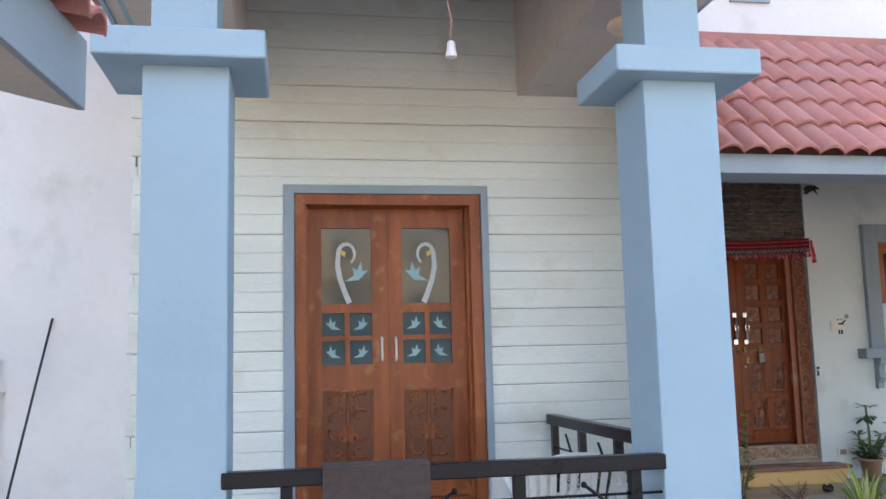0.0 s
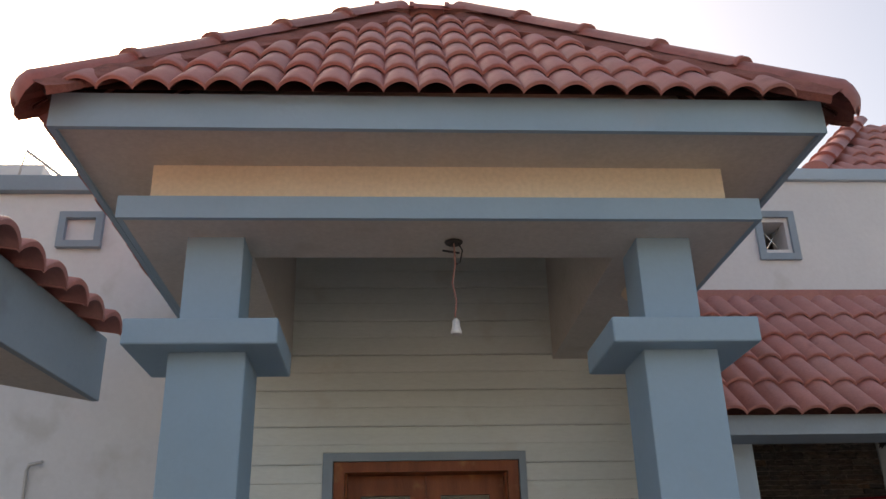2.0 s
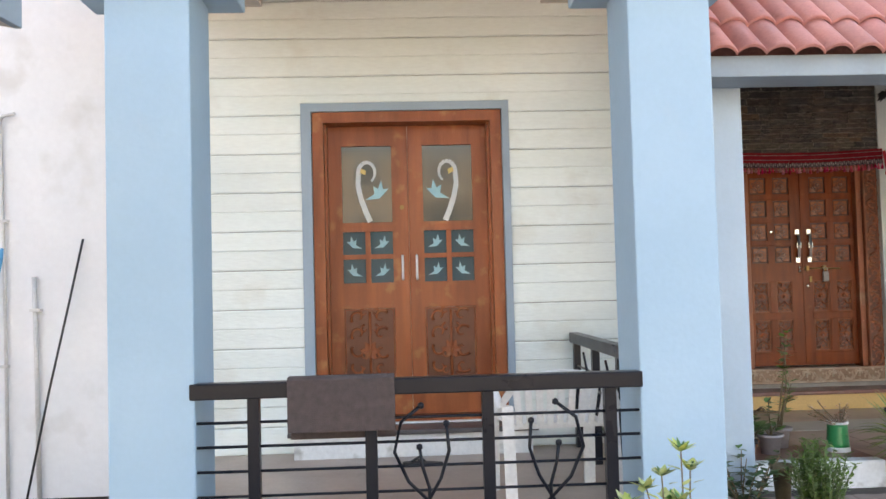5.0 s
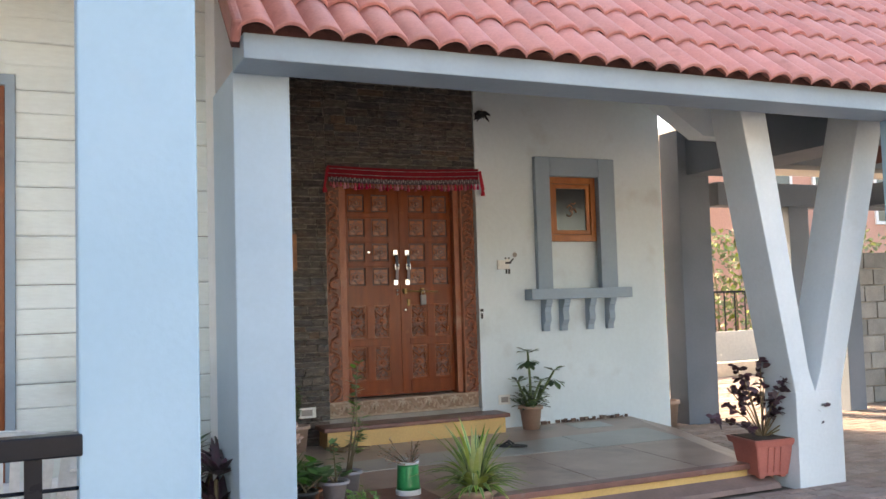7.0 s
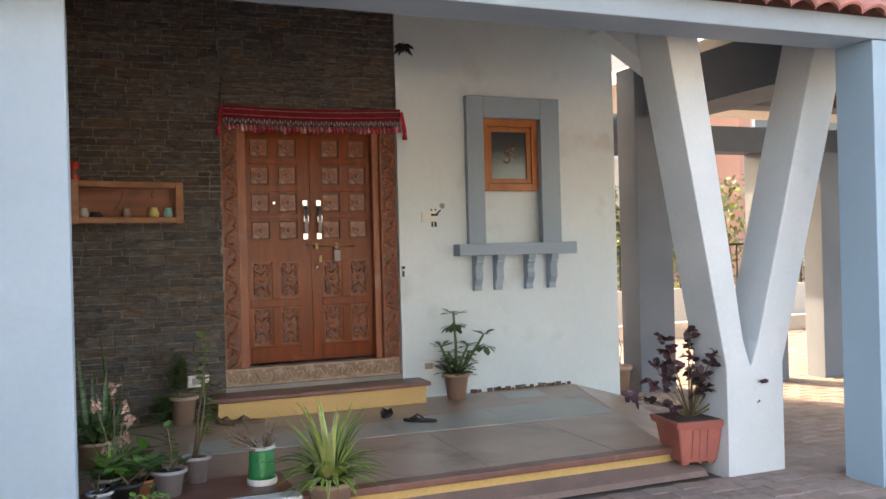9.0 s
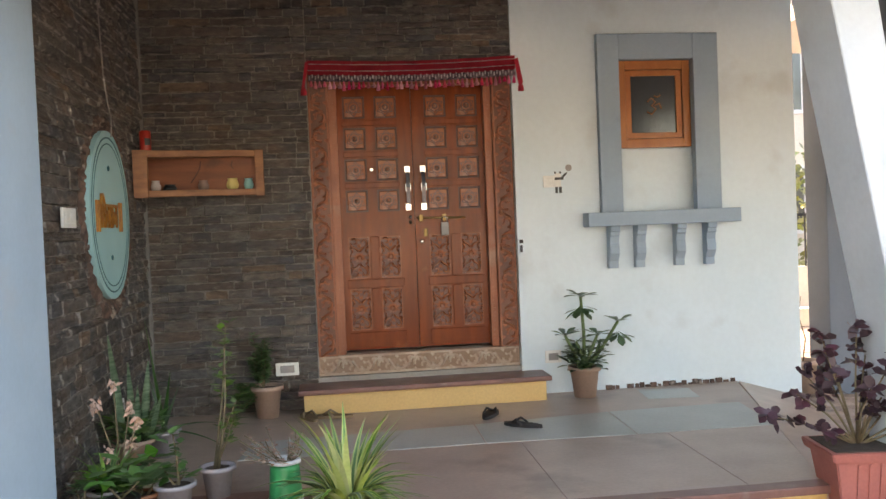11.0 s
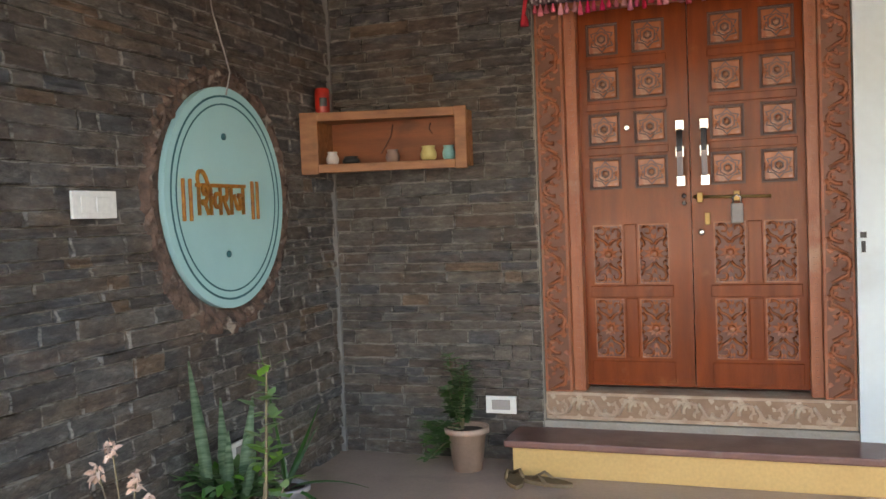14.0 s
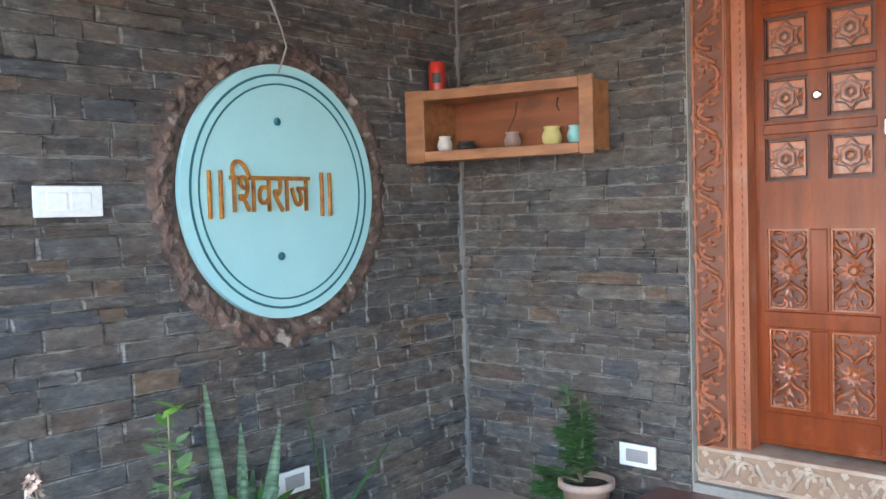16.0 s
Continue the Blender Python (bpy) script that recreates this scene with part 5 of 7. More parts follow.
def flower_panel(w, h):
    """A tall panel: sunk ground coloured darker as shade, a flower with long petals, mirrored spirals above and below.
    """
    bm = bmesh.new()
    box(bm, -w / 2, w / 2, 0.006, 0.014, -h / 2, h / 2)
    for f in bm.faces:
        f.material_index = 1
    for x0, x1, z0, z1 in ((-w / 2, w / 2, h / 2 - 0.007, h / 2), (-w / 2, w / 2, -h / 2, -h / 2 + 0.007), (-w / 2, -w / 2 + 0.007, -h / 2 + 0.007, h / 2 - 0.007), (w / 2 - 0.007, w / 2, -h / 2 + 0.007, h / 2 - 0.007)):
        box(bm, x0, x1, -0.006, 0.007, z0, z1)
    for k in range(10):
        an = k * math.pi / 5 + math.pi / 10
        ln = 0.050 if abs(math.cos(an)) > 0.6 else 0.040
        leaf(bm, (0.012 * math.cos(an), -0.001, 0.012 * math.sin(an)), (ln * math.cos(an), -0.005, ln * math.sin(an)), 0.021, (0, -1, 0), 0.6)
    ball = bmesh.ops.create_uvsphere(bm, u_segments=12, v_segments=6, radius=0.019)
    for v in ball["verts"]:
        v.co.y = v.co.y * 0.7 - 0.004
    for f in (-1, 1):
        for s in (-1, 1):
            # heart-shaped pair of volutes, side curls and drops
            scroll(bm, s * 0.033, f * 0.112, 0.027, math.pi / 2 * (1 - s) - f * 0.9, s * f, 0.0, 0.0078)
            tube(bm, [(s * 0.004, 0.0, f * 0.046), (s * 0.020, -0.003, f * 0.066), (s * 0.050, -0.003, f * 0.082), (s * 0.062, 0.0, f * 0.108)], 0.0085, 6, 0.006)
            tube(bm, [(s * 0.066, 0.0, f * 0.078), (s * 0.050, -0.003, f * 0.060), (s * 0.047, -0.002, f * 0.044), (s * 0.060, 0.0, f * 0.036)], 0.008, 6, 0.0055)
            tube(bm, [(s * 0.068, 0.0, f * 0.010), (s * 0.056, -0.002, f * 0.016), (s * 0.066, 0.0, f * 0.026)], 0.0065, 5, 0.005)
            leaf(bm, (0.0, -0.001, f * 0.072), (s * 0.012, -0.005, f * 0.104), 0.017, (0, -1, 0), 0.6)
            leaf(bm, (s * 0.004, -0.001, f * 0.118), (s * 0.010, -0.004, f * 0.142), 0.014, (0, -1, 0), 0.6)
            leaf(bm, (s * 0.064, -0.001, f * 0.126), (s * 0.050, -0.004, f * 0.143), 0.015, (0, -1, 0), 0.6)
    return bm


STAR = mesh_of("star_panel", star_panel(), "teak_light", "teak_shade")
TALL = mesh_of("carved_panel", flower_panel(0.15, 0.30), "teak_light", "teak_panel_shade")
LZ = (0.53, 2.42)
for leaf_i, (x0, x1, cols) in enumerate(((3.99, 4.521, (4.11, 4.337)), (4.525, 5.045, (4.698, 4.929)))):
    lf = part("door_leaf", bmesh.new(), "teak", door_2)
    holes = []
    for cx in cols:
        for zc in (2.275, 2.05, 1.826, 1.603):
            holes.append((cx - 0.08, cx + 0.08, zc - 0.08, zc + 0.08))
        for zc in (1.195, 0.82):
            holes.append((cx - 0.075, cx + 0.075, zc - 0.15, zc + 0.15))
    bm = bmesh.new()
    leaf_frame(bm, x0, x1, LZ[0], LZ[1], 8.455, 8.505, holes)
    bm.to_mesh(lf.data)
    bm.free()
    for hh in holes:
        cx, zc = (hh[0] + hh[1]) / 2, (hh[2] + hh[3]) / 2
        if hh[3] - hh[2] < 0.2:
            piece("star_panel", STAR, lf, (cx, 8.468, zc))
        else:
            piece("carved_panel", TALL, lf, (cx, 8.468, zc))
    c0, c1 = cols
    for rx0, rx1, rz0, rz1 in ((c0 - 0.092, c1 + 0.092, 0.978, 1.037), (c0 + 0.083, c1 - 0.083, 0.675, 0.972), (c0 + 0.083, c1 - 0.083, 1.043, 1.345), (c0 - 0.092, c1 + 0.092, 0.548, 0.655)):
        part("raised_rail", B(rx0, rx1, 8.448, 8.4565, rz0, rz1, bevel=0.004), "teak", lf)
    for rz0, rz1 in ((2.168, 2.157), (1.943, 1.933), (1.72, 1.709)):
        zm = (rz0 + rz1) / 2
        part("raised_rail", B(c0 - 0.085, c1 + 0.085, 8.4505, 8.4565, zm - 0.019, zm + 0.019, bevel=0.003), "teak", lf)
    hx = 4.478 if leaf_i == 0 else 4.592
    bm = bmesh.new()
    prism(bm, [(8.455, 1.80), (8.415, 1.80), (8.40, 1.69), (8.415, 1.57), (8.455, 1.57), (8.455, 1.58), (8.425, 1.59), (8.412, 1.69), (8.425, 1.785), (8.455, 1.79)], hx - 0.014, hx + 0.014, "x")
    part("handle_grip", bm, "steel_dark", lf, "dark reflecting steel grip")
    bm = bmesh.new()
    for zz in (1.82, 1.69, 1.55):
        box(bm, hx - 0.022, hx + 0.022, 8.405 if zz == 1.69 else 8.44, 8.456, zz - 0.028, zz + 0.028, bevel=0.004)
    part("door_handle", bm, "steel", lf, "polished steel pull handle")
    if leaf_i == 0:
        bm = bmesh.new()
        lathe(bm, [(0.017, 0.0), (0.017, 0.008), (0.010, 0.012)], 14)
        bmesh.ops.rotate(bm, matrix=Matrix.Rotation(radians(90), 3, "X"), verts=bm.verts)
        o = part("door_viewer", bm, "steel", lf, "round steel door viewer")
        o.location = (4.222, 8.455, 1.826)
        for zz in (1.475, 1.44):
            bm = bmesh.new()
            bmesh.ops.create_uvsphere(bm, u_segments=10, v_segments=6, radius=0.014)
            o = part("latch_knob", bm, "steel", lf)
            o.location = (4.49, 8.45, zz)
    else:
        bm = bmesh.new()
        tube(bm, [(4.535, 8.442, 1.468), (4.89, 8.442, 1.458)], 0.008, 8)
        for x in (4.565, 4.735):
            box(bm, x - 0.015, x + 0.015, 8.43, 8.456, 1.44, 1.49, bevel=0.004)
        part("bolt", bm, "brass", lf, "brass slide bolt")
        bm = bmesh.new()
        lathe(bm, [(0.016, 0.0), (0.016, 0.006), (0.006, 0.01)], 12)
        bmesh.ops.rotate(bm, matrix=Matrix.Rotation(radians(90), 3, "X"), verts=bm.verts)
        o = part("lock_cylinder", bm, "steel", lf)
        o.location = (4.568, 8.455, 1.295)
        bm = bmesh.new()
        box(bm, 4.585, 4.61, 8.443, 8.456, 1.33, 1.39, bevel=0.003)
        part("lock_plate", bm, "brass", lf)
lock = thing("padlock", "grey steel padlock hanging from the door bolt", "padlock", (4.735, 8.425, 1.40))
part("body", B(-0.028, 0.028, -0.012, 0.012, -0.065, 0.03, bevel=0.006), "cable_grey", lock)
bm = bmesh.new()
tube(bm, [(-0.018, 0, 0.03), (-0.018, 0, 0.06), (0, 0, 0.072), (0.018, 0, 0.06), (0.018, 0, 0.03)], 0.005, 6)
part("shackle", bm, "steel", lock)

# embroidered door valance with tassels
val = thing("door_valance", "red embroidered door hanging with striped border and tassels", "door hanging")


def sag(t):
    return -0.02 * math.sin(math.pi * t) + 0.015 * t


def strip(z0, z1, y, material, label, n=40):
    bm = bmesh.new()
    rows = []
    for i in range(n + 1):
        t = i / n
        x = 3.80 + t * 1.465
        w = 0.004 * math.sin(t * 39) + 0.003 * math.sin(t * 91)
        rows.append([bm.verts.new((x, y + w, 2.56 + sag(t) + zz)) for zz in (z0, z1)])
    for a, b in zip(rows, rows[1:]):
        f = bm.faces.new((a[0], b[0], b[1], a[1]))
        f.smooth = True
    bmesh.ops.solidify(bm, geom=bm.faces[:], thickness=0.004)
    return part("band", bm, material, val, label)


strip(-0.105, 0.02, 8.262, "cloth_red", "red woven cloth")
strip(-0.008, -0.002, 8.256, "cloth_white", "thin white braid")
strip(-0.052, -0.046, 8.256, "cloth_white", "thin white braid")
strip(-0.125, -0.08, 8.254, "cloth_black", "black and white mirror-work border")
bm = bmesh.new()
for i in range(70):
    t = (i + 0.5) / 70
    x, zz = 3.80 + t * 1.465, 2.56 + sag(t)
    box(bm, x - 0.004, x + 0.004, 8.244, 8.249, zz - 0.115 + 0.012 * (i % 2), zz - 0.09 + 0.012 * (i % 2))
part("stitching", bm, "cloth_white", val)
bm = bmesh.new()
for i in range(44):
    t = (i + 0.5) / 44
    x, zz = 3.80 + t * 1.465 + random.uniform(-0.006, 0.006), 2.56 + sag(t) - 0.122
    ln_t = random.uniform(0.04, 0.065)
    lathe(bm, [(0.010 + random.uniform(0, 0.006), -ln_t), (0.012, -ln_t * 0.6), (0.006, -0.012), (0.004, 0.0)], 7, x, 8.250, zz)
part("fringe", bm, "cloth_pink", val, "pink, red and white wool tassels")["kind"] = "stuff"
for x, s in ((3.798, -1), (5.268, 1)):
    bm = bmesh.new()
    prism(bm, [(x - 0.012, 2.565), (x + 0.014, 2.575), (x + s * 0.035 + 0.012, 2.40), (x + s * 0.03 - 0.015, 2.375)], 8.243, 8.250, "y")
    lathe(bm, [(0.022, -0.06), (0.02, -0.03), (0.006, 0.0)], 8, x + s * 0.03, 8.25, 2.40)
    part("corner_tail", bm, "cloth_red", val, "red corner tail with a tassel")

# window with grey surround, sill and four corbels
win = tagged(new("window_1"), "small teak window in a grey moulded surround above a bracketed sill", "window", kind="structure")
win.location.x = -0.02
sy = 8.235
part("surround", boxes((5.88, 6.04, sy, YB + 0.02, 1.45, 2.735), (6.60, 6.79, sy, YB + 0.02, 1.45, 2.735), (6.04, 6.60, sy, YB + 0.02, 2.55, 2.735), bevel=0.004), "grey_blue", win, "grey-blue painted surround")
part("window_sill", B(5.75, 6.895, 8.15, YB + 0.02, 1.35, 1.452, bevel=0.005), "grey_blue", win, "thick grey-blue sill")
part("window_frame", boxes((6.045, 6.105, 8.30, 8.36, 1.915, 2.55), (6.54, 6.598, 8.30, 8.36, 1.915, 2.55), (6.105, 6.54, 8.30, 8.36, 2.485, 2.55), (6.105, 6.54, 8.30, 8.36, 1.915, 1.98), bevel=0.004), "window_wood", win, "orange-brown teak frame")
part("casement", boxes((6.11, 6.15, 8.315, 8.35, 1.985, 2.48), (6.495, 6.535, 8.315, 8.35, 1.985, 2.48), (6.15, 6.495, 8.315, 8.35, 2.44, 2.48), (6.15, 6.495, 8.315, 8.35, 1.985, 2.025)), "window_wood", win)
part("pane", B(6.148, 6.497, 8.330, 8.336, 2.02, 2.445), "window_dark", win, "dark glass pane")
bm = bmesh.new()
tube(bm, [(6.28, 8.327, 2.25), (6.31, 8.327, 2.28), (6.34, 8.327, 2.25), (6.31, 8.327, 2.225), (6.345, 8.327, 2.20), (6.31, 8.327, 2.16), (6.275, 8.327, 2.18)], 0.006, 5)
tube(bm, [(6.335, 8.327, 2.225), (6.37, 8.327, 2.24), (6.385, 8.327, 2.2)], 0.006, 5)
tube(bm, [(6.33, 8.327, 2.295), (6.36, 8.327, 2.285), (6.38, 8.327, 2.30)], 0.005, 5)
part("om_sign", bm, "window_wood", win, "orange painted sign on the glass")
for cx in (5.955, 6.155, 6.455, 6.685):
    prof = [(0.0, 1.35), (-0.115, 1.35), (-0.115, 1.315), (-0.10, 1.31), (-0.10, 1.285), (-0.085, 1.275), (-0.075, 1.23), (-0.085, 1.19), (-0.085, 1.15), (-0.06, 1.11), (-0.05, 1.095), (-0.05, 1.045), (0.0, 1.045)]
    bm = bmesh.new()
    prism(bm, [(YB + a, b) for a, b in prof], cx - 0.035, cx + 0.035, "x")
    bmesh.ops.bevel(bm, geom=[e for e in bm.edges if abs(e.verts[0].co.x - e.verts[1].co.x) < 1e-5], offset=0.003, segments=1, affect="EDGES")
    part("corbel", bm, "grey_blue", win, "scrolled grey-blue corbel")
# dark sheet in place of the room's shade
box_in = struct("wall_window_back", B(5.99, 6.65, 8.5, 8.52, 1.92, 2.62), "window_dark", "dark panel standing in for the unlit room behind the small window", "wall")


# switches and sockets
def switch_plate(name, label, loc, w, h, rz, rockers, dark=False):
    s = thing(name, label, "switch" if not dark else "socket", loc, rz=rz)
    part("plate", B(-w / 2, w / 2, -0.012, 0, -h / 2, h / 2, bevel=0.003), "switch", s)
    for k in range(rockers):
        x = (k + 0.5) / rockers * w * 0.7 - w * 0.35
        part("rocker" if not dark else "socket_face", B(x - w * 0.3 / rockers, x + w * 0.3 / rockers, -0.016, -0.011, -h * 0.28, h * 0.28, bevel=0.002), "switch" if not dark else "cable_grey", s)
    return s


switch_plate("wall_switch", "white switch plate on the slate wall", (XS + 0.012, 6.424, 1.506), 0.215, 0.095, 90, 2)
switch_plate("wall_switch", "small white switch plate on the white wall", (5.485, YB, 1.69), 0.085, 0.085, 0, 1)
switch_plate("wall_socket", "white low socket plate on the slate wall", (3.573, YB - 0.012, 0.45), 0.16, 0.09, 0, 1, True)
switch_plate("wall_socket", "white low socket plate on the white wall", (5.47, YB, 0.425), 0.12, 0.09, 0, 1, True)
switch_plate("wall_socket", "white low socket plate behind the plants on slate", (XS + 0.012, 7.245, 0.44), 0.15, 0.09, 90, 1, True)
st = thing("wall_sticker", "small black and white animal sticker beside the switch", "sticker", (5.56, YB, 1.69))
part("pale_body", boxes((-0.03, 0.015, -0.0015, 0, -0.04, 0.06)), "switch", st)
bm = bmesh.new()
for q in ((-0.028, -0.01, -0.085, -0.04), (0.0, 0.02, -0.085, -0.04), (-0.03, 0.035, 0.01, 0.028), (-0.032, -0.018, 0.055, 0.07), (0.005, 0.018, 0.055, 0.07)):
    part("limb", B(q[0], q[1], -0.003, 0, q[2], q[3]), "dark_plastic", st)
prism(bm, [(0.02, 0.01), (0.06, 0.05), (0.065, 0.065), (0.045, 0.055), (0.015, 0.028)], -0.003, 0, "y")
part("limb", bm, "dark_plastic", st)
bm = bmesh.new()
lathe(bm, [(0.024, 0), (0.024, 0.002)], 14)
bmesh.ops.rotate(bm, matrix=Matrix.Rotation(radians(90), 3, "X"), verts=bm.verts)
o = part("balloon", bm, "cable_grey", st)
o.location = (0.075, 0, 0.095)
hk = thing("wall_hook", "tiny dark hook on the white wall", "hook", (5.266, YB, 1.24))
part("hook", boxes((-0.008, 0.008, -0.012, 0, -0.05, 0.0), (-0.012, 0.012, -0.016, 0, 0.015, 0.04)), "dark_plastic", hk)

# oval name board
board = thing("name_board", "pale teal oval name board in a rough stone ring", "sign", (XS - 0.011, 7.255, 1.535), rz=90)
RW, RH = 0.447, 0.473


def oval(bm, rx, rz, y0, y1, n=64, bev=0.0):
    prism(bm, [(rx * math.cos(2 * math.pi * k / n), rz * math.sin(2 * math.pi * k / n)) for k in range(n)], y0, y1, "y")


def oval_ring(bm, rx, rz, w, y0, y1, n=64):
    for k in range(n):
        a, b = 2 * math.pi * k / n, 2 * math.pi * (k + 1) / n
        q = []
        for y in (y0, y1):
            for rr in (0, w):
                for an in (a, b):
                    q.append(bm.verts.new(((rx - rr) * math.cos(an), y, (rz - rr) * math.sin(an))))
        for f in ((0, 1, 3, 2), (4, 6, 7, 5), (0, 4, 5, 1), (2, 3, 7, 6)):
            bm.faces.new([q[i] for i in f])


bm = bmesh.new()
oval(bm, RW, RH, -0.028, 0.0)
part("disc", bm, "board_teal", board)
for rx, rz_, w in ((RW - 0.035, RH - 0.035, 0.009), (RW - 0.07, RH - 0.07, 0.007)):
    bm = bmesh.new()
    oval_ring(bm, rx, rz_, w, -0.030, -0.027)
    bmesh.ops.remove_doubles(bm, verts=bm.verts, dist=0.0004)
    part("ring_line", bm, "board_line", board, "thin dark teal ring")
for zz in (0.25, -0.25):
    bm = bmesh.new()
    lathe(bm, [(0.015, 0.0), (0.015, 0.006), (0.006, 0.009)], 14)
    bmesh.ops.rotate(bm, matrix=Matrix.Rotation(radians(90), 3, "X"), verts=bm.verts)
    part("bolt", bm, "board_line", board, "dark bolt head").location = (-0.03, -0.028, zz + 0.01)
cu = bpy.data.curves.new("lettering", "FONT")
cu.body = "\u093f\u0936\u0935\u0930\u093e\u091c"
cu.extrude = 0.006
tob = bpy.data.objects.new("lettering", cu)
scene.collection.objects.link(tob)
dg = bpy.context.evaluated_depsgraph_get()
tme = bpy.data.meshes.new_from_object(tob.evaluated_get(dg))
bpy.data.objects.remove(tob)
co = np.empty(len(tme.vertices) * 3)
tme.vertices.foreach_get("co", co)
co = co.reshape(-1, 3)
lo, hi = co.min(0), co.max(0)
tme.materials.append(M["gold"])
k = 0.36 / (hi[0] - lo[0])
kz = 0.19 / (hi[1] - lo[1])
tme.transform(Matrix.Translation((-0.25, -0.035, -0.075)) @ Matrix.Rotation(radians(90), 4, "X") @ Matrix.Diagonal((k, kz, 1, 1)) @ Matrix.Translation((-lo[0], -lo[1], 0)))
tl = new("lettering", tme)
tl.parent = board
tl["label"] = "raised golden house name lettering"
for x in (-0.335, -0.288, 0.172, 0.213):
    part("letter_bar", B(x - 0.007, x + 0.007, -0.040, -0.028, -0.095, 0.075, bevel=0.003), "gold", board)
# rough broken recess round the board: deep beside the board, ragged at the slate
bm, bc = bmesh.new(), bmesh.new()
n = 120
LEVELS = ((0.99, 0.005), (1.045, 0.0), (1.09, -0.006), (1.13, -0.014), (1.17, -0.010), (1.25, 0.004))
rings_ = []
for k in range(n):
    a = 2 * math.pi * k / n
    row_ = []
    for lv, (rr, y) in enumerate(LEVELS):
        jr, jy = (random.uniform(-0.018, 0.018), random.uniform(-0.014, 0.012)) if 0 < lv < 5 else (0, 0)
        low = -0.012 * max(0.0, -math.sin(a)) if 0 < lv < 4 else 0.0
        row_.append(bm.verts.new((RW * (rr + jr) * math.cos(a), y + jy + low, RH * (rr + jr) * math.sin(a) - 0.008)))
    rings_.append(row_)
for k in range(n):
    a, b = rings_[k], rings_[(k + 1) % n]
    for i in range(len(LEVELS) - 1):
        bm.faces.new((a[i], b[i], b[i + 1], a[i + 1]))
for k in range(150):
    am, rm = random.uniform(0, 2 * math.pi), random.uniform(1.05, 1.15)
    s = random.uniform(0.005, 0.016)
    cx, cz = RW * rm * math.cos(am), RH * rm * math.sin(am) - 0.008
    prism(bc, [(cx + s * random.uniform(0.7, 1.5) * math.cos(q * 1.257 + am), cz + s * random.uniform(0.6, 1.2) * math.sin(q * 1.257 + am)) for q in range(5)], -0.008 - s * 0.6, 0.004, "y")
part("chipped_edge", bc, "slate_rough", board)["kind"] = "stuff"
part("rough_ring", bm, "slate_rough", board, "chipped brown stone edge")
wire = thing("loose_wire", "thin grey wire hanging down to the name board", "wire")
bm = bmesh.new()
tube(bm, [(XS + 0.03, 7.05, 3.1), (XS + 0.035, 7.10, 2.7), (XS + 0.03, 7.17, 2.312), (XS + 0.03, 7.25, 2.145), (XS + 0.04, 7.265, 2.07), (XS + 0.045, 7.22, 1.97)], 0.004, 6)
part("strand", bm, "cable_grey", wire)

# corner shelf with small pots
shelf = thing("corner_shelf", "rustic wooden box shelf set in the slate corner", "shelf")
SH = [(2.68, 7.945), (3.47, 8.15), (3.47, YB - 0.012), (2.68, YB - 0.012)]
for nm, z0, z1 in (("bottom_board", 1.672, 1.70), ("top_board", 1.925, 1.95)):
    bm = bmesh.new()
    prism(bm, SH, z0, z1, "z")
    part(nm, bm, "shelf_wood", shelf)
part("back_board", B(2.70, 3.44, YB - 0.075, YB - 0.055, 1.70, 1.925), "shelf_back", shelf, "cracked reddish back board")
part("end_board", B(3.44, 3.47, 8.145, YB - 0.013, 1.70, 1.925), "shelf_wood", shelf)
bm = bmesh.new()
prism(bm, [(2.68, 7.947), (2.715, 7.956), (2.715, 8.21), (2.68, 8.21)], 1.70, 1.925, "z")
part("end_board", bm, "shelf_wood", shelf)


def front_bar(x0, x1, z0, z1):
    """A bar of the shelf's front frame, following its slanted face."""
    b = bmesh.new()
    slope = 0.2595

    def yy(x):
        return 7.944 + (x - 2.68) * slope
    prism(b, [(x0, yy(x0)), (x1, yy(x1)), (x1, yy(x1) - 0.014), (x0, yy(x0) - 0.014)], z0, z1, "z")
    bmesh.ops.bevel(b, geom=b.edges[:], offset=0.003, segments=1, affect="EDGES")
    part("front_frame", b, "shelf_wood", shelf)


front_bar(2.672, 2.76, 1.655, 1.965)
front_bar(3.425, 3.482, 1.655, 1.965)
front_bar(2.7602, 3.4248, 1.660, 1.703)
front_bar(2.7602, 3.4248, 1.918, 1.962)
bm = bmesh.new()
tube(bm, [(3.06, YB - 0.0745, 1.905), (3.05, YB - 0.0745, 1.85), (3.02, YB - 0.0745, 1.80), (2.99, YB - 0.0745, 1.76)], 0.005, 5, 0.003)
part("crack", bm, "teak_shade", shelf, "dark crack in the back board")
bm = bmesh.new()
tube(bm, [(3.27, YB - 0.0745, 1.90), (3.26, YB - 0.0745, 1.87), (3.275, YB - 0.0745, 1.845)], 0.006, 5, 0.003)
part("crack", bm, "teak_shade", shelf, "dark crack in the back board")


def small_pot(material, label, x, y, r, h):
    p = thing("small_pot", label, "pot", (x, y, 1.70), group="pots on the shelf")
    bm = bmesh.new()
    lathe(bm, [(r * 0.6, 0), (r * 0.95, h * 0.25), (r, h * 0.5), (r * 0.8, h * 0.78), (r * 0.7, h * 0.85), (r * 0.85, h), (r * 0.6, h * 0.97)], 16)
    part("body", bm, material, p)


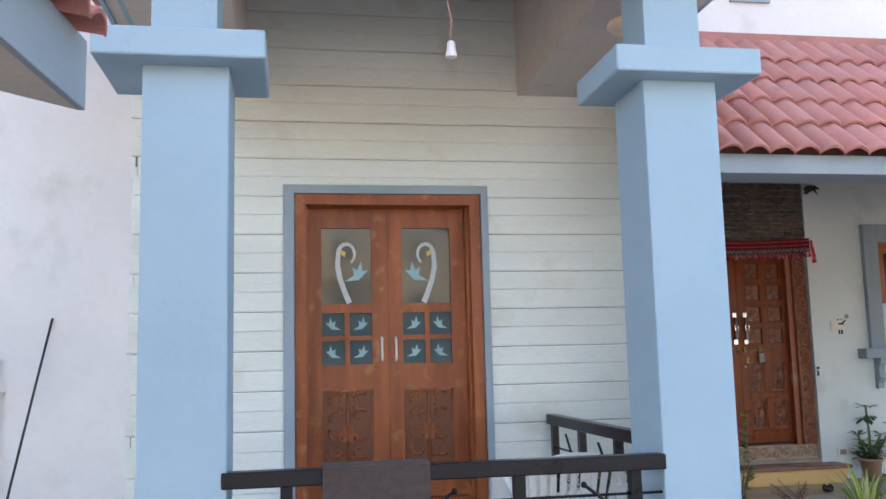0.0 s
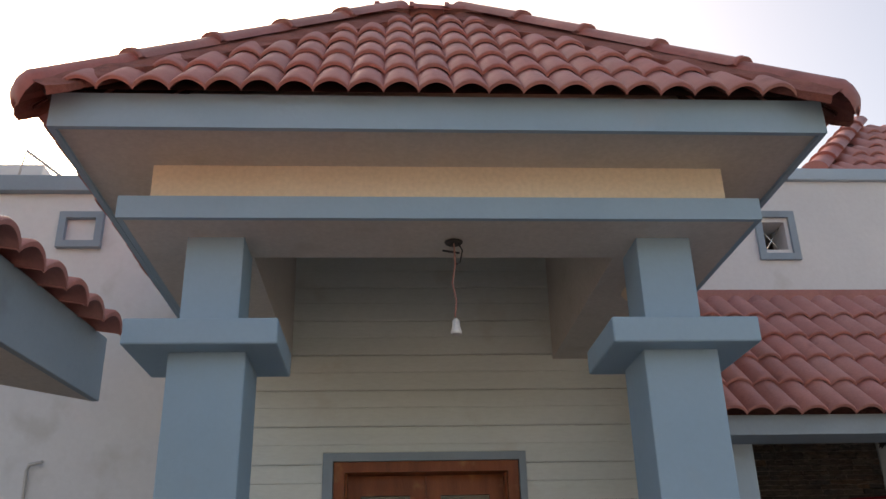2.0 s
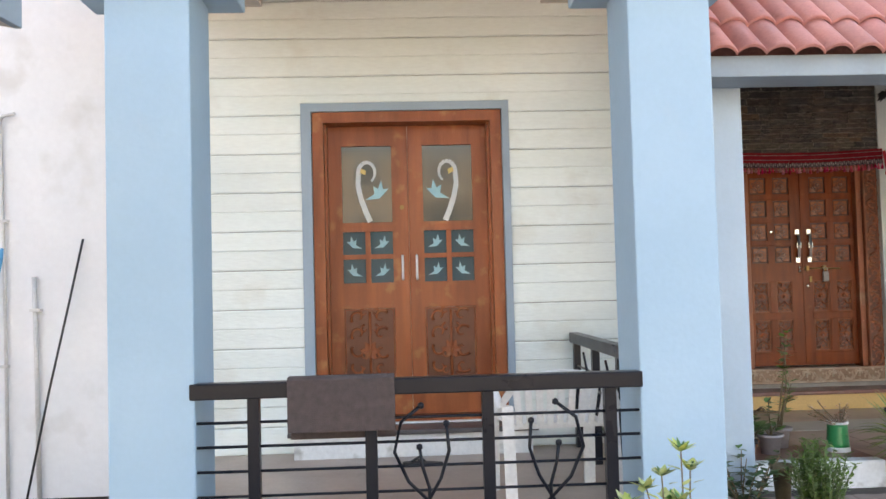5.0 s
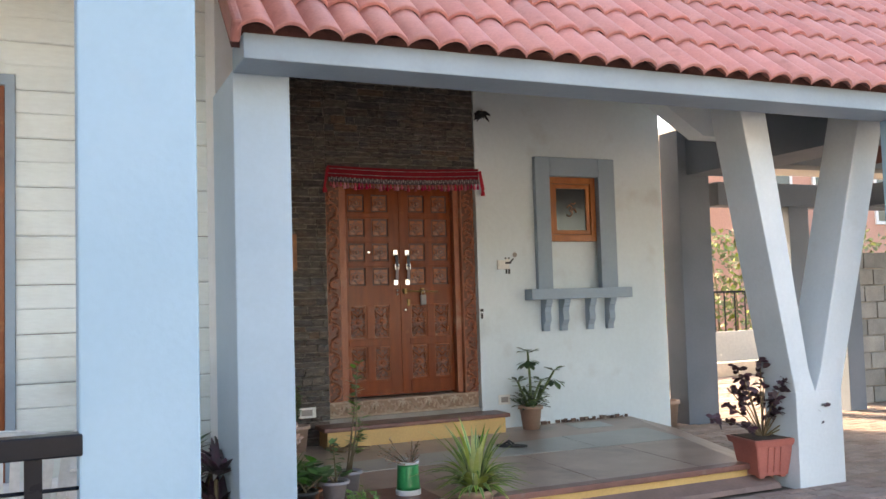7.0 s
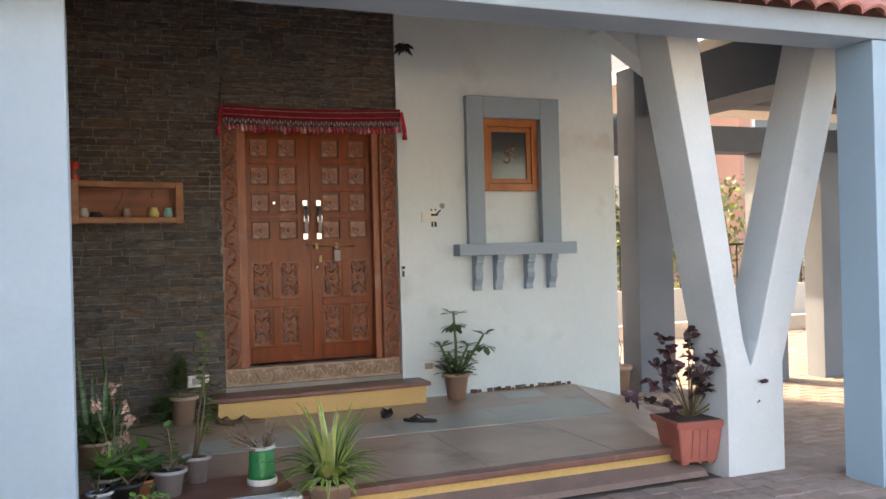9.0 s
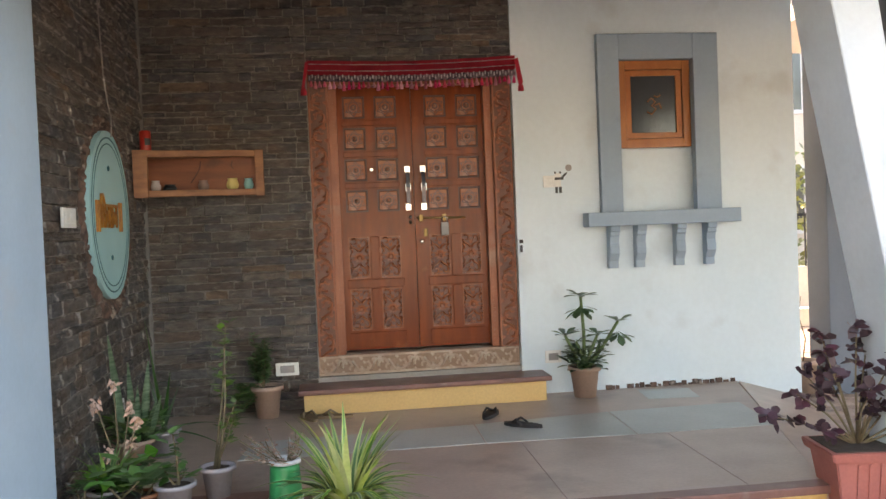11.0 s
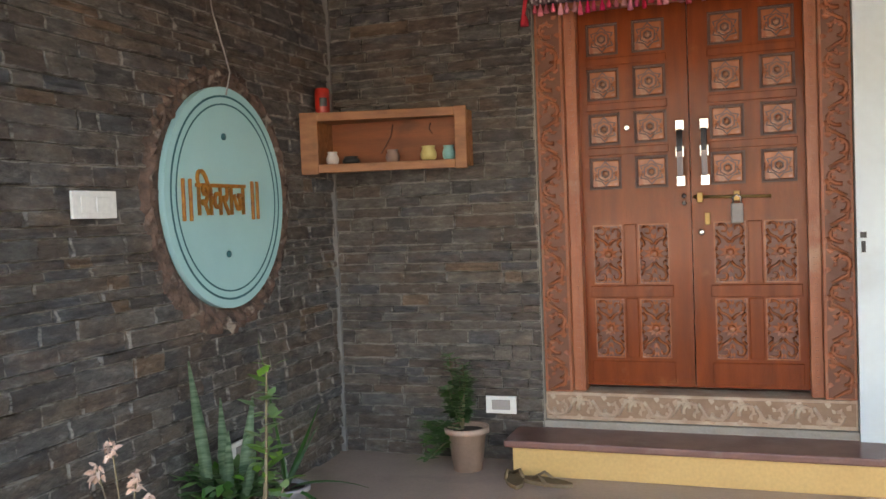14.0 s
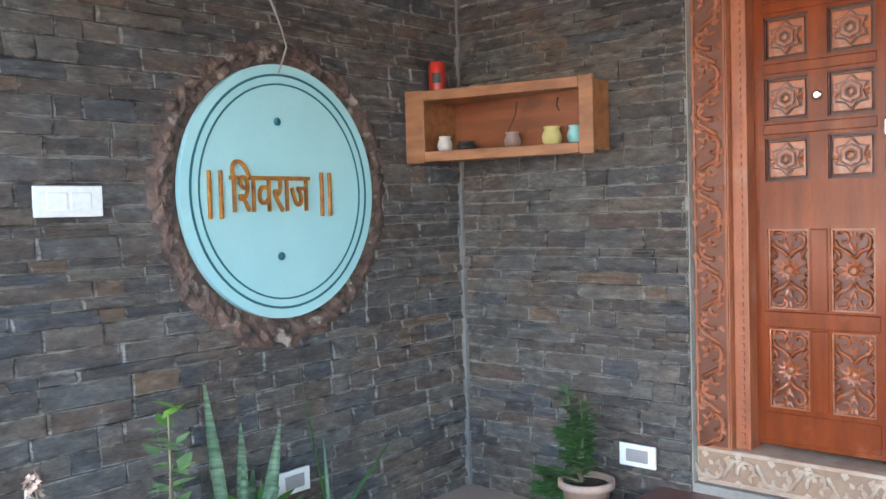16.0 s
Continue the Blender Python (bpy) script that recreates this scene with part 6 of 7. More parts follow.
M["pot_white"] = mat("pot_white", (0.6, 0.55, 0.5), (0.5, 0.4, 0.36), 0.6, 20, 80, 0.1)
M["pot_brown"] = mat("pot_brown", (0.3, 0.2, 0.17), (0.25, 0.16, 0.13), 0.7, 20, 80, 0.1)
M["pot_yellow"] = mat("pot_yellow", (0.6, 0.5, 0.2), (0.5, 0.4, 0.14), 0.5, 20, 80, 0.1)
M["pot_teal"] = mat("pot_teal", (0.25, 0.5, 0.47), (0.2, 0.43, 0.4), 0.5, 20, 80, 0.1)
small_pot("pot_white", "tiny cream clay pot on the shelf", 2.79, 8.05, 0.033, 0.07)
small_pot("dark_plastic", "small black round dish on the shelf", 2.87, 8.10, 0.045, 0.045)
small_pot("pot_brown", "tiny brown clay pot on the shelf", 3.08, 8.15, 0.036, 0.07)
small_pot("pot_yellow", "tiny yellow painted clay pot on the shelf", 3.27, 8.165, 0.042, 0.078)
small_pot("pot_teal", "tiny turquoise painted clay pot on the shelf", 3.375, 8.175, 0.033, 0.075)
can = thing("red_can", "red cylindrical can standing on the shelf top", "can", (2.73, 8.08, 1.95))
bm = bmesh.new()
lathe(bm, [(0.036, 0), (0.038, 0.006), (0.038, 0.14), (0.034, 0.15), (0.03, 0.152)], 18)
part("body", bm, "red_paint", can)
bm = bmesh.new()
arc = [radians(-85 + 12 * k) for k in range(6)]
prism(bm, [(0.0385 * math.cos(a), 0.0385 * math.sin(a)) for a in arc] + [(0.0365 * math.cos(a), 0.0365 * math.sin(a)) for a in arc[::-1]], 0.055, 0.10, "z")
part("print", bm, "dark_plastic", can, "dark printed mark")
cl = thing("hanging_bundle", "dark dried bundle hanging by the slate edge", "decoration", (5.29, 8.2, 0))
bm = bmesh.new()
for k in range(14):
    an = random.uniform(0, 6.28)
    leaf(bm, (0, 0, 3.13), (0.09 * math.cos(an), 0.05 * math.sin(an), 3.13 - random.uniform(0.02, 0.1)), 0.04, (0, -1, 0.3))
part("bundle", bm, "bag_black", cl)
tube_bm = bmesh.new()
tube(tube_bm, [(0, 0, 3.15), (0, 0, 3.12)], 0.004, 5)
part("string", tube_bm, "stem", cl)
bm = bmesh.new()
x = 5.75
while x < 6.85:
    w = random.uniform(0.015, 0.05)
    if random.random() < 0.75:
        box(bm, x, x + w, YB - random.uniform(0.006, 0.02), YB + 0.002, ZP, ZP + random.uniform(0.012, 0.04))
    x += w + random.uniform(0, 0.02)
struct("trim_broken_skirting", bm, "slate_rough", "broken edge of missing skirting along the white wall", "trim")

# ---- pots and plants ----
def pot(parent, r, h, material, ribs=0, rim=0.012, soil=True):
    bm = bmesh.new()
    lathe(bm, [(r * 0.72, 0), (r * 0.95, h * 0.86), (r * 0.97, h * 0.86), (r + rim, h * 0.87), (r + rim, h), (r - 0.004, h), (r - 0.008, h * 0.9)], 28)
    body = part("pot", bm, material, parent)
    if soil:
        bm = bmesh.new()
        lathe(bm, [(r * 0.95, h * 0.88), (r * 0.9, h * 0.9), (0.01, h * 0.92)], 20)
        part("soil", bm, "soil", parent)
    return body


def sprig(bm, bml, base, tip, n, size, droop=0.0, whorl=2.4, rs=None, start=0.25):
    """A stem in bm with n leaves round it in bml."""
    base, tip = Vector(base), Vector(tip)
    mid = (base + tip) / 2 + Vector((random.uniform(-0.02, 0.02), random.uniform(-0.02, 0.02), 0))
    tube(bm, [base, mid, tip], 0.006 if rs is None else rs, 5, 0.003)
    for k in range(n):
        t = start + (1 - start) * (k + 1) / n
        p = base.lerp(tip, t) + Vector((random.uniform(-1, 1), random.uniform(-1, 1), random.uniform(-1, 1))) * size * 0.5
        a = k * whorl + random.uniform(-0.3, 0.3)
        s = size * random.uniform(0.7, 1.2)
        d = Vector((math.cos(a), math.sin(a), random.uniform(0.0, 0.6))).normalized()
        leaf(bml, p, p + d * s * 1.35, s * 0.75, (0, 0, 1), 0.15, 3, droop * s)


def rosette(bml, p, n, length, width, up=0.5, droop=0.0, seg=5):
    for k in range(n):
        a = k * 2.39996 + random.uniform(-0.2, 0.2)
        e = up * random.uniform(0.5, 1.3)
        ln = length * random.uniform(0.75, 1.15)
        d = Vector((math.cos(a) * math.cos(e), math.sin(a) * math.cos(e), math.sin(e)))
        leaf(bml, p, Vector(p) + d * ln, width, (0, 0, 1), 0.25, seg, droop * ln * random.uniform(0.7, 1.2), 0.6)


def fat_leaf_plant():
    """Succulent shrub with whorls of thick obovate leaves in a beige pot."""
    p = thing("potted_succulent", "leafy green succulent shrub in a beige plastic pot", "potted plant", (5.645, 8.10, ZP))
    pot(p, 0.105, 0.215, "pot_beige")
    bs, bl = bmesh.new(), bmesh.new()
    tips = [((0, 0, 0.18), (-0.01, 0, 0.71), 8, 1), ((0.03, 0, 0.2), (0.25, -0.02, 0.52), 8, 1), ((-0.03, 0, 0.2), (-0.14, -0.03, 0.44), 7, 0), ((0, -0.02, 0.2), (0.085, -0.06, 0.44), 7, 0), ((0, 0.02, 0.2), (-0.04, 0.05, 0.38), 6, 0), ((0, -0.02, 0.2), (-0.05, -0.08, 0.34), 6, 0), ((0.02, 0.02, 0.2), (0.12, 0.02, 0.36), 6, 0)]
    for a, b, n, low in tips:
        tube(bs, [a, ((a[0] + b[0]) / 2 + 0.01, 0, (a[2] + b[2]) / 2), b], 0.014, 7, 0.010)
        for k in range(n * (1 + low)):
            an = k * 6.283 / n + random.uniform(-0.25, 0.25)
            rise = random.uniform(0.05, 0.55) if k < n else random.uniform(-0.75, -0.2)
            d = Vector((math.cos(an), math.sin(an), rise)).normalized()
            q = Vector(b) - Vector((0, 0, 0.0 if k < n else random.uniform(0.05, 0.10)))
            leaf(bl, q, q + d * random.uniform(0.10, 0.135), random.uniform(0.048, 0.06), (0, 0, 1), 0.22, 5, 0.012, 1.7)
    for k in range(110):
        an, rr = random.uniform(0, 6.28), random.uniform(0.02, 0.13)
        q = Vector((rr * math.cos(an), rr * math.sin(an), random.uniform(0.2, 0.33)))
        d = Vector((math.cos(an), math.sin(an), random.uniform(-0.1, 0.7))).normalized()
        leaf(bl, q, q + d * random.uniform(0.07, 0.1), 0.046, (0, 0, 1), 0.2, 4, 0.01, 1.6)
    part("stem", bs, "stem_green", p)
    part("foliage", bl, "leaf_dark", p, "glossy dark green fleshy leaves")


fat_leaf_plant()


def creeper_pot():
    p = thing("potted_creeper", "small-leaved green creeper in a beige pot by the slate", "potted plant", (3.44, 8.10, ZP))
    pot(p, 0.10, 0.215, "pot_beige")
    bs, bl = bmesh.new(), bmesh.new()
    for k in range(14):
        t = (random.uniform(-0.10, 0.06), random.uniform(-0.04, 0.02), random.uniform(0.34, 0.58) if k < 8 else 0.3)
        if k >= 8:
            t = (-0.17 - random.uniform(0, 0.06), -0.05 + random.uniform(-0.05, 0.03), random.uniform(0.03, 0.25))
        sprig(bs, bl, (-0.02, 0, 0.2), t, 80, 0.038, 0.2)
    part("stem", bs, "stem", p)["kind"] = "stuff"
    part("foliage", bl, "leaf", p, "dense small green leaves")


creeper_pot()


def spider_plant(name, label, loc, r, h, n, length, material_pot, leafmat="leaf_yellow"):
    p = thing(name, label, "potted plant", loc)
    pot(p, r, h, material_pot)
    b1, b2 = bmesh.new(), bmesh.new()
    for k in range(n):
        a = k * 2.39996
        e = random.choice((random.uniform(0.6, 1.0), random.uniform(0.9, 1.25), random.uniform(1.1, 1.45))) if k % 12 else 1.52
        ln = length * random.uniform(0.7, 1.1) * (0.72 if e < 1.05 else 1.2 if k % 12 == 0 else 1.0)
        base = Vector((0.025 * math.cos(a), 0.025 * math.sin(a), h * 0.9))
        pts = []
        for i in range(8):
            t = i / 7
            out = ln * (math.cos(e) * t + 0.3 * t * t)
            up = ln * (math.sin(e) * t - 0.64 * t * t * (0.3 if e > 1.25 else 1.0))
            pts.append(base + Vector((math.cos(a) * out, math.sin(a) * out, up)))
        sx = Vector((-math.sin(a), math.cos(a), 0))
        for bmm, w, off in ((b1, 0.036 if length > 0.3 else 0.022, 0.0), (b2, 0.015 if length > 0.3 else 0.008, 0.0015)):
            rows = []
            for i, q in enumerate(pts):
                ww = w * 0.5 * (1 - (i / 7) ** 2.2) + 0.0005
                rows.append((bmm.verts.new(q - sx * ww + Vector((0, 0, off + ww * 0.3))), bmm.verts.new(q + Vector((0, 0, off))), bmm.verts.new(q + sx * ww + Vector((0, 0, off + ww * 0.3)))))
            for u, v in zip(rows, rows[1:]):
                for c in (0, 1):
                    f = bmm.faces.new((u[c], u[c + 1], v[c + 1], v[c]))
                    f.smooth = True
    part("foliage", b1, leafmat, p, "arching yellow-edged strap leaves")
    part("leaf_stripe", b2, "leaf", p, "green leaf centres")


spider_plant("spider_plant", "large variegated spider plant in a beige pot at the kerb end", (3.93, 5.725, 0.04), 0.115, 0.20, 120, 0.45, "pot_beige")
spider_plant("spider_plant", "small spider plant with thin leaves beside the post", (2.88, 6.12, ZP), 0.08, 0.14, 40, 0.26, "pot_grey", "leaf_light")


def bucket_plant():
    p = thing("bucket_planter", "green plastic bucket with white bands holding a wiry plant", "potted plant", (3.655, 6.13, ZP))
    bm = bmesh.new()
    lathe(bm, [(0.078, 0.035), (0.074, 0.06), (0.068, 0.17), (0.066, 0.19)], 24)
    part("bucket", bm, "green_plastic", p)
    bm = bmesh.new()
    lathe(bm, [(0.078, 0.0), (0.081, 0.004), (0.081, 0.033), (0.078, 0.037)], 24)
    part("base_band", bm, "plastic_white", p, "white base band")
    bm = bmesh.new()
    lathe(bm, [(0.066, 0.19), (0.074, 0.193), (0.074, 0.21), (0.06, 0.21), (0.055, 0.195)], 24)
    part("rim", bm, "plastic_white", p, "white rim")
    bs, bl = bmesh.new(), bmesh.new()
    for k in range(26):
        a = random.uniform(0, 6.28)
        tip = (0.14 * math.cos(a) - 0.06, 0.10 * math.sin(a), 0.21 + random.uniform(0.0, 0.13))
        sprig(bs, bl, (0.02 * math.cos(a), 0.02 * math.sin(a), 0.19), tip, 9, 0.022, 0.3, rs=0.002)
    part("stem", bs, "stem", p)["kind"] = "stuff"
    part("foliage", bl, "petal_dry", p, "thin dry beige-green twigs")


bucket_plant()


def sapling(name, label, loc, r, h, potmat, stems, leafmat, size, n):
    p = thing(name, label, "potted plant", loc)
    pot(p, r, h, potmat)
    bs, bl = bmesh.new(), bmesh.new()
    for tip in stems:
        sprig(bs, bl, (random.uniform(-0.02, 0.02), random.uniform(-0.02, 0.02), h * 0.9), tip, n, size, 0.15, rs=0.007, start=0.5)
    part("stem", bs, "stem", p)["kind"] = "stuff"
    part("foliage", bl, leafmat, p)
    return p


sapling("potted_sapling", "thin light-green sapling in a grey plastic pot", (3.33, 6.33, ZP), 0.075, 0.15, "pot_grey", [(0.07, -0.02, 0.81), (0.06, -0.01, 0.74), (0.10, 0.0, 0.45), (0.09, 0.03, 0.38)], "leaf_light", 0.05, 22)
sapling("potted_sapling", "nearly bare twig in a weathered grey pot", (3.17, 6.12, ZP), 0.082, 0.14, "pot_grey", [(0.0, 0.0, 0.36), (-0.05, 0.02, 0.2), (0.05, 0.0, 0.2)], "leaf", 0.05, 12)
sapling("potted_shrub", "low leafy green plant in a small terracotta pot", (3.03, 6.14, ZP), 0.06, 0.10, "terracotta", [(0.06, -0.03, 0.2), (-0.1, 0, 0.22), (-0.06, -0.06, 0.18), (0.02, 0.05, 0.25), (-0.14, -0.04, 0.15)], "leaf", 0.075, 16)
sapling("potted_shrub", "low green shrub in a black pot beside the slate", (2.95, 6.02, ZP), 0.08, 0.12, "dark_plastic", [(0.1, -0.05, 0.2), (-0.08, -0.05, 0.22), (0.04, 0.06, 0.25), (-0.05, 0.08, 0.18)], "leaf", 0.08, 18)
sapling("glazed_pot_plant", "small white and blue glazed pot by the post", (2.83, 5.98, ZP), 0.055, 0.10, "pot_glaze", [(0.0, 0.0, 0.2), (-0.05, 0.03, 0.17)], "leaf_dark", 0.045, 6)


def snake_plant():
    p = thing("snake_plant", "tall banded snake plant in a beige pot by the slate wall", "potted plant", (2.82, 6.93, ZP))
    pot(p, 0.10, 0.17, "pot_beige")
    for k, (dx, dy, hh, w) in enumerate(((-0.085, -0.09, 0.74, 0.055), (-0.01, 0.0, 0.58, 0.05), (0.075, 0.10, 0.57, 0.058), (0.04, -0.03, 0.46, 0.045), (0.12, 0.03, 0.36, 0.05), (-0.09, -0.05, 0.34, 0.045), (0.16, -0.03, 0.40, 0.04), (-0.03, 0.06, 0.42, 0.045))):
        bm = bmesh.new()
        leaf(bm, (dx * 0.45, dy * 0.45, 0.14), (dx, dy, hh), w * 0.85, (0.65, -0.8, 0.1), 0.3, 6, 0, 0.75)
        bmesh.ops.solidify(bm, geom=bm.faces[:], thickness=0.004)
        part("blade", bm, "leaf_snake", p)
    bl = bmesh.new()
    for k in range(150):
        a, rr = random.uniform(0, 6.28), random.uniform(0.02, 0.15)
        q = Vector((rr * math.cos(a), rr * math.sin(a), 0.16 + random.uniform(0, 0.12)))
        leaf(bl, q, q + Vector((math.cos(a), math.sin(a), random.uniform(-0.4, 0.8))) * 0.075, 0.042, (0, 0, 1), 0.2, 3)
    part("undergrowth", bl, "leaf", p, "low bright green leaves")


snake_plant()


def dried_flowers():
    p = thing("dried_flower_plant", "plant with withered pale pink flowers in a grey pot", "potted plant", (2.91, 6.24, ZP))
    pot(p, 0.085, 0.15, "pot_grey")
    bs, bl = bmesh.new(), bmesh.new()
    for tip in ((-0.09, -0.02, 0.50), (0.0, -0.05, 0.585), (0.06, -0.02, 0.48), (0.08, 0.02, 0.40), (-0.04, -0.04, 0.28), (0.05, 0.02, 0.30), (-0.01, -0.05, 0.21), (0.0, -0.06, 0.16)):
        tube(bs, [(0, 0, 0.12), (tip[0] * 0.4, tip[1] * 0.4, tip[2] * 0.6), tip], 0.004, 5, 0.003)
        bf = bmesh.new()
        for k in range(26):
            a = random.uniform(0, 6.28)
            d = Vector((math.cos(a), math.sin(a), random.uniform(-1.6, 0.9))).normalized()
            q = Vector(tip) + Vector((random.uniform(-0.014, 0.014), random.uniform(-0.014, 0.014), random.uniform(-0.035, 0.02)))
            leaf(bf, q, q + d * random.uniform(0.014, 0.034), 0.016, (random.uniform(-1, 1), -1, random.uniform(-1, 1)), 0.8, 3, 0.006)
        part("flower", bf, "petal_dry", p, "withered pink-beige petals")
    rosette(bl, (0, 0, 0.13), 26, 0.22, 0.018, 0.9, 0.5)
    part("stem", bs, "stem", p)["kind"] = "stuff"
    part("foliage", bl, "leaf", p)


dried_flowers()
sp = thing("aloe_pot", "spiky grey-green plant with long leaves in a dark pot", "potted plant", (2.92, 7.22, ZP))
pot(sp, 0.09, 0.15, "pot_grey")
bm = bmesh.new()
for a, ln, e in ((2.6, 0.34, 1.3), (0.2, 0.38, 0.35), (-0.5, 0.42, 0.15), (5.0, 0.3, 0.6), (1.2, 0.3, 0.9), (3.6, 0.28, 0.5), (4.1, 0.66, 1.42), (1.6, 0.45, 0.7)):
    d = Vector((math.cos(a) * math.cos(e), math.sin(a) * math.cos(e), math.sin(e)))
    leaf(bm, (0, 0, 0.13), Vector((0, 0, 0.13)) + d * ln, 0.028, (0, 0, 1), 0.6, 6, 0.12 if e < 0.7 else 0.0, 0.35)
part("foliage", bm, "leaf_dark", sp)
hose = thing("garden_hose", "black hose lying over the pots by the post", "hose")
bm = bmesh.new()
tube(bm, [(2.74, 5.86, 0.22), (2.85, 5.95, 0.27), (3.0, 6.1, 0.30), (3.08, 6.3, 0.29), (3.1, 6.5, 0.17)], 0.008, 6)
part("tube", bm, "rubber", hose)


def red_planter():
    p = thing("square_planter", "terracotta-red square plastic planter with a dark purple-leaved shrub", "potted plant", (6.215, 5.775, 0.07), rz=-8)
    bm = bmesh.new()

    def frustum(z0, z1, a, b):
        lo = [bm.verts.new((sx * a, sy * a, z0)) for sx, sy in ((-1, -1), (1, -1), (1, 1), (-1, 1))]
        hi = [bm.verts.new((sx * b, sy * b, z1)) for sx, sy in ((-1, -1), (1, -1), (1, 1), (-1, 1))]
        fs = [bm.faces.new(lo[::-1]), bm.faces.new(hi)]
        for i in range(4):
            fs.append(bm.faces.new((lo[i], lo[(i + 1) % 4], hi[(i + 1) % 4], hi[i])))
        return fs
    frustum(0.015, 0.24, 0.118, 0.15)
    bmesh.ops.bevel(bm, geom=bm.edges[:], offset=0.006, segments=2, affect="EDGES")
    part("body", bm, "pot_red", p)
    bm = bmesh.new()
    frustum(0.225, 0.27, 0.165, 0.178)
    bmesh.ops.bevel(bm, geom=bm.edges[:], offset=0.006, segments=2, affect="EDGES")
    part("rim", bm, "pot_red", p)
    part("soil", B(-0.15, 0.15, -0.15, 0.15, 0.26, 0.273), "soil", p)
    for sx in (-1, 1):
        for sy in (-1, 1):
            part("foot", B(sx * 0.085 - 0.02, sx * 0.085 + 0.02, sy * 0.085 - 0.02, sy * 0.085 + 0.02, 0, 0.018), "pot_red", p)
    for k in (-0.05, 0.0, 0.05):
        bm = bmesh.new()
        prism(bm, [(-0.119, 0.04), (-0.128, 0.04), (-0.153, 0.215), (-0.144, 0.215)], k - 0.006, k + 0.006, "x")
        part("rib", bm, "pot_red", p)
    bs, bl = bmesh.new(), bmesh.new()
    for tip in ((0.0, 0, 0.70), (0.07, 0.02, 0.66), (-0.10, 0, 0.60), (-0.16, 0.03, 0.52), (0.15, 0, 0.54), (0.17, 0.02, 0.42), (-0.02, -0.05, 0.48), (0.04, -0.05, 0.38), (-0.30, 0.0, 0.36), (0.24, -0.05, 0.31), (-0.15, -0.04, 0.30), (0.27, -0.04, 0.41), (-0.06, 0.05, 0.5), (0.1, 0.06, 0.46), (0.06, -0.03, 0.58), (-0.07, 0.04, 0.66), (0.2, 0.03, 0.6), (-0.2, -0.02, 0.44)):
        tip = (tip[0] * 1.45 + 0.02, tip[1] * 2.5 + random.uniform(-0.08, 0.08), tip[2] * 1.1 + 0.03)
        base = (0.01, 0.0, 0.26)
        mid = (tip[0] * 0.45, tip[1] * 0.4, 0.26 + (tip[2] - 0.26) * 0.5 + 0.02)
        tube(bs, [base, mid, tip], 0.006, 5, 0.003)
        for k in range(21):
            t = (0.35, 0.62, 0.85, 1.0)[min(3, k // 5)]
            q = Vector(mid).lerp(Vector(tip), t) + Vector((random.uniform(-0.015, 0.015), random.uniform(-0.015, 0.015), random.uniform(-0.01, 0.01)))
            d = Vector((random.uniform(-1, 1), random.uniform(-1, 1), random.uniform(-0.3, 0.8))).normalized()
            leaf(bl, q, q + d * random.uniform(0.045, 0.075), 0.042, (random.uniform(-1, 1), -0.5, 1), 0.15, 3, 0.01, 1.1)
    part("stem", bs, "stem", p)["kind"] = "stuff"
    part("foliage", bl, "leaf_purple", p, "dark purple leaves")


red_planter()
fp = thing("potted_twig", "beige pot with a bare twig behind the white wall", "potted plant", (7.48, 8.45, 0))
pot(fp, 0.11, 0.26, "pot_beige")
bm = bmesh.new()
tube(bm, [(0, 0, 0.22), (0.03, 0, 0.42), (-0.02, 0, 0.6), (0.0, 0, 0.75)], 0.006, 5, 0.003)
part("stem", bm, "stem", fp)


def rhoeo(loc, n, material, ln):
    p = thing("rhoeo_plant", "purple and green strap-leaved border plant by the siding", "plant", loc, group="plants along the siding")
    bm = bmesh.new()
    for k in range(3):
        rosette(bm, (random.uniform(-0.08, 0.08), random.uniform(-0.08, 0.08), 0.04 + (0.12 if loc[2] > 0.2 else 0.17) * k), n, ln, 0.045, 0.75, 0.15, 4)
    part("foliage", bm, material, p)
    bm = bmesh.new()
    tube(bm, [(0, 0, -0.02), (0, 0, 0.36)], 0.012, 6)
    part("stem", bm, "stem", p)


for loc, m_, ln in (((2.10, 5.90, ZF), "leaf_dark", 0.27), ((2.20, 5.66, ZF), "leaf_dark", 0.25), ((2.26, 5.98, ZF), "leaf_dark", 0.25), ((2.385, 5.80, 0.12), "leaf_rhoeo", 0.24), ((2.385, 5.60, 0.12), "leaf_rhoeo", 0.22), ((1.98, 5.2, ZF), "leaf_rhoeo", 0.14)):
    rhoeo(loc, 22, m_, ln)
struct("wall_flower_bed", B(1.98 + 0.36, 2.44, 5.3, YW, -0.02, 0.10), "soil", "dark soil bed along the siding", "soil bed")


def conifer_bush():
    p = thing("feathery_bush", "feathery light-green bush growing beside the kerb", "bush", (3.0, 5.05, 0))
    bs, bl = bmesh.new(), bmesh.new()
    for k in range(60):
        a, rr = random.uniform(0, 6.28), random.uniform(0.02, 0.20)
        hh = 0.48 * (1 - (rr / 0.34) ** 2) * random.uniform(0.7, 1.0)
        tip = (rr * math.cos(a), rr * math.sin(a), hh)
        base = (rr * 0.4 * math.cos(a), rr * 0.4 * math.sin(a), 0)
        sprig(bs, bl, base, tip, 36, 0.026, 0.0, rs=0.003)
    part("stem", bs, "stem_green", p)
    part("foliage", bl, "leaf_light", p, "fine feathery leaves")


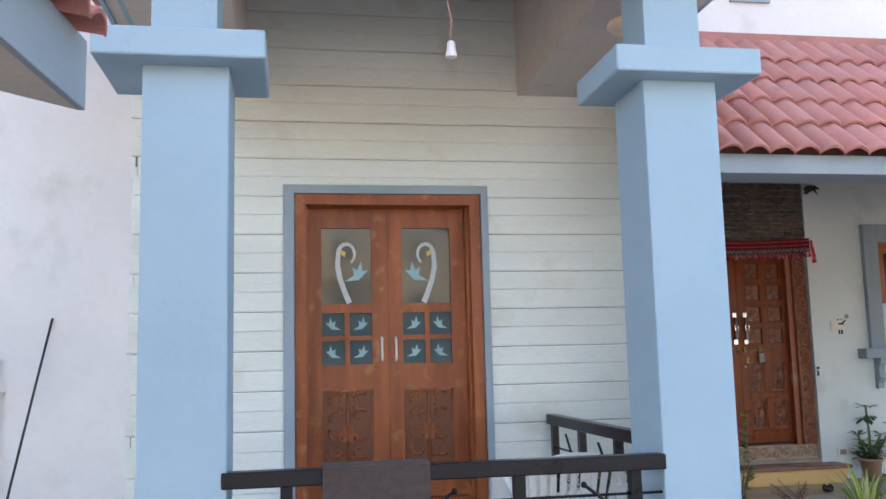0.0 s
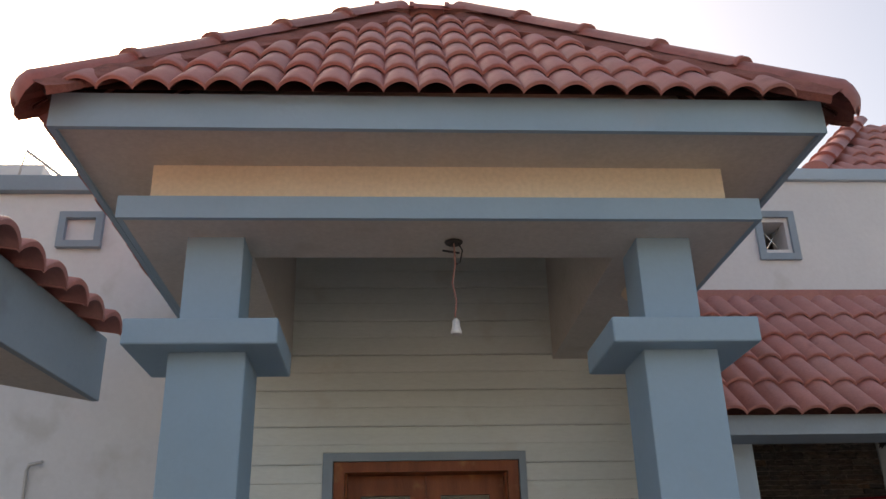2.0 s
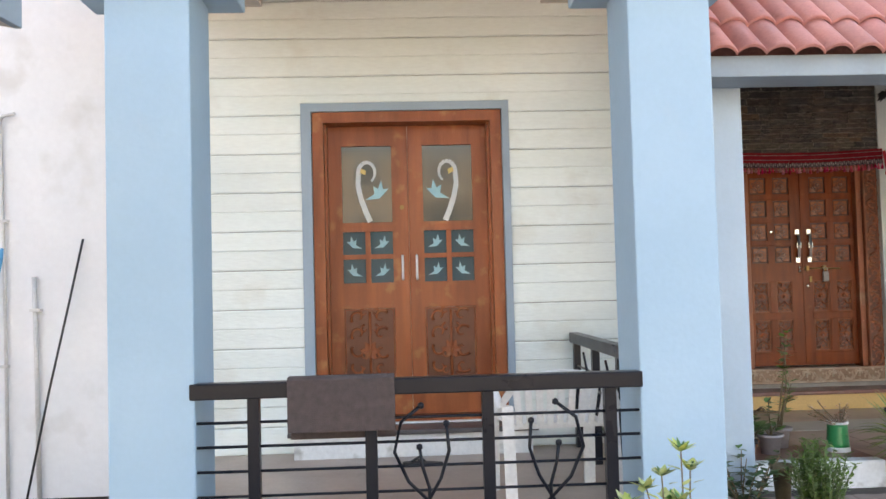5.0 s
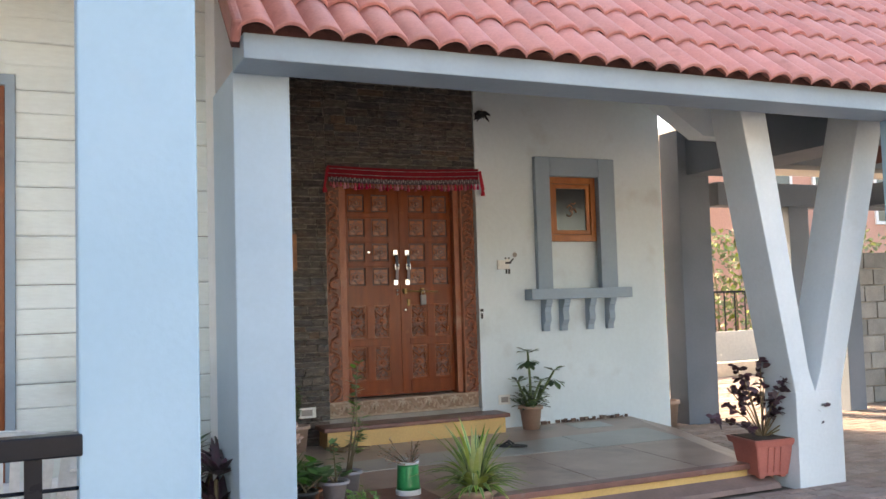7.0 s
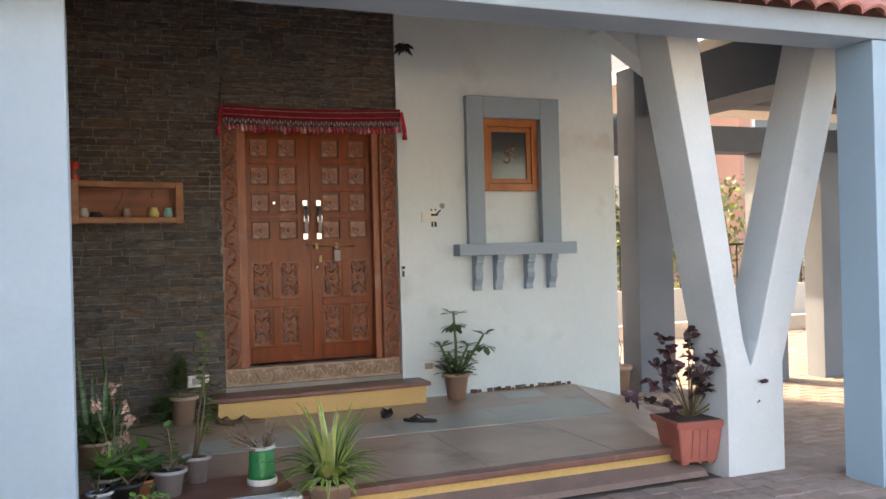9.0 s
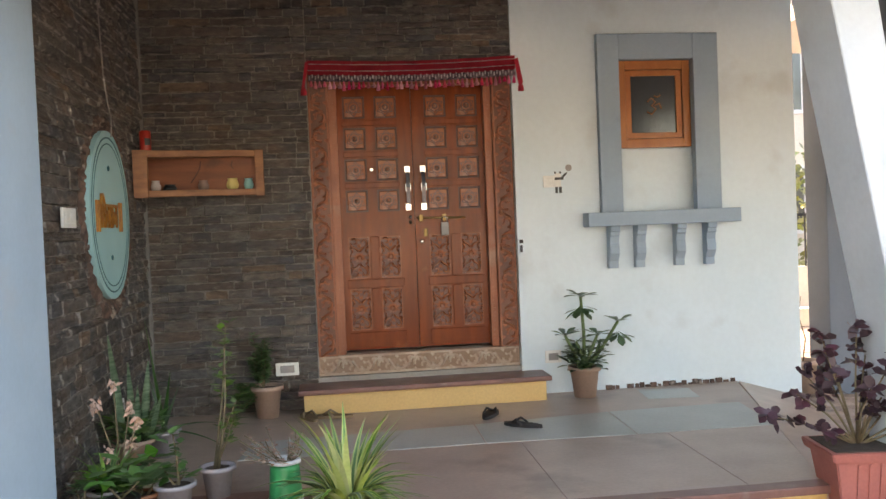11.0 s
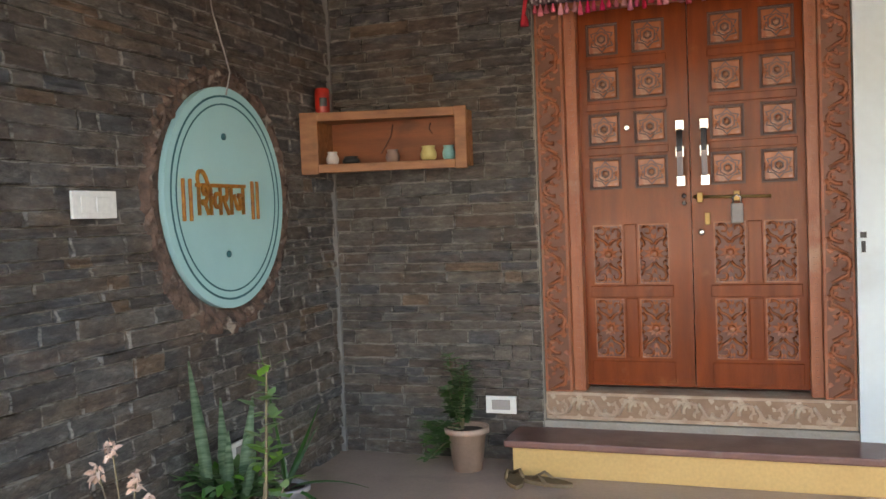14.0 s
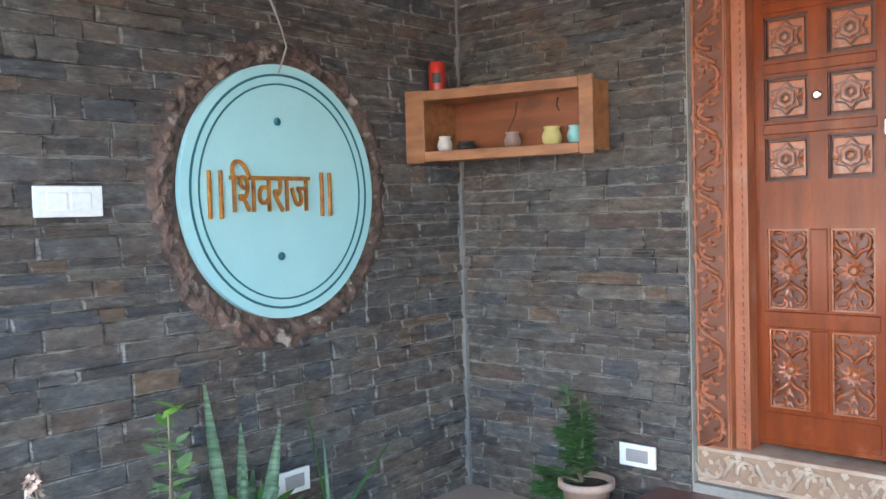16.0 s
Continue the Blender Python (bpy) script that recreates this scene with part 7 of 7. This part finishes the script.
conifer_bush()
rb = thing("leafy_shrub", "small blue-green leafy shrub beside the post", "shrub", (2.60, 5.10, 0))
bs, bl = bmesh.new(), bmesh.new()
for k in range(16):
    a = random.uniform(0, 6.28)
    sprig(bs, bl, (0, 0, 0), (0.2 * math.cos(a), 0.14 * math.sin(a), random.uniform(0.2, 0.38)), 12, 0.055, 0.2, rs=0.004)
part("stem", bs, "stem", rb)
part("foliage", bl, "leaf_dark", rb)
tp = thing("tall_clay_pot", "tall worn brown clay pot beside the kerb", "pot", (2.95, 5.42, 0))
pot(tp, 0.06, 0.235, "stem")
cp = thing("clay_pot", "orange terracotta pot at the pillar foot", "pot", (2.33, 4.95, 0))
pot(cp, 0.085, 0.12, "terracotta")
vg = thing("variegated_shrub", "yellow-edged variegated shrub growing before the pillar", "shrub", (1.70, 3.45, 0))
bs, bl, bl2 = bmesh.new(), bmesh.new(), bmesh.new()
for tip in ((-0.12, 0, 0.58), (-0.05, 0.03, 0.62), (0.02, 0, 0.72), (0.06, 0.02, 0.64), (-0.2, 0, 0.52), (-0.02, -0.1, 0.55), (0.0, 0.12, 0.5)):
    sprig(bs, bl, (0, 0, 0), tip, 12, 0.05, 0.0, rs=0.005)
    rosette(bl, tip, 7, 0.07, 0.03, 0.7)
    rosette(bl2, (tip[0], tip[1], tip[2] + 0.004), 7, 0.05, 0.015, 0.7)
part("stem", bs, "stem", vg)
part("foliage", bl, "leaf_yellow", vg, "pale yellow leaf edges")
part("leaf_centre", bl2, "leaf", vg)["kind"] = "stuff"


# ---- footwear ----
def slipper(material, label, x, y, rz, group, tilt=0.0):
    s = thing("flip_flop", label, "slipper", (x, y, ZP + 0.004), group=group, rz=rz)
    bm = bmesh.new()
    pts = []
    for k in range(20):
        a = 2 * math.pi * k / 20
        yy = 0.13 * math.cos(a)
        w = 0.045 * (1 + 0.18 * math.cos(a)) * (0.92 if abs(yy) < 0.04 else 1)
        pts.append((w * math.sin(a), yy))
    prism(bm, pts, 0.0, 0.018, "z")
    part("sole", bm, material, s)
    bm = bmesh.new()
    tube(bm, [(-0.042, -0.01, 0.016), (-0.03, 0.03, 0.045), (0.0, 0.075, 0.018)], 0.008, 6)
    tube(bm, [(0.042, -0.01, 0.016), (0.03, 0.03, 0.045), (0.0, 0.075, 0.018)], 0.008, 6)
    part("strap", bm, material, s)


slipper("rubber", "black rubber flip-flop lying on the platform", 4.88, 7.66, -25, "black flip-flops")
slipper("rubber", "black rubber flip-flop lying on the platform", 5.02, 7.31, 50, "black flip-flops")
slipper("sandal_brown", "worn brown sandal standing at the door step", 3.72, 7.94, 20, "brown sandals")
slipper("sandal_brown", "worn brown sandal standing at the door step", 3.88, 7.93, 75, "brown sandals")
slipper("rubber", "black flip-flop by the threshold on the small porch", 0.75, 5.7, 80, "porch slippers")
for o in [q for q in scene.objects if q.name.startswith("flip_flop") and q.location.y < 6]:
    o.location.z = ZF + 0.002
bag = thing("black_bag", "crumpled dark bag on a stand near the column", "bag", (7.2, 6.26, 0))
bm = bmesh.new()
bmesh.ops.create_icosphere(bm, subdivisions=3, radius=0.11)
for v in bm.verts:
    v.co *= 1 + 0.35 * noise.noise(v.co * 9)
    v.co.z = v.co.z * 1.3 + 0.88
part("body", bm, "bag_black", bag)
part("stand", B(-0.03, 0.03, -0.03, 0.03, 0, 0.80), "bag_black", bag)

# ---- yard and surroundings ----
def facade(name, label, x0, x1, y0, y1, h, wallmat, storeys, cols, face="-y", balcony=False, roofmat="grey_blue"):
    """A building: body, parapet and windows with panes set in frames on one face."""
    b = thing(name, label, "building")
    part("wall", B(x0, x1, y0, y1, -0.1, h), wallmat, b)
    part("roof", B(x0 - 0.2, x1 + 0.2, y0 - 0.2, y1 + 0.2, h, h + 0.35), roofmat, b)
    sh = h / storeys
    yf, s = (y0, -1) if face == "-y" else (y1, 1)
    for i in range(storeys):
        for k in range(cols):
            cx = x0 + (k + 0.5) * (x1 - x0) / cols
            zc = i * sh + sh * 0.55
            w, hh = min(0.75, (x1 - x0) / cols * 0.3), sh * 0.25
            ya, yb = sorted((yf, yf + s * 0.06))
            wn_ = part("window", boxes((cx - w - 0.1, cx + w + 0.1, ya, yb, zc + hh, zc + hh + 0.1), (cx - w - 0.1, cx + w + 0.1, ya, yb, zc - hh - 0.1, zc - hh), (cx - w - 0.1, cx - w, ya, yb, zc - hh, zc + hh), (cx + w, cx + w + 0.1, ya, yb, zc - hh, zc + hh)), "white_wall", b)
            part("pane", B(cx - w, cx + w, ya + 0.02 * (1 if s < 0 else 0), yb - 0.02 * (1 if s > 0 else 0), zc - hh, zc + hh), "window_dark", wn_)
            if balcony and i > 0 and k % 2 == 0:
                yc, yd = sorted((yf, yf + s * 1.1))
                bal = part("balcony", B(cx - 1.5, cx + 1.5, yc, yd, i * sh - 0.1, i * sh + 0.05), wallmat, b)
                part("parapet", B(cx - 1.5, cx + 1.5, yf + s * 1.0 - 0.05, yf + s * 1.0 + 0.05, i * sh + 0.05, i * sh + 0.9), wallmat, bal)
    return b


facade("apartment_building", "beige apartment block with balconies across the street", -16, 9, -45, -36, 9, "plaster_dun", 3, 6, "+y", True)
facade("neighbour_house", "pale yellow house with a flat parapet across the street", 10, 24, -45, -36, 6.4, "plaster_dun", 2, 4, "+y", True)
facade("pink_house", "pink plastered house beyond the garden wall", 19, 34, 20, 30, 5.2, "plaster_pink", 2, 6)
facade("white_house", "tall sunlit white house beyond the garden", 12.5, 19, 24, 32, 9.5, "plaster_beige", 3, 3)
struct("wall_street", boxes((-9, 16, -9.2, -9, -0.1, 1.5)), "white_old", "low weathered compound wall along the street", "wall")
struct("wall_garden", boxes((8.2, 22, 14.0, 14.2, -0.1, 0.62)), "plaster_beige", "low cream garden wall", "wall")
struct("floor_garden_kerb", boxes((8.2, 16, 12.2, 12.4, -0.05, 0.22)), "plaster_beige", "cream garden kerb", "kerb")
struct("column_back", boxes((7.64, 8.04, 8.32, 8.62, -0.05, 3.1), bevel=0.006), "dark_grey_blue", "grey painted column behind the porch", "column")
struct("beam_back", boxes((7.75, 8.3, 5.9, 8.32, 2.62, 3.05)), "dark_grey_blue", "grey beam above the rear column", "beam")
struct("beam_pergola_upper", boxes((8.3, 14.5, 8.3, 8.6, 2.78, 3.35)), "dark_grey_blue", "deep grey carport beam", "beam")
struct("beam_pergola_lower", boxes((8.1, 14.5, 8.25, 8.5, 2.30, 2.55), (10.1, 10.35, 3.0, 8.25, 2.30, 2.55)), "dark_grey_blue", "blue-grey pergola beam", "beam")
struct("column_pergola", boxes((9.08, 9.37, 8.25, 8.5, -0.05, 2.30), bevel=0.006), "dark_grey_blue", "blue-grey pergola column", "column")
struct("column_pergola_side", boxes((9.75, 10.0, 8.15, 8.4, -0.05, 2.3), bevel=0.006), "dark_grey_blue", "blue-grey pergola column", "column")
struct("ceiling_carport", boxes((8.3, 14.5, 8.6, 11.5, 3.2, 3.35), (8.31, 14.5, 5.3, 8.29, 3.2, 3.35)), "soffit", "carport slab", "ceiling")
stone_wall = struct("wall_stone", B(10.15, 15.5, 8.55, 8.8, -0.1, 1.72), "slate_joint", "grey stone block wall with mortar joints", "wall")
row = 0
z = 0.0
while z < 1.6:
    x = 10.16 - (0.2 if row % 2 else 0)
    while x < 14.0:
        w = random.uniform(0.32, 0.46)
        a0 = max(x, 10.16)
        bmm = bmesh.new()
        box(bmm, a0 + 0.008, x + w - 0.008, 8.52, 8.56, z + 0.008, z + 0.20 - 0.008, bevel=0.006)
        part("stone_block", bmm, "stone_block", stone_wall)
        x += w
    z += 0.20
    row += 1


def hedge():
    h = thing("garden_hedge", "sunlit yellow-green garden hedge behind a low wall", "hedge")
    bl, bs = bmesh.new(), bmesh.new()
    for k in range(5200):
        x = random.uniform(8.4, 20)
        y = random.uniform(14.5, 15.8)
        top = 2.5 + 0.45 * noise.noise(Vector((x * 0.9, y * 0.9, 0.3)))
        z = random.uniform(0.2, top)
        d = Vector((random.uniform(-1, 1), random.uniform(-1, 1), random.uniform(-0.6, 1))).normalized()
        q = Vector((x, y, z))
        leaf(bl, q, q + d * random.uniform(0.10, 0.18), 0.09, (random.uniform(-1, 1), -1, 0.5), 0.2, 2)
    for k in range(24):
        x = 8.6 + k * 0.48
        tube(bs, [(x, 15, -0.05), (x + 0.1, 15.1, 1.2), (x - 0.1, 15, 2.0)], 0.03, 6, 0.012)
    part("leafage", bl, "hedge", h)["kind"] = "stuff"
    part("branch", bs, "stem", h)
    h["kind"] = "stuff"


hedge()
fence = thing("garden_fence", "thin dark metal fence on the garden wall", "fence")
part("top_bar", B(8.2, 20, 14.08, 14.12, 1.35, 1.39), "black_metal", fence)
for k in range(40):
    part("picket", B(8.25 + k * 0.25, 8.27 + k * 0.25, 14.09, 14.11, 0.62, 1.35), "black_metal", fence)


# ---- slate strips ----
def stone_mesh(k):
    """A unit strip of split stone, its face towards -y, stepped and uneven, with chipped edges."""
    rnd = random.Random(k)
    bm = bmesh.new()
    xs, zs = (0.022, 0.27, 0.52, 0.76, 0.978), (0.07, 0.36, 0.66, 0.93)
    step_at, lo = rnd.choice((1, 2, 3, 9)), rnd.uniform(0.6, 0.85)
    g = [[bm.verts.new((x, -(lo if j >= step_at else 1.0) * rnd.uniform(0.8, 1.0), z + (rnd.uniform(-0.05, 0.05) if 0 < j < 3 else rnd.uniform(-0.045, 0.045)))) for j, z in enumerate(zs)] for x in xs]
    for i in range(4):
        for j in range(3):
            bm.faces.new((g[i][j], g[i + 1][j], g[i + 1][j + 1], g[i][j + 1]))
    ring = [g[i][0] for i in range(5)] + [g[4][1], g[4][2]] + [g[i][3] for i in (4, 3, 2, 1, 0)] + [g[0][2], g[0][1]]
    n = len(ring)

    def out(v, depth):
        x = 0 if v.co.x < 0.1 else 1 if v.co.x > 0.9 else v.co.x
        z = 0 if v.co.z < 0.15 else 1 if v.co.z > 0.85 else v.co.z
        return (x, v.co.y * depth, z)
    rim = [bm.verts.new(out(v, rnd.uniform(0.3, 0.95))) for v in ring]
    back = [bm.verts.new(out(v, 0.0)) for v in ring]
    for i in range(n):
        j = (i + 1) % n
        bm.faces.new((ring[j], ring[i], rim[i], rim[j])).material_index = 1
        bm.faces.new((rim[j], rim[i], back[i], back[j]))
    bmesh.ops.recalc_face_normals(bm, faces=bm.faces)
    return bm


STONES = [mesh_of("slate_strip", stone_mesh(k), "slate", "slate_edge") for k in range(24)]


def slate(parent, length, z0, z1, place, rot, hole, limit):
    """Courses of strips over length by z0..z1; place(a, z) gives the world point."""
    z = z0
    count = 0
    verts, faces, mats = [], [], []
    while z < z1 - 0.01:
        hgt = min(random.choice((0.036, 0.045, 0.054, 0.062, 0.07, 0.078)), z1 - z)
        a = -random.uniform(0, 0.2)
        while a < length - 0.004:
            w = random.choice((0.09, 0.13, 0.17, 0.21, 0.26, 0.31)) * random.uniform(0.9, 1.1)
            a0, a1 = max(0, a), min(length, a + w)
            a += w
            if hole:
                ac, zc, ra, rz_ = hole
                k = 1 - ((z + hgt / 2 - zc) / rz_) ** 2
                half = ra * math.sqrt(k) if k > 0 else 0.0
                if half and a0 < ac < a1 and a1 - a0 < 2 * half:
                    a0, a1 = (a0, ac - half) if ac - a0 > a1 - ac else (ac + half, a1)
                elif half and a0 < ac and a1 > ac - half:
                    a1 = ac - half
                elif half and a0 >= ac and a0 < ac + half:
                    a0 = ac + half
            if a1 - a0 < 0.012:
                continue
            sc = (a1 - a0 - 0.003, random.uniform(0.014, 0.036), hgt - 0.003)
            me = random.choice(STONES)
            if count < limit:
                piece("slate_strip", me, parent, place(a0, z), rot, sc)
            else:
                m4 = Matrix.LocRotScale(Vector(place(a0, z)), Euler(rot), Vector(sc))
                base = len(verts)
                verts.extend([(m4 @ v.co)[:] for v in me.vertices])
                faces.extend([[base + i for i in p.vertices] for p in me.polygons])
                mats.extend([p.material_index for p in me.polygons])
            count += 1
        z += hgt
    if verts:
        me = bpy.data.meshes.new("slate_strip_rest")
        me.from_pydata(verts, [], faces)
        me.materials.append(M["slate_stuff"])
        me.materials.append(M["slate_edge_stuff"])
        me.polygons.foreach_set("material_index", mats)
        ob = new("slate_strips", me)
        ob.parent = parent
        ob["kind"] = "stuff"


slate(wall_slate_back, 3.788 - XS, ZP, 3.5, lambda a, z: (XS + a, YB + 0.026, z), (0, 0, 0), None, 230)
slate(wall_slate_back, 1.45, 2.562, 3.5, lambda a, z: (3.79 + a, YB + 0.026, z), (0, 0, 0), None, 70)
slate(wall_slate_side, YB - 5.9, ZP, 3.4, lambda a, z: (XS - 0.026, 5.9 + a, z), (0, 0, radians(90)), (7.255 - 5.9, 1.527, 0.532, 0.562), 300)


# ---- pavers ----
PL, PD = 0.225, 0.118


def paver_geo():
    a = 0.011
    xs = [0, PL * 0.25, PL * 0.5, PL * 0.75, PL]
    off = [0, a, 0, -a, 0]
    g = 0.003
    lower = [(x + (g if i == 0 else -g if i == 4 else 0), o + g) for i, (x, o) in enumerate(zip(xs, off))]
    upper = [(x + (g if i == 0 else -g if i == 4 else 0), PD + o - g) for i, (x, o) in enumerate(zip(xs, off))][::-1]
    ring = lower + upper
    cx, cy = PL / 2, PD / 2
    v = [(x, y, -0.03) for x, y in ring] + [(x, y, -0.007) for x, y in ring] + [(cx + (x - cx) * 0.955, cy + (y - cy) * 0.91, 0.0) for x, y in ring]
    n = len(ring)
    f = [[2 * n + i for i in range(n)]]
    for l in (0, 1):
        for i in range(n):
            j = (i + 1) % n
            f.append([l * n + i, l * n + j, (l + 1) * n + j, (l + 1) * n + i])
    return v, f


PV, PF = paver_geo()
pme = bpy.data.meshes.new("paver")
pme.from_pydata(PV, [], PF)
pme.materials.append(M["paver"])
verts, faces = [], []
count = 0
rows_y = int((13.0 - 0.5) / PD)
for r in range(rows_y):
    y = 0.5 + r * PD
    for c in range(int(12.0 / PL)):
        x = 1.2 + c * PL + (PL / 2 if r % 2 else 0)
        cx, cy = x + PL / 2, y + PD / 2
        if cy > 5.58 and cx < 6.2 or cy > 5.58 and cx < 6.2 + 0.34 * (cy - 5.58) + 0.25 or cx < 2.5 and cy > 3.6 or cy > 8.5 and cx < 7.4:
            continue
        dz = random.uniform(-0.004, 0.003) + 0.002
        if 3.6 < cx < 7.6 and 4.05 < cy < 5.6 and count < 300:
            piece("paver", pme, pavement, (x, y, dz))
            count += 1
        else:
            b = len(verts)
            verts.extend([(vx + x, vy + y, vz + dz) for vx, vy, vz in PV])
            faces.extend([[b + i for i in q] for q in PF])
me = bpy.data.meshes.new("paver_rest")
me.from_pydata(verts, [], faces)
me.materials.append(M["paver_stuff"])
ob = new("pavers", me)
ob.parent = pavement
ob["kind"] = "stuff"
